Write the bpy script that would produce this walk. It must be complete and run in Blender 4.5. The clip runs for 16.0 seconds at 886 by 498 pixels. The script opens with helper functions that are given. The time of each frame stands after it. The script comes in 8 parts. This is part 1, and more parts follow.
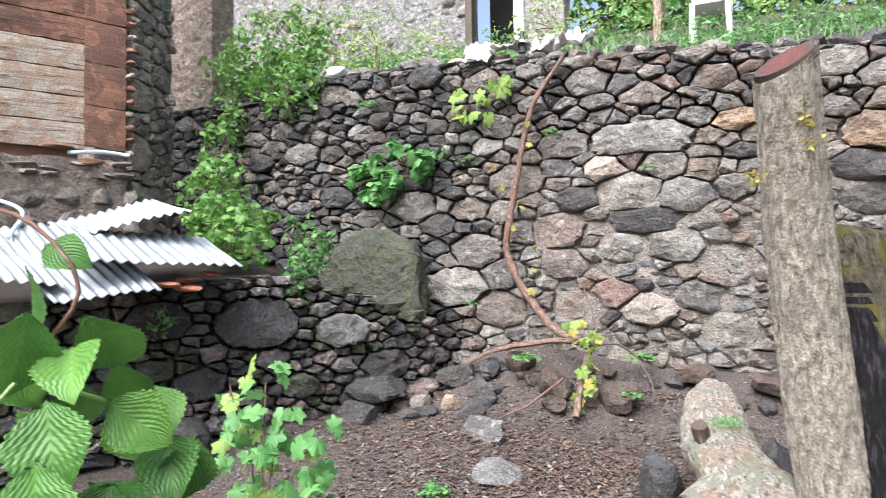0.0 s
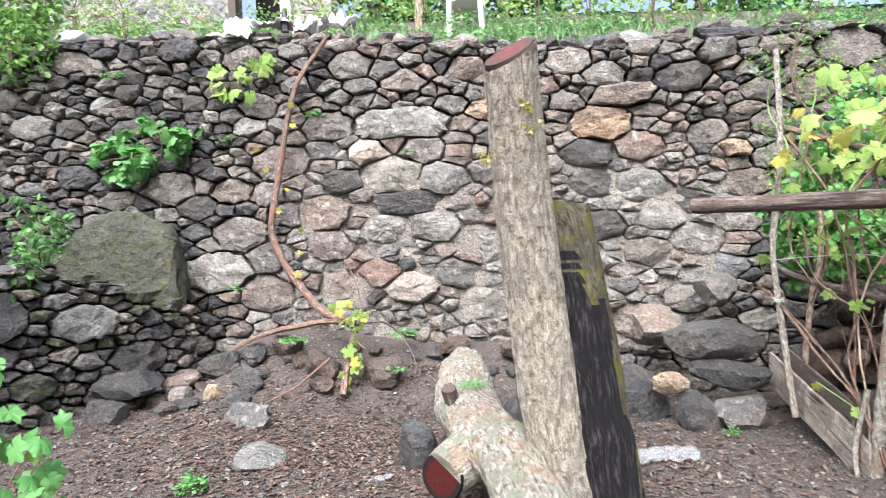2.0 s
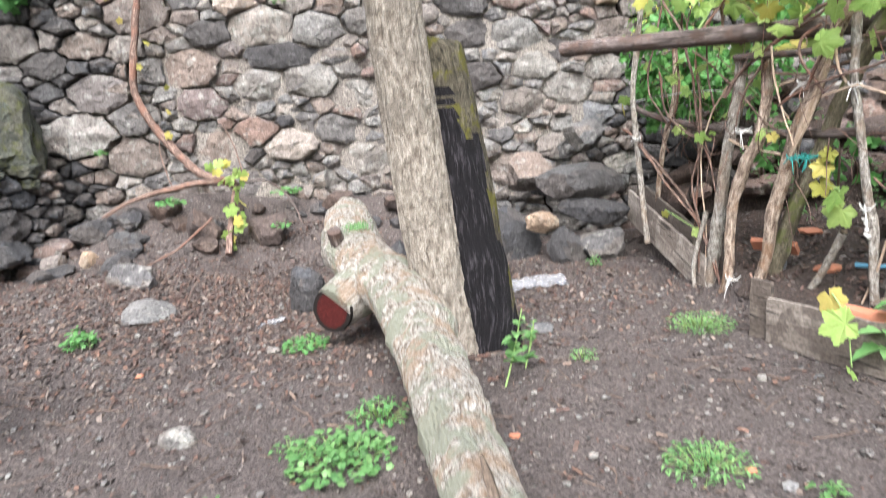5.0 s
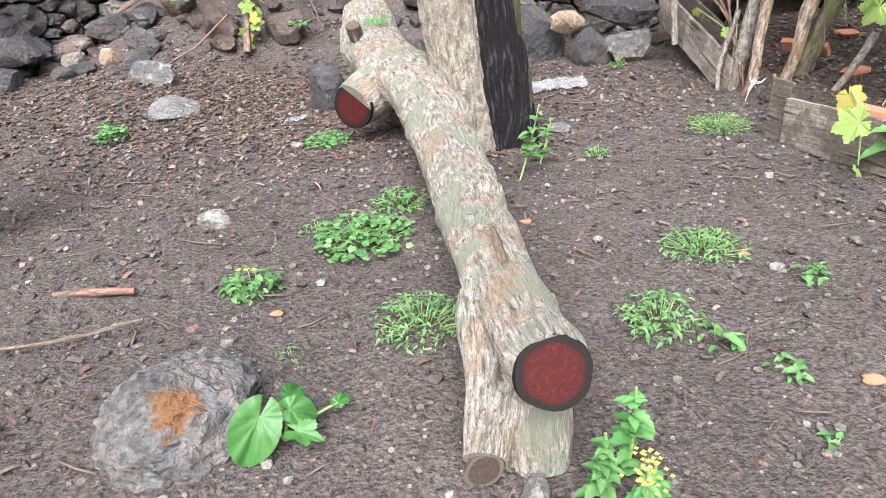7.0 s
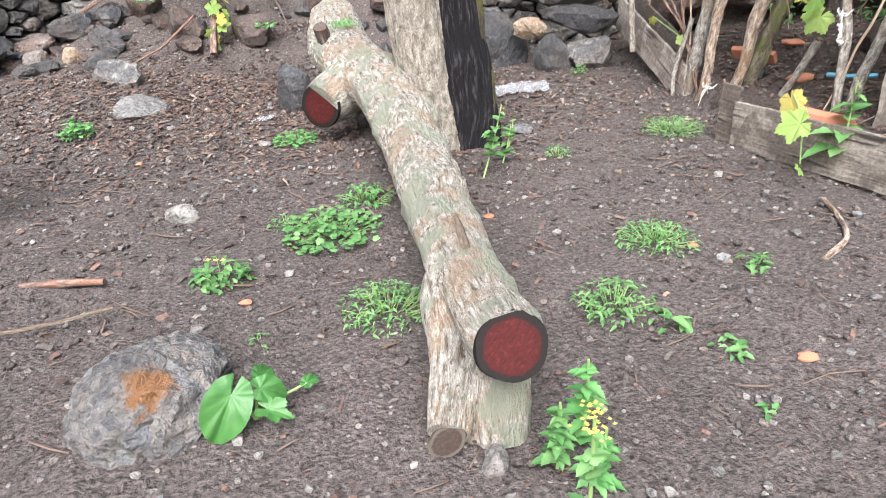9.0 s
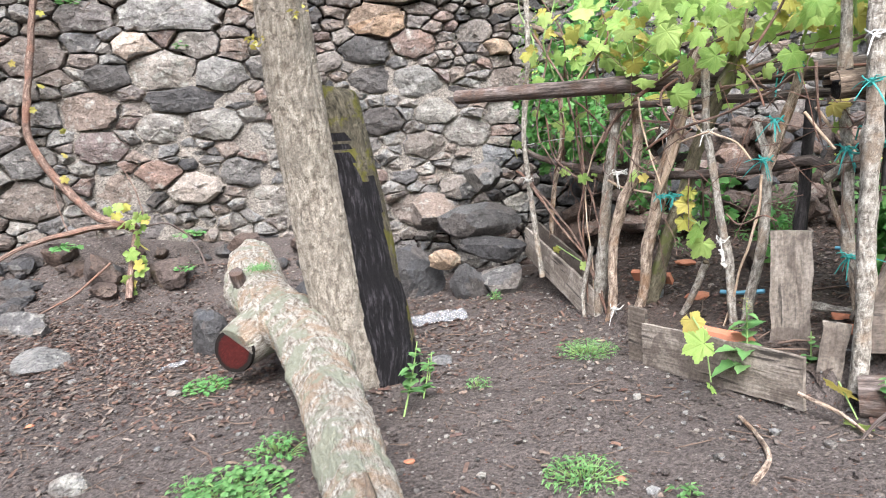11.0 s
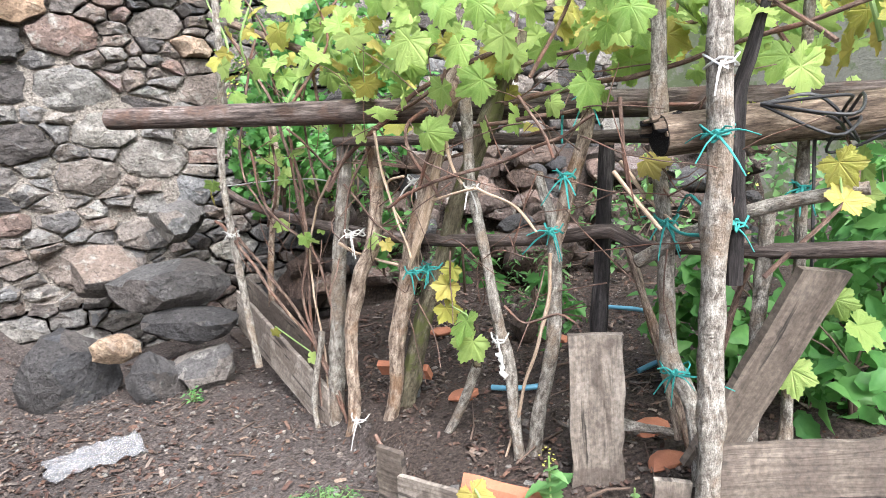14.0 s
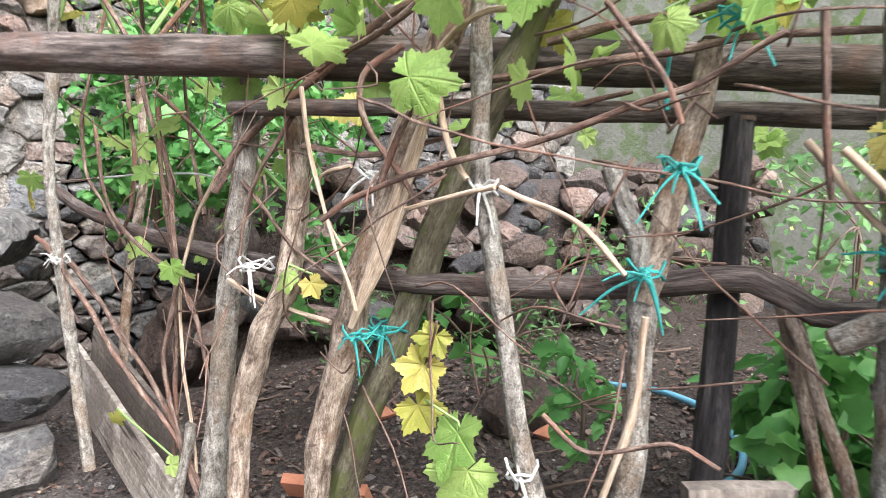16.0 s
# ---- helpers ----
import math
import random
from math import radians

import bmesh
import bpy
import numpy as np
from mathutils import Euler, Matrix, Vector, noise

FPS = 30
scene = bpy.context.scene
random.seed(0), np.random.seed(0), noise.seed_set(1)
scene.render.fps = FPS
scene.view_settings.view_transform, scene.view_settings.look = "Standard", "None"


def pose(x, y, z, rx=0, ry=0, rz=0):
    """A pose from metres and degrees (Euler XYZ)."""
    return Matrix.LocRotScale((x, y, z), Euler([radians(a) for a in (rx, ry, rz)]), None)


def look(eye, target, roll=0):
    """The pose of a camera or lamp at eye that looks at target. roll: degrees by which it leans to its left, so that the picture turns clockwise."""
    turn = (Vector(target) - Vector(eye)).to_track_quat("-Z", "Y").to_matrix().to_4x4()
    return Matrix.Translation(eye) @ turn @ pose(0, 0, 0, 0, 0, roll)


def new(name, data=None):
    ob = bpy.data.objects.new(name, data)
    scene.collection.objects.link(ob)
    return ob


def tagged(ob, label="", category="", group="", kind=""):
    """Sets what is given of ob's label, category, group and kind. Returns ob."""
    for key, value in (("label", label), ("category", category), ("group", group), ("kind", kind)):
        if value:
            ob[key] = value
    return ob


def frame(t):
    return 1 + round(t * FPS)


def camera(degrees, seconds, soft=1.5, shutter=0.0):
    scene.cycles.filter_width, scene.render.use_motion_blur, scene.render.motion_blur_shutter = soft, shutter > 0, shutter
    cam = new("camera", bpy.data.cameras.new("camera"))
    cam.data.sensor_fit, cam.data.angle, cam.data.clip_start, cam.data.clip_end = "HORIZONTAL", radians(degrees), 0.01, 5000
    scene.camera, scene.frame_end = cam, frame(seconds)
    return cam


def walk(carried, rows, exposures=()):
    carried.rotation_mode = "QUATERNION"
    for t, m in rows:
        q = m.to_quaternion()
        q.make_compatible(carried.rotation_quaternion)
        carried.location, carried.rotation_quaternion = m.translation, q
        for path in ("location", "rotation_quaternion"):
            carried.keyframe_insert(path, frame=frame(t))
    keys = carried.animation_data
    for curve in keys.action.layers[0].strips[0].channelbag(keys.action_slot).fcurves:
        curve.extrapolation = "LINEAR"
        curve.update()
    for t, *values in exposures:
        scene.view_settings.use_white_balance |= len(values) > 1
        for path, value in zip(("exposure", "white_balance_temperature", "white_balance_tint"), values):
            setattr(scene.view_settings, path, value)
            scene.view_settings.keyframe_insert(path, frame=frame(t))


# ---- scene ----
cam = camera(67.1, 16.0, soft=0.5, shutter=0.3)
PATH = [
    (0, (0.124, 0.172, 1.404), (-0.729, 1.98, 1.468), -0.7),
    (0.5, (0.156, 0.188, 1.387), (-0.542, 2.061, 1.441), 0.2),
    (1, (0.181, 0.18, 1.389), (-0.396, 2.094, 1.454), -0.0),
    (1.5, (0.208, 0.173, 1.374), (-0.2, 2.13, 1.421), -0.5),
    (2, (0.245, 0.167, 1.35), (0.019, 2.154, 1.36), -2.1),
    (2.5, (0.302, 0.205, 1.341), (0.141, 2.197, 1.257), -3.3),
    (3, (0.345, 0.298, 1.298), (0.153, 2.284, 1.155), -5.5),
    (3.5, (0.368, 0.334, 1.26), (0.17, 2.321, 1.138), -5.2),
    (4, (0.36, 0.333, 1.244), (0.277, 2.328, 1.131), -6.0),
    (4.5, (0.315, 0.21, 1.226), (0.403, 2.201, 1.055), -4.5),
    (5, (0.26, 0.035, 1.198), (0.356, 1.995, 0.81), -3.8),
    (5.2, (0.25, -0.017, 1.196), (0.34, 1.904, 0.649), -4.0),
    (7.3, (0.264, -0.104, 1.135), (0.248, 1.68, 0.231), -4.1),
    (7.5, (0.267, -0.111, 1.13), (0.249, 1.681, 0.243), -4.4),
    (8, (0.275, -0.122, 1.126), (0.262, 1.637, 0.175), -4.8),
    (8.5, (0.274, -0.142, 1.124), (0.286, 1.623, 0.184), -4.0),
    (9, (0.26, -0.2, 1.132), (0.358, 1.589, 0.244), -2.4),
    (9.5, (0.244, -0.254, 1.145), (0.391, 1.594, 0.395), -0.8),
    (10, (0.248, -0.253, 1.154), (0.431, 1.659, 0.597), -1.7),
    (10.2, (0.253, -0.252, 1.161), (0.467, 1.693, 0.747), -2.6),
    (12.3, (0.596, 0.264, 1.296), (1.196, 2.154, 1.042), -4.3),
    (12.5, (0.636, 0.34, 1.308), (1.276, 2.21, 1.005), -4.5),
    (13, (0.741, 0.656, 1.348), (1.539, 2.471, 1.092), -4.5),
    (13.5, (0.807, 0.912, 1.418), (1.8, 2.624, 1.133), -5.3),
    (14, (0.969, 1.087, 1.397), (2.018, 2.76, 1.076), -3.5),
    (14.5, (1.189, 1.244, 1.39), (2.185, 2.951, 1.084), -3.8),
    (15, (1.275, 1.429, 1.354), (2.382, 3.061, 1.022), -2.5),
    (15.5, (1.378, 1.833, 1.311), (2.605, 3.395, 1.073), -2.5),
    (16, (1.465, 2.157, 1.228), (2.748, 3.678, 1.027), 0.2),
]
walk(cam, [(t, look(eye, target, roll)) for t, eye, target, roll in PATH], exposures=((0.0, 1.78), (1.5, 1.95), (3.0, 1.97), (4.5, 1.93), (9.0, 1.93), (12.5, 1.83), (14.0, 1.98), (15.5, 2.14), (16.0, 2.22)))

# ---- world and light: a bright overcast sky ----
world = bpy.data.worlds.new("world")
scene.world = world
world.use_nodes = True
wn = world.node_tree
sky = wn.nodes.new("ShaderNodeTexSky")
sky.sky_type = 'NISHITA'
sky.sun_disc = False
sky.sun_elevation = radians(50)
sky.sun_rotation = radians(189)
sky.air_density, sky.dust_density, sky.ozone_density = 1.0, 4.0, 1.0
hsv = wn.nodes.new("ShaderNodeHueSaturation")
hsv.inputs["Saturation"].default_value = 0.9
wn.links.new(sky.outputs[0], hsv.inputs["Color"])
wn.links.new(hsv.outputs[0], wn.nodes["Background"].inputs[0])
wn.nodes["Background"].inputs[1].default_value = 0.09
sun_data = bpy.data.lights.new("sun", "SUN")
sun_data.energy, sun_data.angle, sun_data.color = 3.0, radians(50), (0.95, 0.985, 1.05)
sun = new("sun", sun_data)
sun.matrix_world = look((-3.0, -17, 26), (0, 3, 0))



# ---- materials ----
def node(nt, kind, props=None, **ins):
    n = nt.nodes.new("ShaderNode" + kind)
    for k, v in (props or {}).items():
        if k == "feature":
            n.feature = v
        else:
            n.operation = v
    for k, v in ins.items():
        key = int(k[1:]) if k[0] == "_" and k[1:].isdigit() else k.replace("_", " ")
        s = n.inputs[key]
        if hasattr(v, "is_output"):
            nt.links.new(v, s)
        else:
            s.default_value = v
    return n


def rgb(c):
    return (*c, 1.0)


def begin(name):
    m = bpy.data.materials.new(name)
    m.use_nodes = True
    nt = m.node_tree
    bsdf = nt.nodes["Principled BSDF"]
    return m, nt, bsdf


def coords(nt, kind="pos", stretch=(1, 1, 1)):
    if kind == "pos":
        src = node(nt, "NewGeometry").outputs["Position"]
    elif kind == "uv":
        src = node(nt, "TexCoord").outputs["UV"]
    else:
        src = node(nt, "TexCoord").outputs["Object"]
    return node(nt, "Mapping", Vector=src, Scale=stretch).outputs[0]


def noise_tex(nt, vec, scale, detail=4.0, rough=0.6, dist=0.0):
    return node(nt, "TexNoise", Vector=vec, Scale=scale, Detail=detail, Roughness=rough, Distortion=dist).outputs["Fac"]


def ramp(nt, fac, stops):
    n = node(nt, "ValToRGB", Fac=fac)
    el = n.color_ramp.elements
    while len(el) < len(stops):
        el.new(0.5)
    for e, (p, c) in zip(el, stops):
        e.position = p
        e.color = rgb(c) if not isinstance(c, (int, float)) else (c, c, c, 1)
    return n.outputs[0]


def mix(nt, fac, a, b, mode="MIX"):
    n = nt.nodes.new("ShaderNodeMix")
    n.data_type, n.blend_type = 'RGBA', mode
    for s, v in ((n.inputs[0], fac), (n.inputs[6], a), (n.inputs[7], b)):
        if hasattr(v, "is_output"):
            nt.links.new(v, s)
        else:
            s.default_value = v if isinstance(v, (int, float)) else rgb(v)
    return n.outputs[2]


def math_n(nt, op, a, b=0.0):
    n = nt.nodes.new("ShaderNodeMath")
    n.operation = op
    for s, v in zip(n.inputs, (a, b)):
        if hasattr(v, "is_output"):
            nt.links.new(v, s)
        else:
            s.default_value = v
    return n.outputs[0]


def piece_random(nt):
    """one number for each object and each island of a joined mesh"""
    a = node(nt, "ObjectInfo").outputs["Random"]
    b = node(nt, "NewGeometry").outputs["Random Per Island"]
    return math_n(nt, 'FRACT', math_n(nt, 'ADD', a, b))


def bumped(nt, bsdf, height, strength=0.5, distance=0.02):
    b = node(nt, "Bump", Strength=strength, Distance=distance, Height=height)
    nt.links.new(b.outputs[0], bsdf.inputs["Normal"])


def stone_mat(name, base, lichen=(0.42, 0.41, 0.37), spots=0.55, rough=0.85):
    m, nt, bsdf = begin(name)
    v = coords(nt)
    r = piece_random(nt)
    big = noise_tex(nt, v, 5.0, 5, 0.62)
    fine = noise_tex(nt, v, 48.0, 5, 0.7)
    dark = tuple(c * 0.42 for c in base)
    light = tuple(min(1, c * 1.6) for c in base)
    c = mix(nt, ramp(nt, big, [(0.3, 0), (0.7, 1)]), dark, light)
    c = mix(nt, 0.55, c, ramp(nt, fine, [(0.3, dark), (0.52, base), (0.75, light)]))
    tone = ramp(nt, r, [(0.0, (0.62, 0.61, 0.63)), (0.35, (0.95, 0.9, 0.86)), (0.6, (1.1, 0.98, 0.9)), (0.8, (0.86, 0.89, 0.94)), (1.0, (1.35, 1.3, 1.22))])
    c = mix(nt, 1.0, c, tone, 'MULTIPLY')
    blot = noise_tex(nt, v, 11.0, 6, 0.68)
    c = mix(nt, ramp(nt, blot, [(spots, 0), (spots + 0.12, 0.75)]), c, lichen)
    nt.links.new(c, bsdf.inputs["Base Color"])
    bsdf.inputs["Roughness"].default_value = rough
    bsdf.inputs["Specular IOR Level"].default_value = 0.3
    warp = mix(nt, 0.12, v, node(nt, "TexNoise", Vector=v, Scale=7.0, Detail=3.0).outputs["Color"])
    vor = node(nt, "TexVoronoi", {"feature": 'F1'}, Vector=warp, Scale=11.0).outputs["Distance"]
    h = math_n(nt, 'ADD', math_n(nt, 'MULTIPLY', big, 1.2), math_n(nt, 'ADD', math_n(nt, 'MULTIPLY', fine, 0.9), math_n(nt, 'MULTIPLY', vor, 1.1)))
    bumped(nt, bsdf, h, 1.0, 0.05)
    pits = noise_tex(nt, v, 75.0, 3, 0.6)
    c = mix(nt, ramp(nt, pits, [(0.33, 0.7), (0.42, 0)]), c, tuple(x * 0.22 for x in base))
    speck = noise_tex(nt, v, 34.0, 6, 0.72)
    c = mix(nt, 1.0, c, ramp(nt, speck, [(0.34, 0.72), (0.5, 1.0), (0.66, 1.25)]), 'MULTIPLY')
    nt.links.new(c, bsdf.inputs["Base Color"])
    return m


STONE = {
    'g': stone_mat("stone_grey", (0.215, 0.207, 0.198)),
    'd': stone_mat("stone_dark", (0.098, 0.096, 0.097), lichen=(0.27, 0.265, 0.25), spots=0.6),
    'p': stone_mat("stone_pale", (0.28, 0.265, 0.247), spots=0.5),
    'w': stone_mat("stone_white", (0.4, 0.355, 0.315), lichen=(0.55, 0.52, 0.47)),
    'b': stone_mat("stone_brown", (0.225, 0.195, 0.176)),
    'r': stone_mat("stone_reddish", (0.225, 0.172, 0.153)),
    'o': stone_mat("stone_ochre", (0.4, 0.3, 0.22), lichen=(0.5, 0.42, 0.33)),
}
EARTHY_STONE = stone_mat("stone_earthy", (0.125, 0.096, 0.084), lichen=(0.17, 0.14, 0.12), spots=0.6)
MOSSY_STONE = stone_mat("stone_mossy", (0.1, 0.108, 0.088), lichen=(0.075, 0.08, 0.02), spots=0.5)
ORANGE_LICHEN_STONE = stone_mat("stone_field", (0.2, 0.195, 0.19), lichen=(0.28, 0.27, 0.25), spots=0.6)


def lichen_patch(m, centre, radius, colour):
    """a ragged round lichen stain on one stone"""
    nt = m.node_tree
    bsdf = nt.nodes["Principled BSDF"]
    c = bsdf.inputs["Base Color"].links[0].from_socket
    v = coords(nt)
    d = node(nt, "VectorMath", {"operation": 'DISTANCE'}, _0=v, _1=centre).outputs["Value"]
    d = math_n(nt, 'ADD', math_n(nt, 'DIVIDE', d, radius), math_n(nt, 'MULTIPLY', math_n(nt, 'SUBTRACT', noise_tex(nt, v, 34.0, 5, 0.7), 0.5), 2.2))
    nt.links.new(mix(nt, ramp(nt, d, [(0.55, 0.85), (0.95, 0)]), c, colour), bsdf.inputs["Base Color"])


lichen_patch(ORANGE_LICHEN_STONE, (-0.40, 1.16, 0.135), 0.075, (0.26, 0.115, 0.04))


def earth_mat(name, base, red=(0.15, 0.07, 0.045), chips=0.66):
    m, nt, bsdf = begin(name)
    v = coords(nt)
    big = noise_tex(nt, v, 1.3, 5, 0.6)
    mid = noise_tex(nt, v, 16.0, 6, 0.7)
    fine = noise_tex(nt, v, 120.0, 4, 0.75)
    dark = tuple(c * 0.5 for c in base)
    light = tuple(c * 1.6 for c in base)
    c = mix(nt, ramp(nt, big, [(0.35, 0), (0.65, 1)]), tuple(c * 0.62 for c in base), tuple(c * 1.3 for c in base))
    c = mix(nt, 0.5, c, ramp(nt, mid, [(0.3, dark), (0.5, base), (0.72, light)]))
    c = mix(nt, 0.5, c, ramp(nt, fine, [(0.33, tuple(c * 0.45 for c in base)), (0.5, base), (0.68, tuple(c * 1.9 for c in base))]))
    vor = node(nt, "TexVoronoi", {"feature": 'F1'}, Vector=v, Scale=55.0)
    chip = node(nt, "SeparateColor", Color=vor.outputs["Color"]).outputs[0]
    near = ramp(nt, vor.outputs["Distance"], [(0.25, 1), (0.4, 0)])
    c = mix(nt, math_n(nt, 'MULTIPLY', ramp(nt, chip, [(chips, 0), (chips + 0.03, 0.7)]), near), c, red)
    c = mix(nt, math_n(nt, 'MULTIPLY', ramp(nt, chip, [(0.03, 0.75), (0.06, 0)]), near), c, (0.34, 0.31, 0.28))
    crumb = noise_tex(nt, v, 62.0, 4, 0.6)
    c = mix(nt, 1.0, c, ramp(nt, crumb, [(0.36, 0.55), (0.5, 1.0), (0.64, 1.35)]), 'MULTIPLY')
    nt.links.new(c, bsdf.inputs["Base Color"])
    bsdf.inputs["Roughness"].default_value = 0.93
    bsdf.inputs["Specular IOR Level"].default_value = 0.2
    clod = noise_tex(nt, v, 42.0, 5, 0.75)
    h = math_n(nt, 'ADD', math_n(nt, 'MULTIPLY', mid, 1.5), math_n(nt, 'ADD', math_n(nt, 'MULTIPLY', clod, 1.2), math_n(nt, 'MULTIPLY', near, 0.3)))
    bumped(nt, bsdf, h, 0.9, 0.035)
    return m


SOIL = earth_mat("soil", (0.114, 0.094, 0.086), chips=0.93)
SOIL_DARK = earth_mat("planter_soil", (0.08, 0.061, 0.052), chips=0.9)
MORTAR = earth_mat("old_mortar", (0.27, 0.24, 0.21), red=(0.15, 0.13, 0.11))
# earth set well below the soil's tone: the deep joints' shade is in its colour
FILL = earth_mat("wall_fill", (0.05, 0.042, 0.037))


def bark_mat(name, dark, base, light, ridge=(16, 3.0), moss=0.0, bump=0.9, patch=None, dist=0.025, mosscol=(0.10, 0.11, 0.02)):
    m, nt, bsdf = begin(name)
    uv = coords(nt, "uv")
    st = coords(nt, "uv", (ridge[0], ridge[1], 1))
    v = coords(nt)
    n0 = noise_tex(nt, st, 0.75, 8, 0.62, 0.35)
    n1 = noise_tex(nt, coords(nt, "uv", (ridge[0] * 0.5, ridge[1] * 1.6, 1)), 0.9, 7, 0.66)
    fine = noise_tex(nt, coords(nt, "uv", (ridge[0] * 3, ridge[1] * 3.4, 1)), 1.3, 6, 0.7)
    big = noise_tex(nt, v, 6.5, 6, 0.66)
    half = tuple((x + y) / 2 for x, y in zip(dark, base))
    c = ramp(nt, n0, [(0.33, dark), (0.43, half), (0.52, base), (0.68, light)])
    c = mix(nt, 1.0, c, ramp(nt, fine, [(0.34, 0.5), (0.5, 1.0), (0.66, 1.45)]), 'MULTIPLY')
    c = mix(nt, ramp(nt, n1, [(0.36, 0.85), (0.44, 0)]), c, dark)
    c = mix(nt, ramp(nt, big, [(0.5, 0), (0.6, 0.65)]), c, mix(nt, 1.0, patch or tuple(x * 0.72 for x in base), ramp(nt, fine, [(0.34, 0.6), (0.66, 1.4)]), 'MULTIPLY'))
    if moss:
        ms = noise_tex(nt, v, 4.5, 6, 0.7)
        c = mix(nt, ramp(nt, ms, [(1 - moss, 0), (1.06 - moss, 0.85)]), c, mosscol)
    nt.links.new(c, bsdf.inputs["Base Color"])
    bsdf.inputs["Roughness"].default_value = 0.88
    bsdf.inputs["Specular IOR Level"].default_value = 0.25
    h = math_n(nt, 'ADD', math_n(nt, 'ADD', math_n(nt, 'MULTIPLY', n0, 1.6), n1), math_n(nt, 'MULTIPLY', fine, 0.7))
    bumped(nt, bsdf, h, bump, dist)
    return m


BARK_TRUNK = bark_mat("trunk_bark", (0.17, 0.14, 0.11), (0.43, 0.375, 0.31), (0.62, 0.56, 0.485), (58, 20), moss=0.3, dist=0.045, mosscol=(0.19, 0.165, 0.09))
BARK_LOG = bark_mat("log_bark", (0.15, 0.105, 0.07), (0.57, 0.52, 0.45), (0.84, 0.82, 0.77), (66, 24), moss=0.5, bump=1.0, patch=(0.46, 0.31, 0.2), dist=0.05, mosscol=(0.37, 0.385, 0.29))
CHAR = bark_mat("charred_wood", (0.003, 0.0025, 0.003), (0.013, 0.011, 0.013), (0.085, 0.077, 0.085), (75, 10), dist=0.04)
MOSS_BARK = bark_mat("mossy_bark", (0.03, 0.027, 0.018), (0.13, 0.112, 0.078), (0.23, 0.2, 0.14), (60, 14), moss=0.5, dist=0.05, mosscol=(0.15, 0.14, 0.022))
POLE_GREY = bark_mat("grey_pole_bark", (0.11, 0.09, 0.075), (0.345, 0.315, 0.275), (0.56, 0.525, 0.475), (70, 30), bump=0.9, patch=(0.26, 0.19, 0.135), dist=0.016)
POLE_BROWN = bark_mat("brown_pole_bark", (0.1, 0.066, 0.05), (0.38, 0.295, 0.23), (0.6, 0.5, 0.41), (60, 18), bump=1.0, patch=(0.26, 0.15, 0.085), dist=0.012)
POLE_DARK = bark_mat("dark_rail_wood", (0.028, 0.021, 0.019), (0.105, 0.083, 0.074), (0.24, 0.2, 0.185), (60, 6), bump=0.6, patch=(0.10, 0.06, 0.045), dist=0.01)
POLE_BLACK = bark_mat("burnt_pole_wood", (0.008, 0.007, 0.007), (0.03, 0.026, 0.026), (0.09, 0.08, 0.078), (40, 5), dist=0.01)
POLE_GREEN = bark_mat("lichen_vine_bark", (0.07, 0.06, 0.04), (0.19, 0.165, 0.115), (0.3, 0.28, 0.2), (36, 8), moss=0.5, mosscol=(0.13, 0.145, 0.05), dist=0.012)
POLE_TAN = bark_mat("debarked_beam_wood", (0.04, 0.028, 0.021), (0.15, 0.112, 0.083), (0.3, 0.24, 0.185), (60, 9), bump=0.5, dist=0.008)
CANE = bark_mat("vine_cane", (0.06, 0.036, 0.029), (0.15, 0.098, 0.078), (0.3, 0.22, 0.175), (90, 20), bump=0.4, patch=(0.2, 0.1, 0.07), dist=0.005)
CANE_PALE = bark_mat("pale_cane", (0.25, 0.17, 0.11), (0.46, 0.35, 0.26), (0.6, 0.5, 0.4), (80, 6), bump=0.3, dist=0.005)


def plank_mat(name, dark, base, light, stain):
    m, nt, bsdf = begin(name)
    v = coords(nt, "uv", (3, 60, 1))
    g = noise_tex(nt, v, 1.0, 7, 0.65, 0.8)
    v2 = coords(nt, "uv", (1.2, 8, 1))
    band = noise_tex(nt, v2, 1.6, 4, 0.6, 1.5)
    c = mix(nt, 0.6, ramp(nt, g, [(0.3, dark), (0.5, base), (0.72, light)]), ramp(nt, band, [(0.35, dark), (0.5, base), (0.68, light)]))
    wet = noise_tex(nt, coords(nt), 4.2, 3, 0.5, 0.6)
    c = mix(nt, ramp(nt, wet, [(0.5, 0), (0.53, 0.62)]), c, stain)
    crack = noise_tex(nt, coords(nt, "uv", (2.2, 34, 1)), 1.0, 4, 0.55, 0.4)
    c = mix(nt, ramp(nt, crack, [(0.33, 0.9), (0.39, 0)]), c, tuple(x * 0.3 for x in dark))
    speck = noise_tex(nt, coords(nt), 60.0, 4, 0.65)
    c = mix(nt, 1.0, c, ramp(nt, speck, [(0.35, 0.68), (0.65, 1.32)]), 'MULTIPLY')
    nt.links.new(c, bsdf.inputs["Base Color"])
    bsdf.inputs["Roughness"].default_value = 0.8
    bumped(nt, bsdf, math_n(nt, 'ADD', g, band), 0.55, 0.012)
    return m


PLANK = plank_mat("weathered_plank", (0.065, 0.049, 0.039), (0.2, 0.168, 0.14), (0.34, 0.3, 0.26), (0.075, 0.057, 0.046))
PLANK_PALE = plank_mat("pale_plank", (0.1, 0.078, 0.062), (0.29, 0.247, 0.208), (0.45, 0.4, 0.35), (0.14, 0.11, 0.09))
PLANK_DARK = plank_mat("damp_plank", (0.042, 0.032, 0.025), (0.125, 0.1, 0.08), (0.215, 0.18, 0.15), (0.07, 0.053, 0.043))
TIMBER = plank_mat("red_brown_timber", (0.08, 0.034, 0.022), (0.2, 0.09, 0.056), (0.31, 0.165, 0.11), (0.06, 0.03, 0.02))
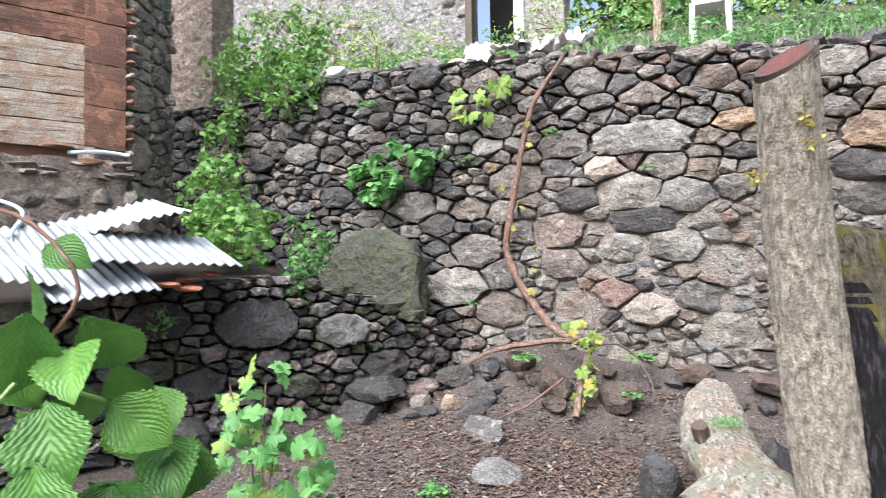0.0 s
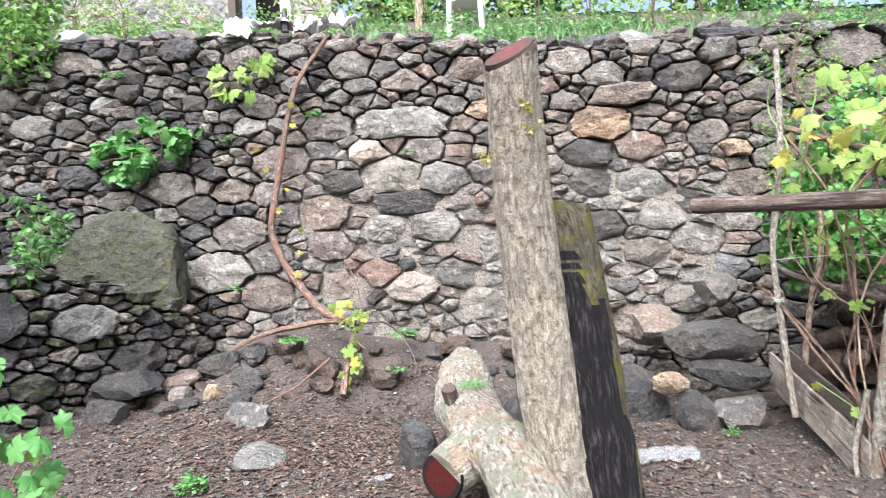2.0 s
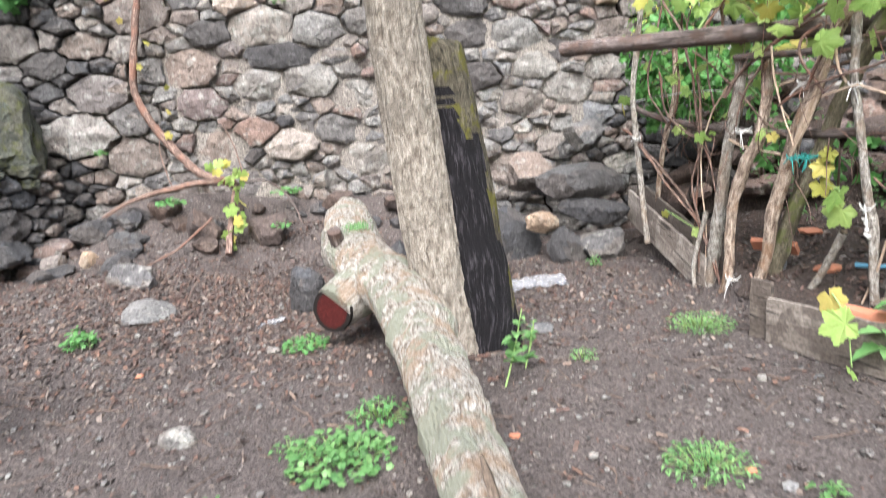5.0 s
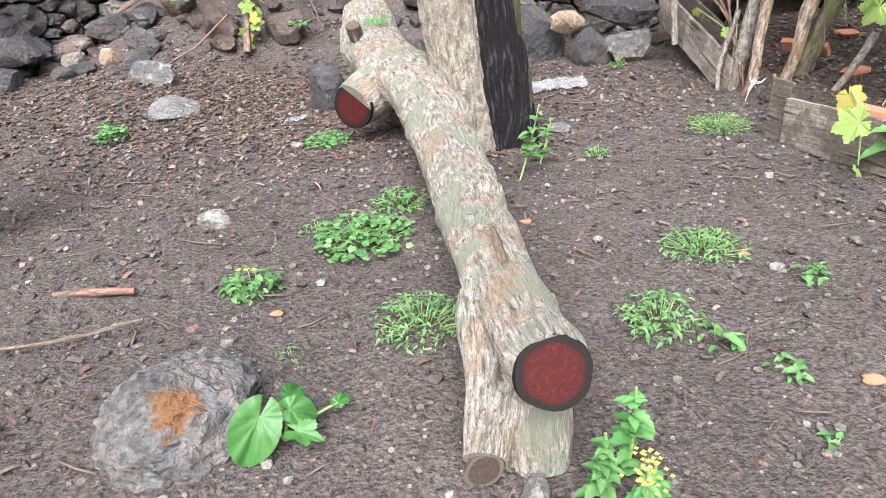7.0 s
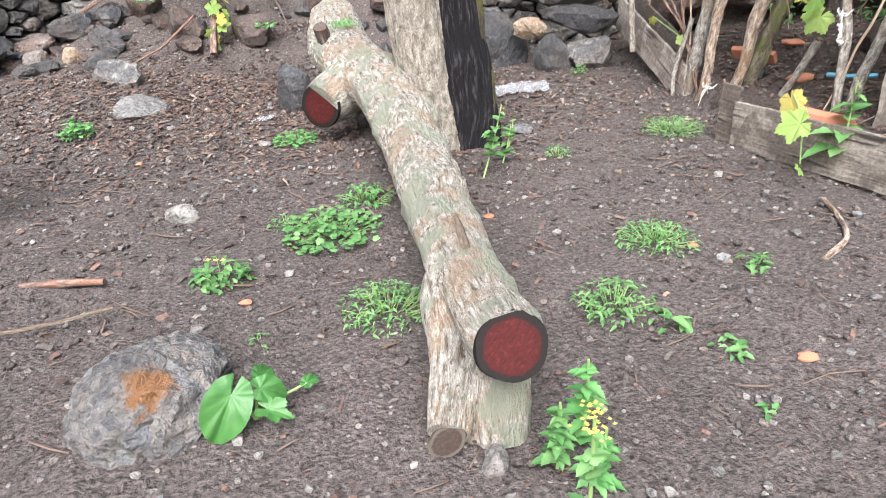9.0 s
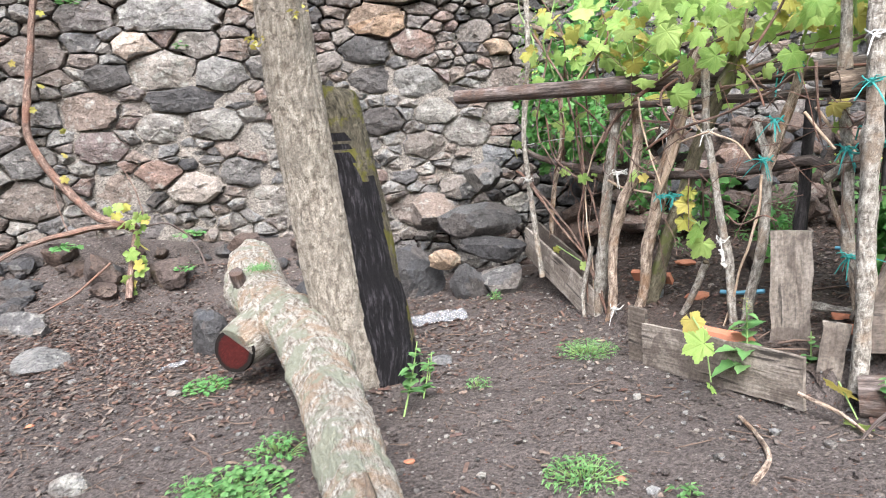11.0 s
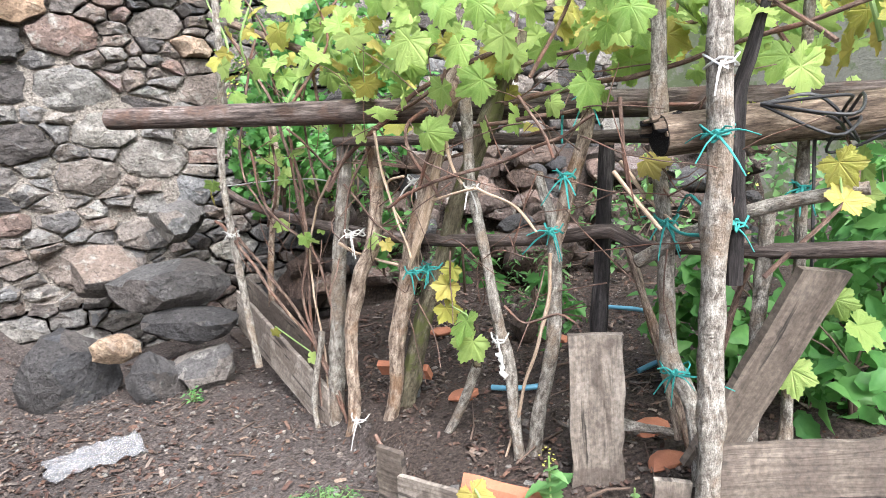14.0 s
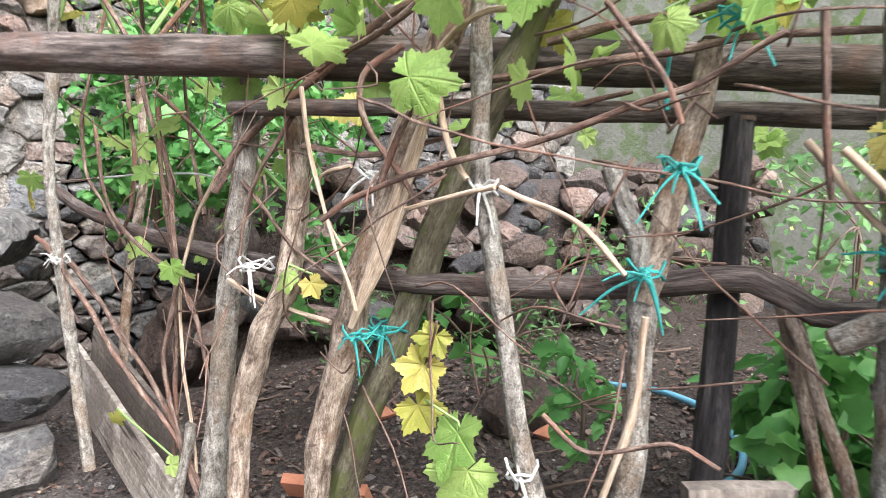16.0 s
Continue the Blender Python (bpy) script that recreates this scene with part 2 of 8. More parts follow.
PAINTED = plank_mat("flaking_limewash_board", (0.21, 0.14, 0.1), (0.36, 0.3, 0.245), (0.5, 0.44, 0.375), (0.29, 0.18, 0.115))


def plain_mat(name, base, rough=0.7, metal=0.0, var=0.25, scale=14.0, bump=0.3, second=None, cut=(0.45, 0.6)):
    m, nt, bsdf = begin(name)
    v = coords(nt)
    n1 = noise_tex(nt, v, scale, 5, 0.65)
    n2 = noise_tex(nt, v, scale * 7, 4, 0.7)
    c = mix(nt, n1, tuple(max(0, x * (1 - var)) for x in base), tuple(min(1, x * (1 + var)) for x in base))
    c = mix(nt, 0.3, c, ramp(nt, n2, [(0.3, tuple(x * (1 - var) for x in base)), (0.7, tuple(min(1, x * (1 + var)) for x in base))]))
    if second:
        c = mix(nt, ramp(nt, n1, [(cut[0], 0), (cut[1], 0.9)]), c, second)
    nt.links.new(c, bsdf.inputs["Base Color"])
    bsdf.inputs["Roughness"].default_value = rough
    bsdf.inputs["Metallic"].default_value = metal
    bumped(nt, bsdf, math_n(nt, 'ADD', n1, n2), bump, 0.01)
    return m


def cut_mat(name, core, edge):
    m, nt, bsdf = begin(name)
    uv = coords(nt, "uv")
    d = node(nt, "VectorMath", {"operation": 'LENGTH'}, _0=uv).outputs["Value"]
    n = noise_tex(nt, uv, 6.0, 5, 0.6)
    dd = math_n(nt, 'ADD', d, math_n(nt, 'MULTIPLY', math_n(nt, 'SUBTRACT', n, 0.5), 0.25))
    rings = math_n(nt, 'SINE', math_n(nt, 'MULTIPLY', dd, 70.0))
    saw = noise_tex(nt, coords(nt, "uv", (3, 45, 1)), 1.0, 3, 0.6)
    c = mix(nt, ramp(nt, dd, [(0.55, 0), (0.8, 1)]), core, tuple(x * 0.8 for x in core))
    c = mix(nt, math_n(nt, 'MULTIPLY', ramp(nt, saw, [(0.42, 0), (0.6, 1)]), 0.7), c, tuple(x * 0.3 for x in core))
    c = mix(nt, ramp(nt, n, [(0.52, 0), (0.66, 0.7)]), c, tuple(min(1, x * 1.6) for x in core))
    c = mix(nt, ramp(nt, dd, [(0.74, 0), (0.80, 1)]), c, edge)
    nt.links.new(c, bsdf.inputs["Base Color"])
    bsdf.inputs["Roughness"].default_value = 0.7
    bsdf.inputs["Specular IOR Level"].default_value = 0.15
    bumped(nt, bsdf, math_n(nt, 'ADD', math_n(nt, 'MULTIPLY', rings, 0.08), saw), 0.5, 0.006)
    return m


CUT_RED = cut_mat("sawn_face_red", (0.06, 0.01, 0.009), (0.012, 0.01, 0.009))
CUT_PINK = cut_mat("sawn_face_pink", (0.13, 0.05, 0.045), (0.07, 0.05, 0.045))
CUT_DARK = cut_mat("sawn_face_dark", (0.06, 0.042, 0.034), (0.09, 0.075, 0.06))
CUT_PALE = cut_mat("sawn_face_pale", (0.32, 0.24, 0.17), (0.1, 0.07, 0.05))


PLASTIC_ALPHA = 0.3


def leaf_mat(name, low, mid, high, gloss=0.45, through_amount=0.35, vein=0.0, palm=False):
    m, nt, bsdf = begin(name)
    r = piece_random(nt)
    v = coords(nt)
    n = noise_tex(nt, v, 30.0, 4, 0.6)
    c = ramp(nt, r, [(0.0, low), (0.5, mid), (1.0, high)])
    c = mix(nt, 0.35, c, ramp(nt, n, [(0.3, low), (0.7, high)]))
    nt.links.new(c, bsdf.inputs["Base Color"])
    bsdf.inputs["Roughness"].default_value = gloss
    bsdf.inputs["Specular IOR Level"].default_value = 0.35
    if vein:
        sep = node(nt, "SeparateXYZ", Vector=coords(nt, "uv"))
        across = math_n(nt, 'ABSOLUTE', sep.outputs[0])
        w = math_n(nt, 'SINE', math_n(nt, 'MULTIPLY', math_n(nt, 'SUBTRACT', sep.outputs[1], math_n(nt, 'MULTIPLY', across, 0.55)), vein))
        line = math_n(nt, 'ADD', ramp(nt, w, [(0.8, 0), (0.97, 1)]), ramp(nt, across, [(0.02, 1), (0.07, 0)]))
        c = mix(nt, math_n(nt, 'MULTIPLY', line, 0.14), c, tuple(min(1, x * 1.5) for x in high))
        nt.links.new(c, bsdf.inputs["Base Color"])
        bumped(nt, bsdf, math_n(nt, 'ADD', math_n(nt, 'MULTIPLY', n, 0.3), math_n(nt, 'MULTIPLY', w, -0.4)), 0.8, 0.0016)
    elif palm:
        sep = node(nt, "SeparateXYZ", Vector=coords(nt, "uv"))
        ax, up = math_n(nt, 'ABSOLUTE', sep.outputs[0]), sep.outputs[1]
        near = ax
        for a in (1.0, 2.05):
            d = math_n(nt, 'ABSOLUTE', math_n(nt, 'SUBTRACT', math_n(nt, 'MULTIPLY', ax, math.cos(a)), math_n(nt, 'MULTIPLY', up, math.sin(a))))
            near = math_n(nt, 'MINIMUM', near, d)
        net = node(nt, "TexVoronoi", {"feature": 'DISTANCE_TO_EDGE'}, Vector=coords(nt, "uv"), Scale=13.0).outputs["Distance"]
        line = math_n(nt, 'MAXIMUM', ramp(nt, near, [(0.006, 1), (0.02, 0)]), math_n(nt, 'MULTIPLY', ramp(nt, net, [(0.0, 1), (0.09, 0)]), 0.45))
        c = mix(nt, math_n(nt, 'MULTIPLY', line, 0.2), c, tuple(min(1, x * 1.25) for x in high))
        nt.links.new(c, bsdf.inputs["Base Color"])
        bumped(nt, bsdf, math_n(nt, 'SUBTRACT', math_n(nt, 'MULTIPLY', n, 0.4), line), 0.7, 0.006)
    else:
        bumped(nt, bsdf, n, 0.4, 0.008)
    tr = node(nt, "BsdfTranslucent", Color=mix(nt, 0.5, c, tuple(min(1, x * 1.15) for x in high)))
    sh = node(nt, "MixShader", Fac=through_amount)
    nt.links.new(bsdf.outputs[0], sh.inputs[1])
    nt.links.new(tr.outputs[0], sh.inputs[2])
    nt.links.new(sh.outputs[0], nt.nodes["Material Output"].inputs[0])
    return m


LEAF_VINE = leaf_mat("vine_leaf", (0.12, 0.26, 0.05), (0.27, 0.43, 0.1), (0.48, 0.6, 0.2), 0.45, 0.45, palm=True)
LEAF_PALE = leaf_mat("pale_weed_leaf", (0.1, 0.22, 0.05), (0.22, 0.36, 0.1), (0.4, 0.5, 0.2))
LEAF_YELLOW = leaf_mat("yellowing_vine_leaf", (0.27, 0.31, 0.055), (0.39, 0.37, 0.08), (0.5, 0.4, 0.12), palm=True)
LEAF_HAZEL = leaf_mat("hazel_leaf", (0.018, 0.075, 0.014), (0.055, 0.165, 0.03), (0.13, 0.28, 0.055), 0.42, 0.25, 58.0)
LEAF_DOCK = leaf_mat("dock_leaf", (0.022, 0.085, 0.018), (0.04, 0.125, 0.028), (0.065, 0.17, 0.042), 0.45, 0.1)
LEAF_BUSH = leaf_mat("shrub_leaf", (0.04, 0.13, 0.025), (0.095, 0.23, 0.05), (0.2, 0.35, 0.09))
LEAF_WEED = leaf_mat("weed_leaf", (0.05, 0.15, 0.045), (0.11, 0.25, 0.08), (0.21, 0.36, 0.14))
LEAF_BLUE = leaf_mat("celandine_leaf", (0.06, 0.19, 0.055), (0.1, 0.27, 0.08), (0.17, 0.35, 0.12))
LEAF_NETTLE = leaf_mat("nettle_leaf", (0.05, 0.18, 0.045), (0.1, 0.28, 0.075), (0.19, 0.4, 0.12))
PETAL = leaf_mat("yellow_flower", (0.5, 0.5, 0.08), (0.6, 0.57, 0.12), (0.66, 0.62, 0.18))
STEM = plain_mat("green_stem", (0.2, 0.3, 0.1), 0.6)
TIN = plain_mat("weathered_tin", (0.27, 0.30, 0.325), 0.5, 0.25, 0.25, 6.0, 0.3, (0.38, 0.40, 0.41))
TWINE = plain_mat("teal_twine", (0.03, 0.3, 0.27), 0.6, 0, 0.3, 40, 0.6)
RAG = plain_mat("white_rag", (0.52, 0.51, 0.48), 0.85, 0, 0.2, 30, 0.6)
HOSE = plain_mat("blue_hose", (0.12, 0.31, 0.43), 0.4, 0, 0.15, 20)
HOSE_WHITE = plain_mat("pale_pipe", (0.42, 0.55, 0.62), 0.4, 0, 0.15, 20)
CABLE = plain_mat("black_cable", (0.02, 0.02, 0.022), 0.45)
BRICK = plain_mat("terracotta", (0.38, 0.15, 0.085), 0.8, 0, 0.35, 25, 0.5)
RUST = plain_mat("rotten_brick_rubble", (0.2, 0.1, 0.065), 0.9, 0, 0.5, 12, 0.9)
PLASTIC = plain_mat("clear_plastic_scrap", (0.42, 0.42, 0.43), 0.25, 0, 0.2, 25, 0.6)
PLASTIC.node_tree.nodes["Principled BSDF"].inputs["Alpha"].default_value = PLASTIC_ALPHA
CLOTH = plain_mat("pale_blue_cloth", (0.55, 0.63, 0.66), 0.9, 0, 0.2, 35, 0.6, (0.75, 0.76, 0.76))
WHITE_PAINT = plain_mat("white_paint", (0.78, 0.79, 0.78), 0.5, 0, 0.08, 10, 0.2)


def litter_mat(name, tones):
    m, nt, bsdf = begin(name)
    r = piece_random(nt)
    c = ramp(nt, r, [(i / (len(tones) - 1), t) for i, t in enumerate(tones)])
    n = noise_tex(nt, coords(nt), 90.0, 3, 0.6)
    c = mix(nt, 1.0, c, ramp(nt, n, [(0.35, 0.6), (0.65, 1.4)]), 'MULTIPLY')
    nt.links.new(c, bsdf.inputs["Base Color"])
    bsdf.inputs["Roughness"].default_value = 0.7
    bumped(nt, bsdf, n, 0.5, 0.004)
    return m


CHIP = litter_mat("bark_chips", ((0.025, 0.017, 0.014), (0.09, 0.045, 0.033), (0.05, 0.032, 0.026), (0.14, 0.075, 0.05), (0.035, 0.025, 0.021), (0.2, 0.14, 0.105)))
SCRAP = litter_mat("leaf_scraps", ((0.04, 0.032, 0.028), (0.13, 0.105, 0.088), (0.07, 0.055, 0.048), (0.19, 0.15, 0.125), (0.09, 0.065, 0.05)))
TWIG = plain_mat("dead_twigs", (0.13, 0.088, 0.066), 0.85, 0, 0.5, 30, 0.4)
# near-black stand-in for an unlit room: its shade is put into the colour
DARK_ROOM = plain_mat("unlit_room_dark", (0.03, 0.028, 0.026), 0.9)
CONCRETE = plain_mat("mossy_concrete", (0.18, 0.18, 0.15), 0.9, 0, 0.6, 5, 0.9, (0.1, 0.13, 0.06), (0.48, 0.56))
GREY_METAL = plain_mat("grey_metal", (0.35, 0.36, 0.37), 0.4, 0.6)
WIRE = plain_mat("galvanised_wire", (0.6, 0.6, 0.6), 0.4, 0.5)


# ---- builders ----
def make(name, verts, faces, material, parent=None, label="", at=(0, 0, 0), smooth=True, sharp=None, uvs=None, mats=None, face_mats=None):
    me = bpy.data.meshes.new(name)
    me.from_pydata([tuple(v) for v in verts], [], faces)
    if uvs is not None:
        lay = me.uv_layers.new(name="UVMap")
        flat = [c for f in uvs for uv in f for c in uv]
        lay.data.foreach_set("uv", flat)
    for mm in (mats or [material]):
        me.materials.append(mm)
    if face_mats:
        me.polygons.foreach_set("material_index", face_mats)
    me.polygons.foreach_set("use_smooth", [smooth] * len(me.polygons))
    if sharp:
        me.set_sharp_from_angle(angle=radians(sharp))
    me.update()
    ob = new(name, me)
    ob.location = at
    if parent:
        ob.parent = parent
    if label:
        ob["label"] = label
    return ob


def thing(name, label, category, at=(0, 0, 0), group="", kind=""):
    e = new(name)
    e.location = at
    e.empty_display_size = 0.05
    return tagged(e, label, category, group, kind)


class Geo:
    """verts, faces and uvs that grow piece by piece into one mesh"""
    def __init__(self):
        self.v, self.f, self.u = [], [], []

    def add(self, v, f, u=None):
        k = len(self.v)
        self.v += v
        self.f += [tuple(i + k for i in q) for q in f]
        self.u += u if u else [[(0, 0)] * len(q) for q in f]

    def make(self, name, material, parent=None, label="", **kw):
        return make(name, self.v, self.f, material, parent, label, uvs=self.u, **kw)


def spline(pts, step):
    """points along a Catmull-Rom curve through pts"""
    p = [Vector(q) for q in pts]
    p = [p[0] * 2 - p[1]] + p + [p[-1] * 2 - p[-2]]
    out = []
    for i in range(1, len(p) - 2):
        a, b, c, d = p[i - 1:i + 3]
        n = max(1, int((c - b).length / step))
        for k in range(n):
            t = k / n
            out.append(((b * 2) + (c - a) * t + (a * 2 - b * 5 + c * 4 - d) * t * t + (b * 3 - a - c * 3 + d) * t ** 3) * 0.5)
    out.append(p[-2])
    return out


def tube_geo(pts, radii, sides=10, step=0.06, rough=0.0, seed=0, wobble=0.0, cap=True, knots=0.0):
    rnd = random.Random(seed)
    path = spline(pts, step)
    n = len(path)
    rad = [float(np.interp(i / max(1, n - 1), np.linspace(0, 1, len(radii)), radii)) for i in range(n)]
    if wobble:
        o = Vector((seed * 1.7, 3.1, seed * 0.3))
        path = [q + noise.noise_vector(q * 6 + o) * wobble for q in path]
    v, f, u = [], [], []
    side = None
    length = 0.0
    ms = [rnd.uniform(-1, 1) for _ in range(6)]
    for i, q in enumerate(path):
        t = (path[min(i + 1, n - 1)] - path[max(i - 1, 0)]).normalized()
        if side is None:
            side = t.orthogonal().normalized()
        side = (side - t * side.dot(t)).normalized()
        up = t.cross(side)
        if i:
            length += (q - path[i - 1]).length
        swell = 1 + knots * max(0, noise.noise(Vector((length * 7, seed, 0)))) * 1.5
        for k in range(sides):
            a = 2 * math.pi * k / sides
            d = side * math.cos(a) + up * math.sin(a)
            r = rad[i] * swell
            if rough:
                r *= 1 + rough * (noise.noise(Vector((math.cos(a) * 1.5 + seed, math.sin(a) * 1.5, length * 5))) + 0.5 * noise.noise(Vector((math.cos(a) * 4 + seed, math.sin(a) * 4, length * 14))) + 0.3 * (sides > 60) * noise.noise(Vector((math.cos(a) * 11 + seed, math.sin(a) * 11, length * 17))))
            v.append(tuple(q + d * r))
        if i:
            b = (i - 1) * sides
            c = i * sides
            l0 = length - (q - path[i - 1]).length
            per = 2 * math.pi * max(rad) / sides
            for k in range(sides):
                k2 = (k + 1) % sides
                f.append((b + k, b + k2, c + k2, c + k))
                u.append([(k * per, l0), ((k + 1) * per, l0), ((k + 1) * per, length), (k * per, length)])
    if cap:
        for base, rev in ((0, True), ((n - 1) * sides, False)):
            ring = [base + k for k in range(sides)]
            if rev:
                ring.reverse()
            f.append(tuple(ring))
            u.append([(math.cos(2 * math.pi * k / sides) * 0.5, math.sin(2 * math.pi * k / sides) * 0.5) for k in range(sides)])
    return v, f, u


def tube(name, pts, radii, material, parent=None, label="", **kw):
    v, f, u = tube_geo(pts, radii, **kw)
    return make(name, v, f, material, parent, label, uvs=u, sharp=50)


def disc(name, centre, normal, radius, material, parent, label="", seed=0, sides=28, thick=0.006, squash=1.0, spin=0.0):
    """a sawn end face: a thin rounded disc of uneven outline"""
    nrm = Vector(normal).normalized()
    a = nrm.orthogonal().normalized()
    a = Matrix.Rotation(spin, 3, nrm) @ a
    b = nrm.cross(a)
    c = Vector(centre)
    v, f, u = [tuple(c + nrm * thick)], [], []
    rr = [radius * (1 + 0.07 * noise.noise(Vector((math.cos(2 * math.pi * k / sides) * 1.3 + seed, math.sin(2 * math.pi * k / sides) * 1.3, 0)))) for k in range(sides)]
    for ring, (s, h) in enumerate(((0.55, thick), (0.96, thick * 0.9), (1.0, -thick * 2))):
        for k in range(sides):
            t = 2 * math.pi * k / sides
            v.append(tuple(c + (a * math.cos(t) + b * math.sin(t) * squash) * rr[k] * s + nrm * h))
    uvof = lambda s, k: (math.cos(2 * math.pi * k / sides) * s, math.sin(2 * math.pi * k / sides) * s)
    for k in range(sides):
        k2 = (k + 1) % sides
        f.append((0, 1 + k, 1 + k2))
        u.append([(0, 0), uvof(0.55, k), uvof(0.55, k + 1)])
        for ring, (s0, s1) in enumerate(((0.55, 0.96), (0.96, 1.0))):
            q = 1 + ring * sides
            f.append((q + k, q + sides + k, q + sides + k2, q + k2))
            u.append([uvof(s0, k), uvof(s1, k), uvof(s1, k + 1), uvof(s0, k + 1)])
    return make(name, v, f, material, parent, label, uvs=u, sharp=40)


def rock_geo(size, seed, cuts=13, detail=3, rough=0.06):
    """an angular boulder: a ball cut by random planes, then roughened"""
    rnd = random.Random(seed)
    bm = bmesh.new()
    bmesh.ops.create_icosphere(bm, subdivisions=detail, radius=1.0)
    planes = []
    for _ in range(cuts):
        d = Vector((rnd.gauss(0, 1), rnd.gauss(0, 1), rnd.gauss(0, 1))).normalized()
        planes.append((d, rnd.uniform(0.52, 0.86)))
    v = []
    for p in bm.verts:
        d = p.co.normalized()
        r = 1.0
        for nrm, h in planes:
            k = d.dot(nrm)
            if k > 0.05:
                r = min(r, h / k)
        r *= 1 + rough * noise.noise(d * 3 + Vector((seed, 0, 0))) + rough * 0.8 * noise.noise(d * 9 + Vector((0, seed, 0)))
        v.append((d.x * r * size[0], d.y * r * size[1], d.z * r * size[2]))
    f = [tuple(q.index for q in fc.verts) for fc in bm.faces]
    bm.free()
    return v, f


def rock(name, at, size, material, seed, label="", category="stone", turn=0.0, parent=None, group="", kind="", detail=3, rough=0.06, cuts=13):
    v, f = rock_geo(size, seed, cuts, detail, rough)
    ob = make(name, v, f, material, parent, at=at, sharp=20)
    ob.rotation_euler = (0, 0, turn)
    if not parent:
        tagged(ob, label, category, group, kind)
    return ob


def board(name, a, b, up, thick, material, parent=None, label="", seed=0, wear=0.006, upright=False):
    """a plank from a to b (its lower edge), of height vector up; edges worn uneven"""
    a, b, up = Vector(a), Vector(b), Vector(up)
    along = b - a
    n = max(2, int(along.length / 0.06))
    m = max(2, int(up.length / 0.05))
    nrm = along.cross(up).normalized() * thick
    v, f, u = [], [], []
    o = Vector((seed * 3.3, seed, 0))
    for s in (0, 1):
        for i in range(n + 1):
            for j in range(m + 1):
                t, w = i / n, j / m
                p = a + along * t + up * w
                e = wear * noise.noise(p * 9 + o)
                if j in (0, m):
                    p = p + up.normalized() * e * 1.6
                if i in (0, n):
                    p = p + along.normalized() * wear * 1.5 * noise.noise(p * 14 + o)
                edge = 0.75 if (i in (0, n) or j in (0, m)) else 1.0
                p = p + nrm * ((s - 0.5) * edge) + nrm.normalized() * 0.25 * e
                v.append(tuple(p))
    w = m + 1
    L, H = along.length, up.length
    for s in (0, 1):
        k = s * (n + 1) * w
        for i in range(n):
            for j in range(m):
                q = (k + i * w + j, k + (i + 1) * w + j, k + (i + 1) * w + j + 1, k + i * w + j + 1)
                uv = [(L * i / n, H * j / m), (L * (i + 1) / n, H * j / m), (L * (i + 1) / n, H * (j + 1) / m), (L * i / n, H * (j + 1) / m)]
                if upright:
                    uv = [(b_, a_) for a_, b_ in uv]
                if s:
                    f.append(q)
                    u.append(uv)
                else:
                    f.append(q[::-1])
                    u.append(uv[::-1])
    k = (n + 1) * w
    rim = [i * w for i in range(n + 1)] + [n * w + j for j in range(1, w)] + [i * w + m for i in range(n - 1, -1, -1)] + [j for j in range(m - 1, 0, -1)]
    for q in range(len(rim)):
        c, d = rim[q], rim[(q + 1) % len(rim)]
        f.append((c, d, d + k, c + k))
        u.append([(0, 0.02 * q), (0, 0.02 * q + 0.02), (thick, 0.02 * q + 0.02), (thick, 0.02 * q)])
    return make(name, v, f, material, parent, label, uvs=u, sharp=40)


# leaf outlines in the leaf's own plane: x across, y from stalk to tip
def vine_leaf_geo(seed, detail=56, lobes=1.0):
    """a five-lobed toothed leaf, creased along its veins; lobes=0 gives a heart shape"""
    rnd = random.Random(seed)
    v, f = [(0, 0.0, 0)], []
    curl = rnd.uniform(0.1, 0.8)
    cup = rnd.uniform(-0.12, 0.22)
    tips = [(0.0, 1.0), (1.0 + rnd.uniform(-.08, .08), 0.85), (-1.0 + rnd.uniform(-.08, .08), 0.85), (2.05, 0.5), (-2.05, 0.5)]
    outer, angles = [], []
    for k in range(detail):
        a = -math.pi * 0.93 + 2 * math.pi * 0.93 * k / (detail - 1)
        lobe = max(w * max(0.0, 1 - abs(a - c) / 0.6) ** 0.9 for c, w in tips)
        r = 0.4 + (0.27 * lobe - 0.08) * lobes + 0.1 * (1 - lobes) * math.cos(a)
        r += (0.026 if k % 2 else -0.02) * (0.15 + 0.85 * lobes) + rnd.uniform(-0.012, 0.012) * (0.3 + 0.7 * lobes)
        outer.append((math.sin(a) * r, math.cos(a) * r + 0.06))
        angles.append(a)
    for s in (0.35, 0.7, 1.0):
        for a, (x, y) in zip(angles, outer):
            crease = min(abs(a - c) for c, _ in tips)
            z = -curl * 0.26 * s * s * max(0.2, math.cos(a * 0.5)) + cup * s * abs(x) + 0.085 * s * min(crease, 0.5) + 0.045 * s * noise.noise(Vector((x * 6, y * 6, seed))) + rnd.uniform(-0.01, 0.01) * s
            v.append((x * s, y * s, z))
    for k in range(detail - 1):
        f.append((0, 2 + k, 1 + k))
        for b in (0, detail):
            f.append((b + 1 + k, b + 2 + k, b + detail + 2 + k, b + detail + 1 + k))
    return v, f


def flat_uv(v, f):
    """the leaf's own plane as uv"""
    return [[(v[i][0], v[i][1]) for i in q] for q in f]


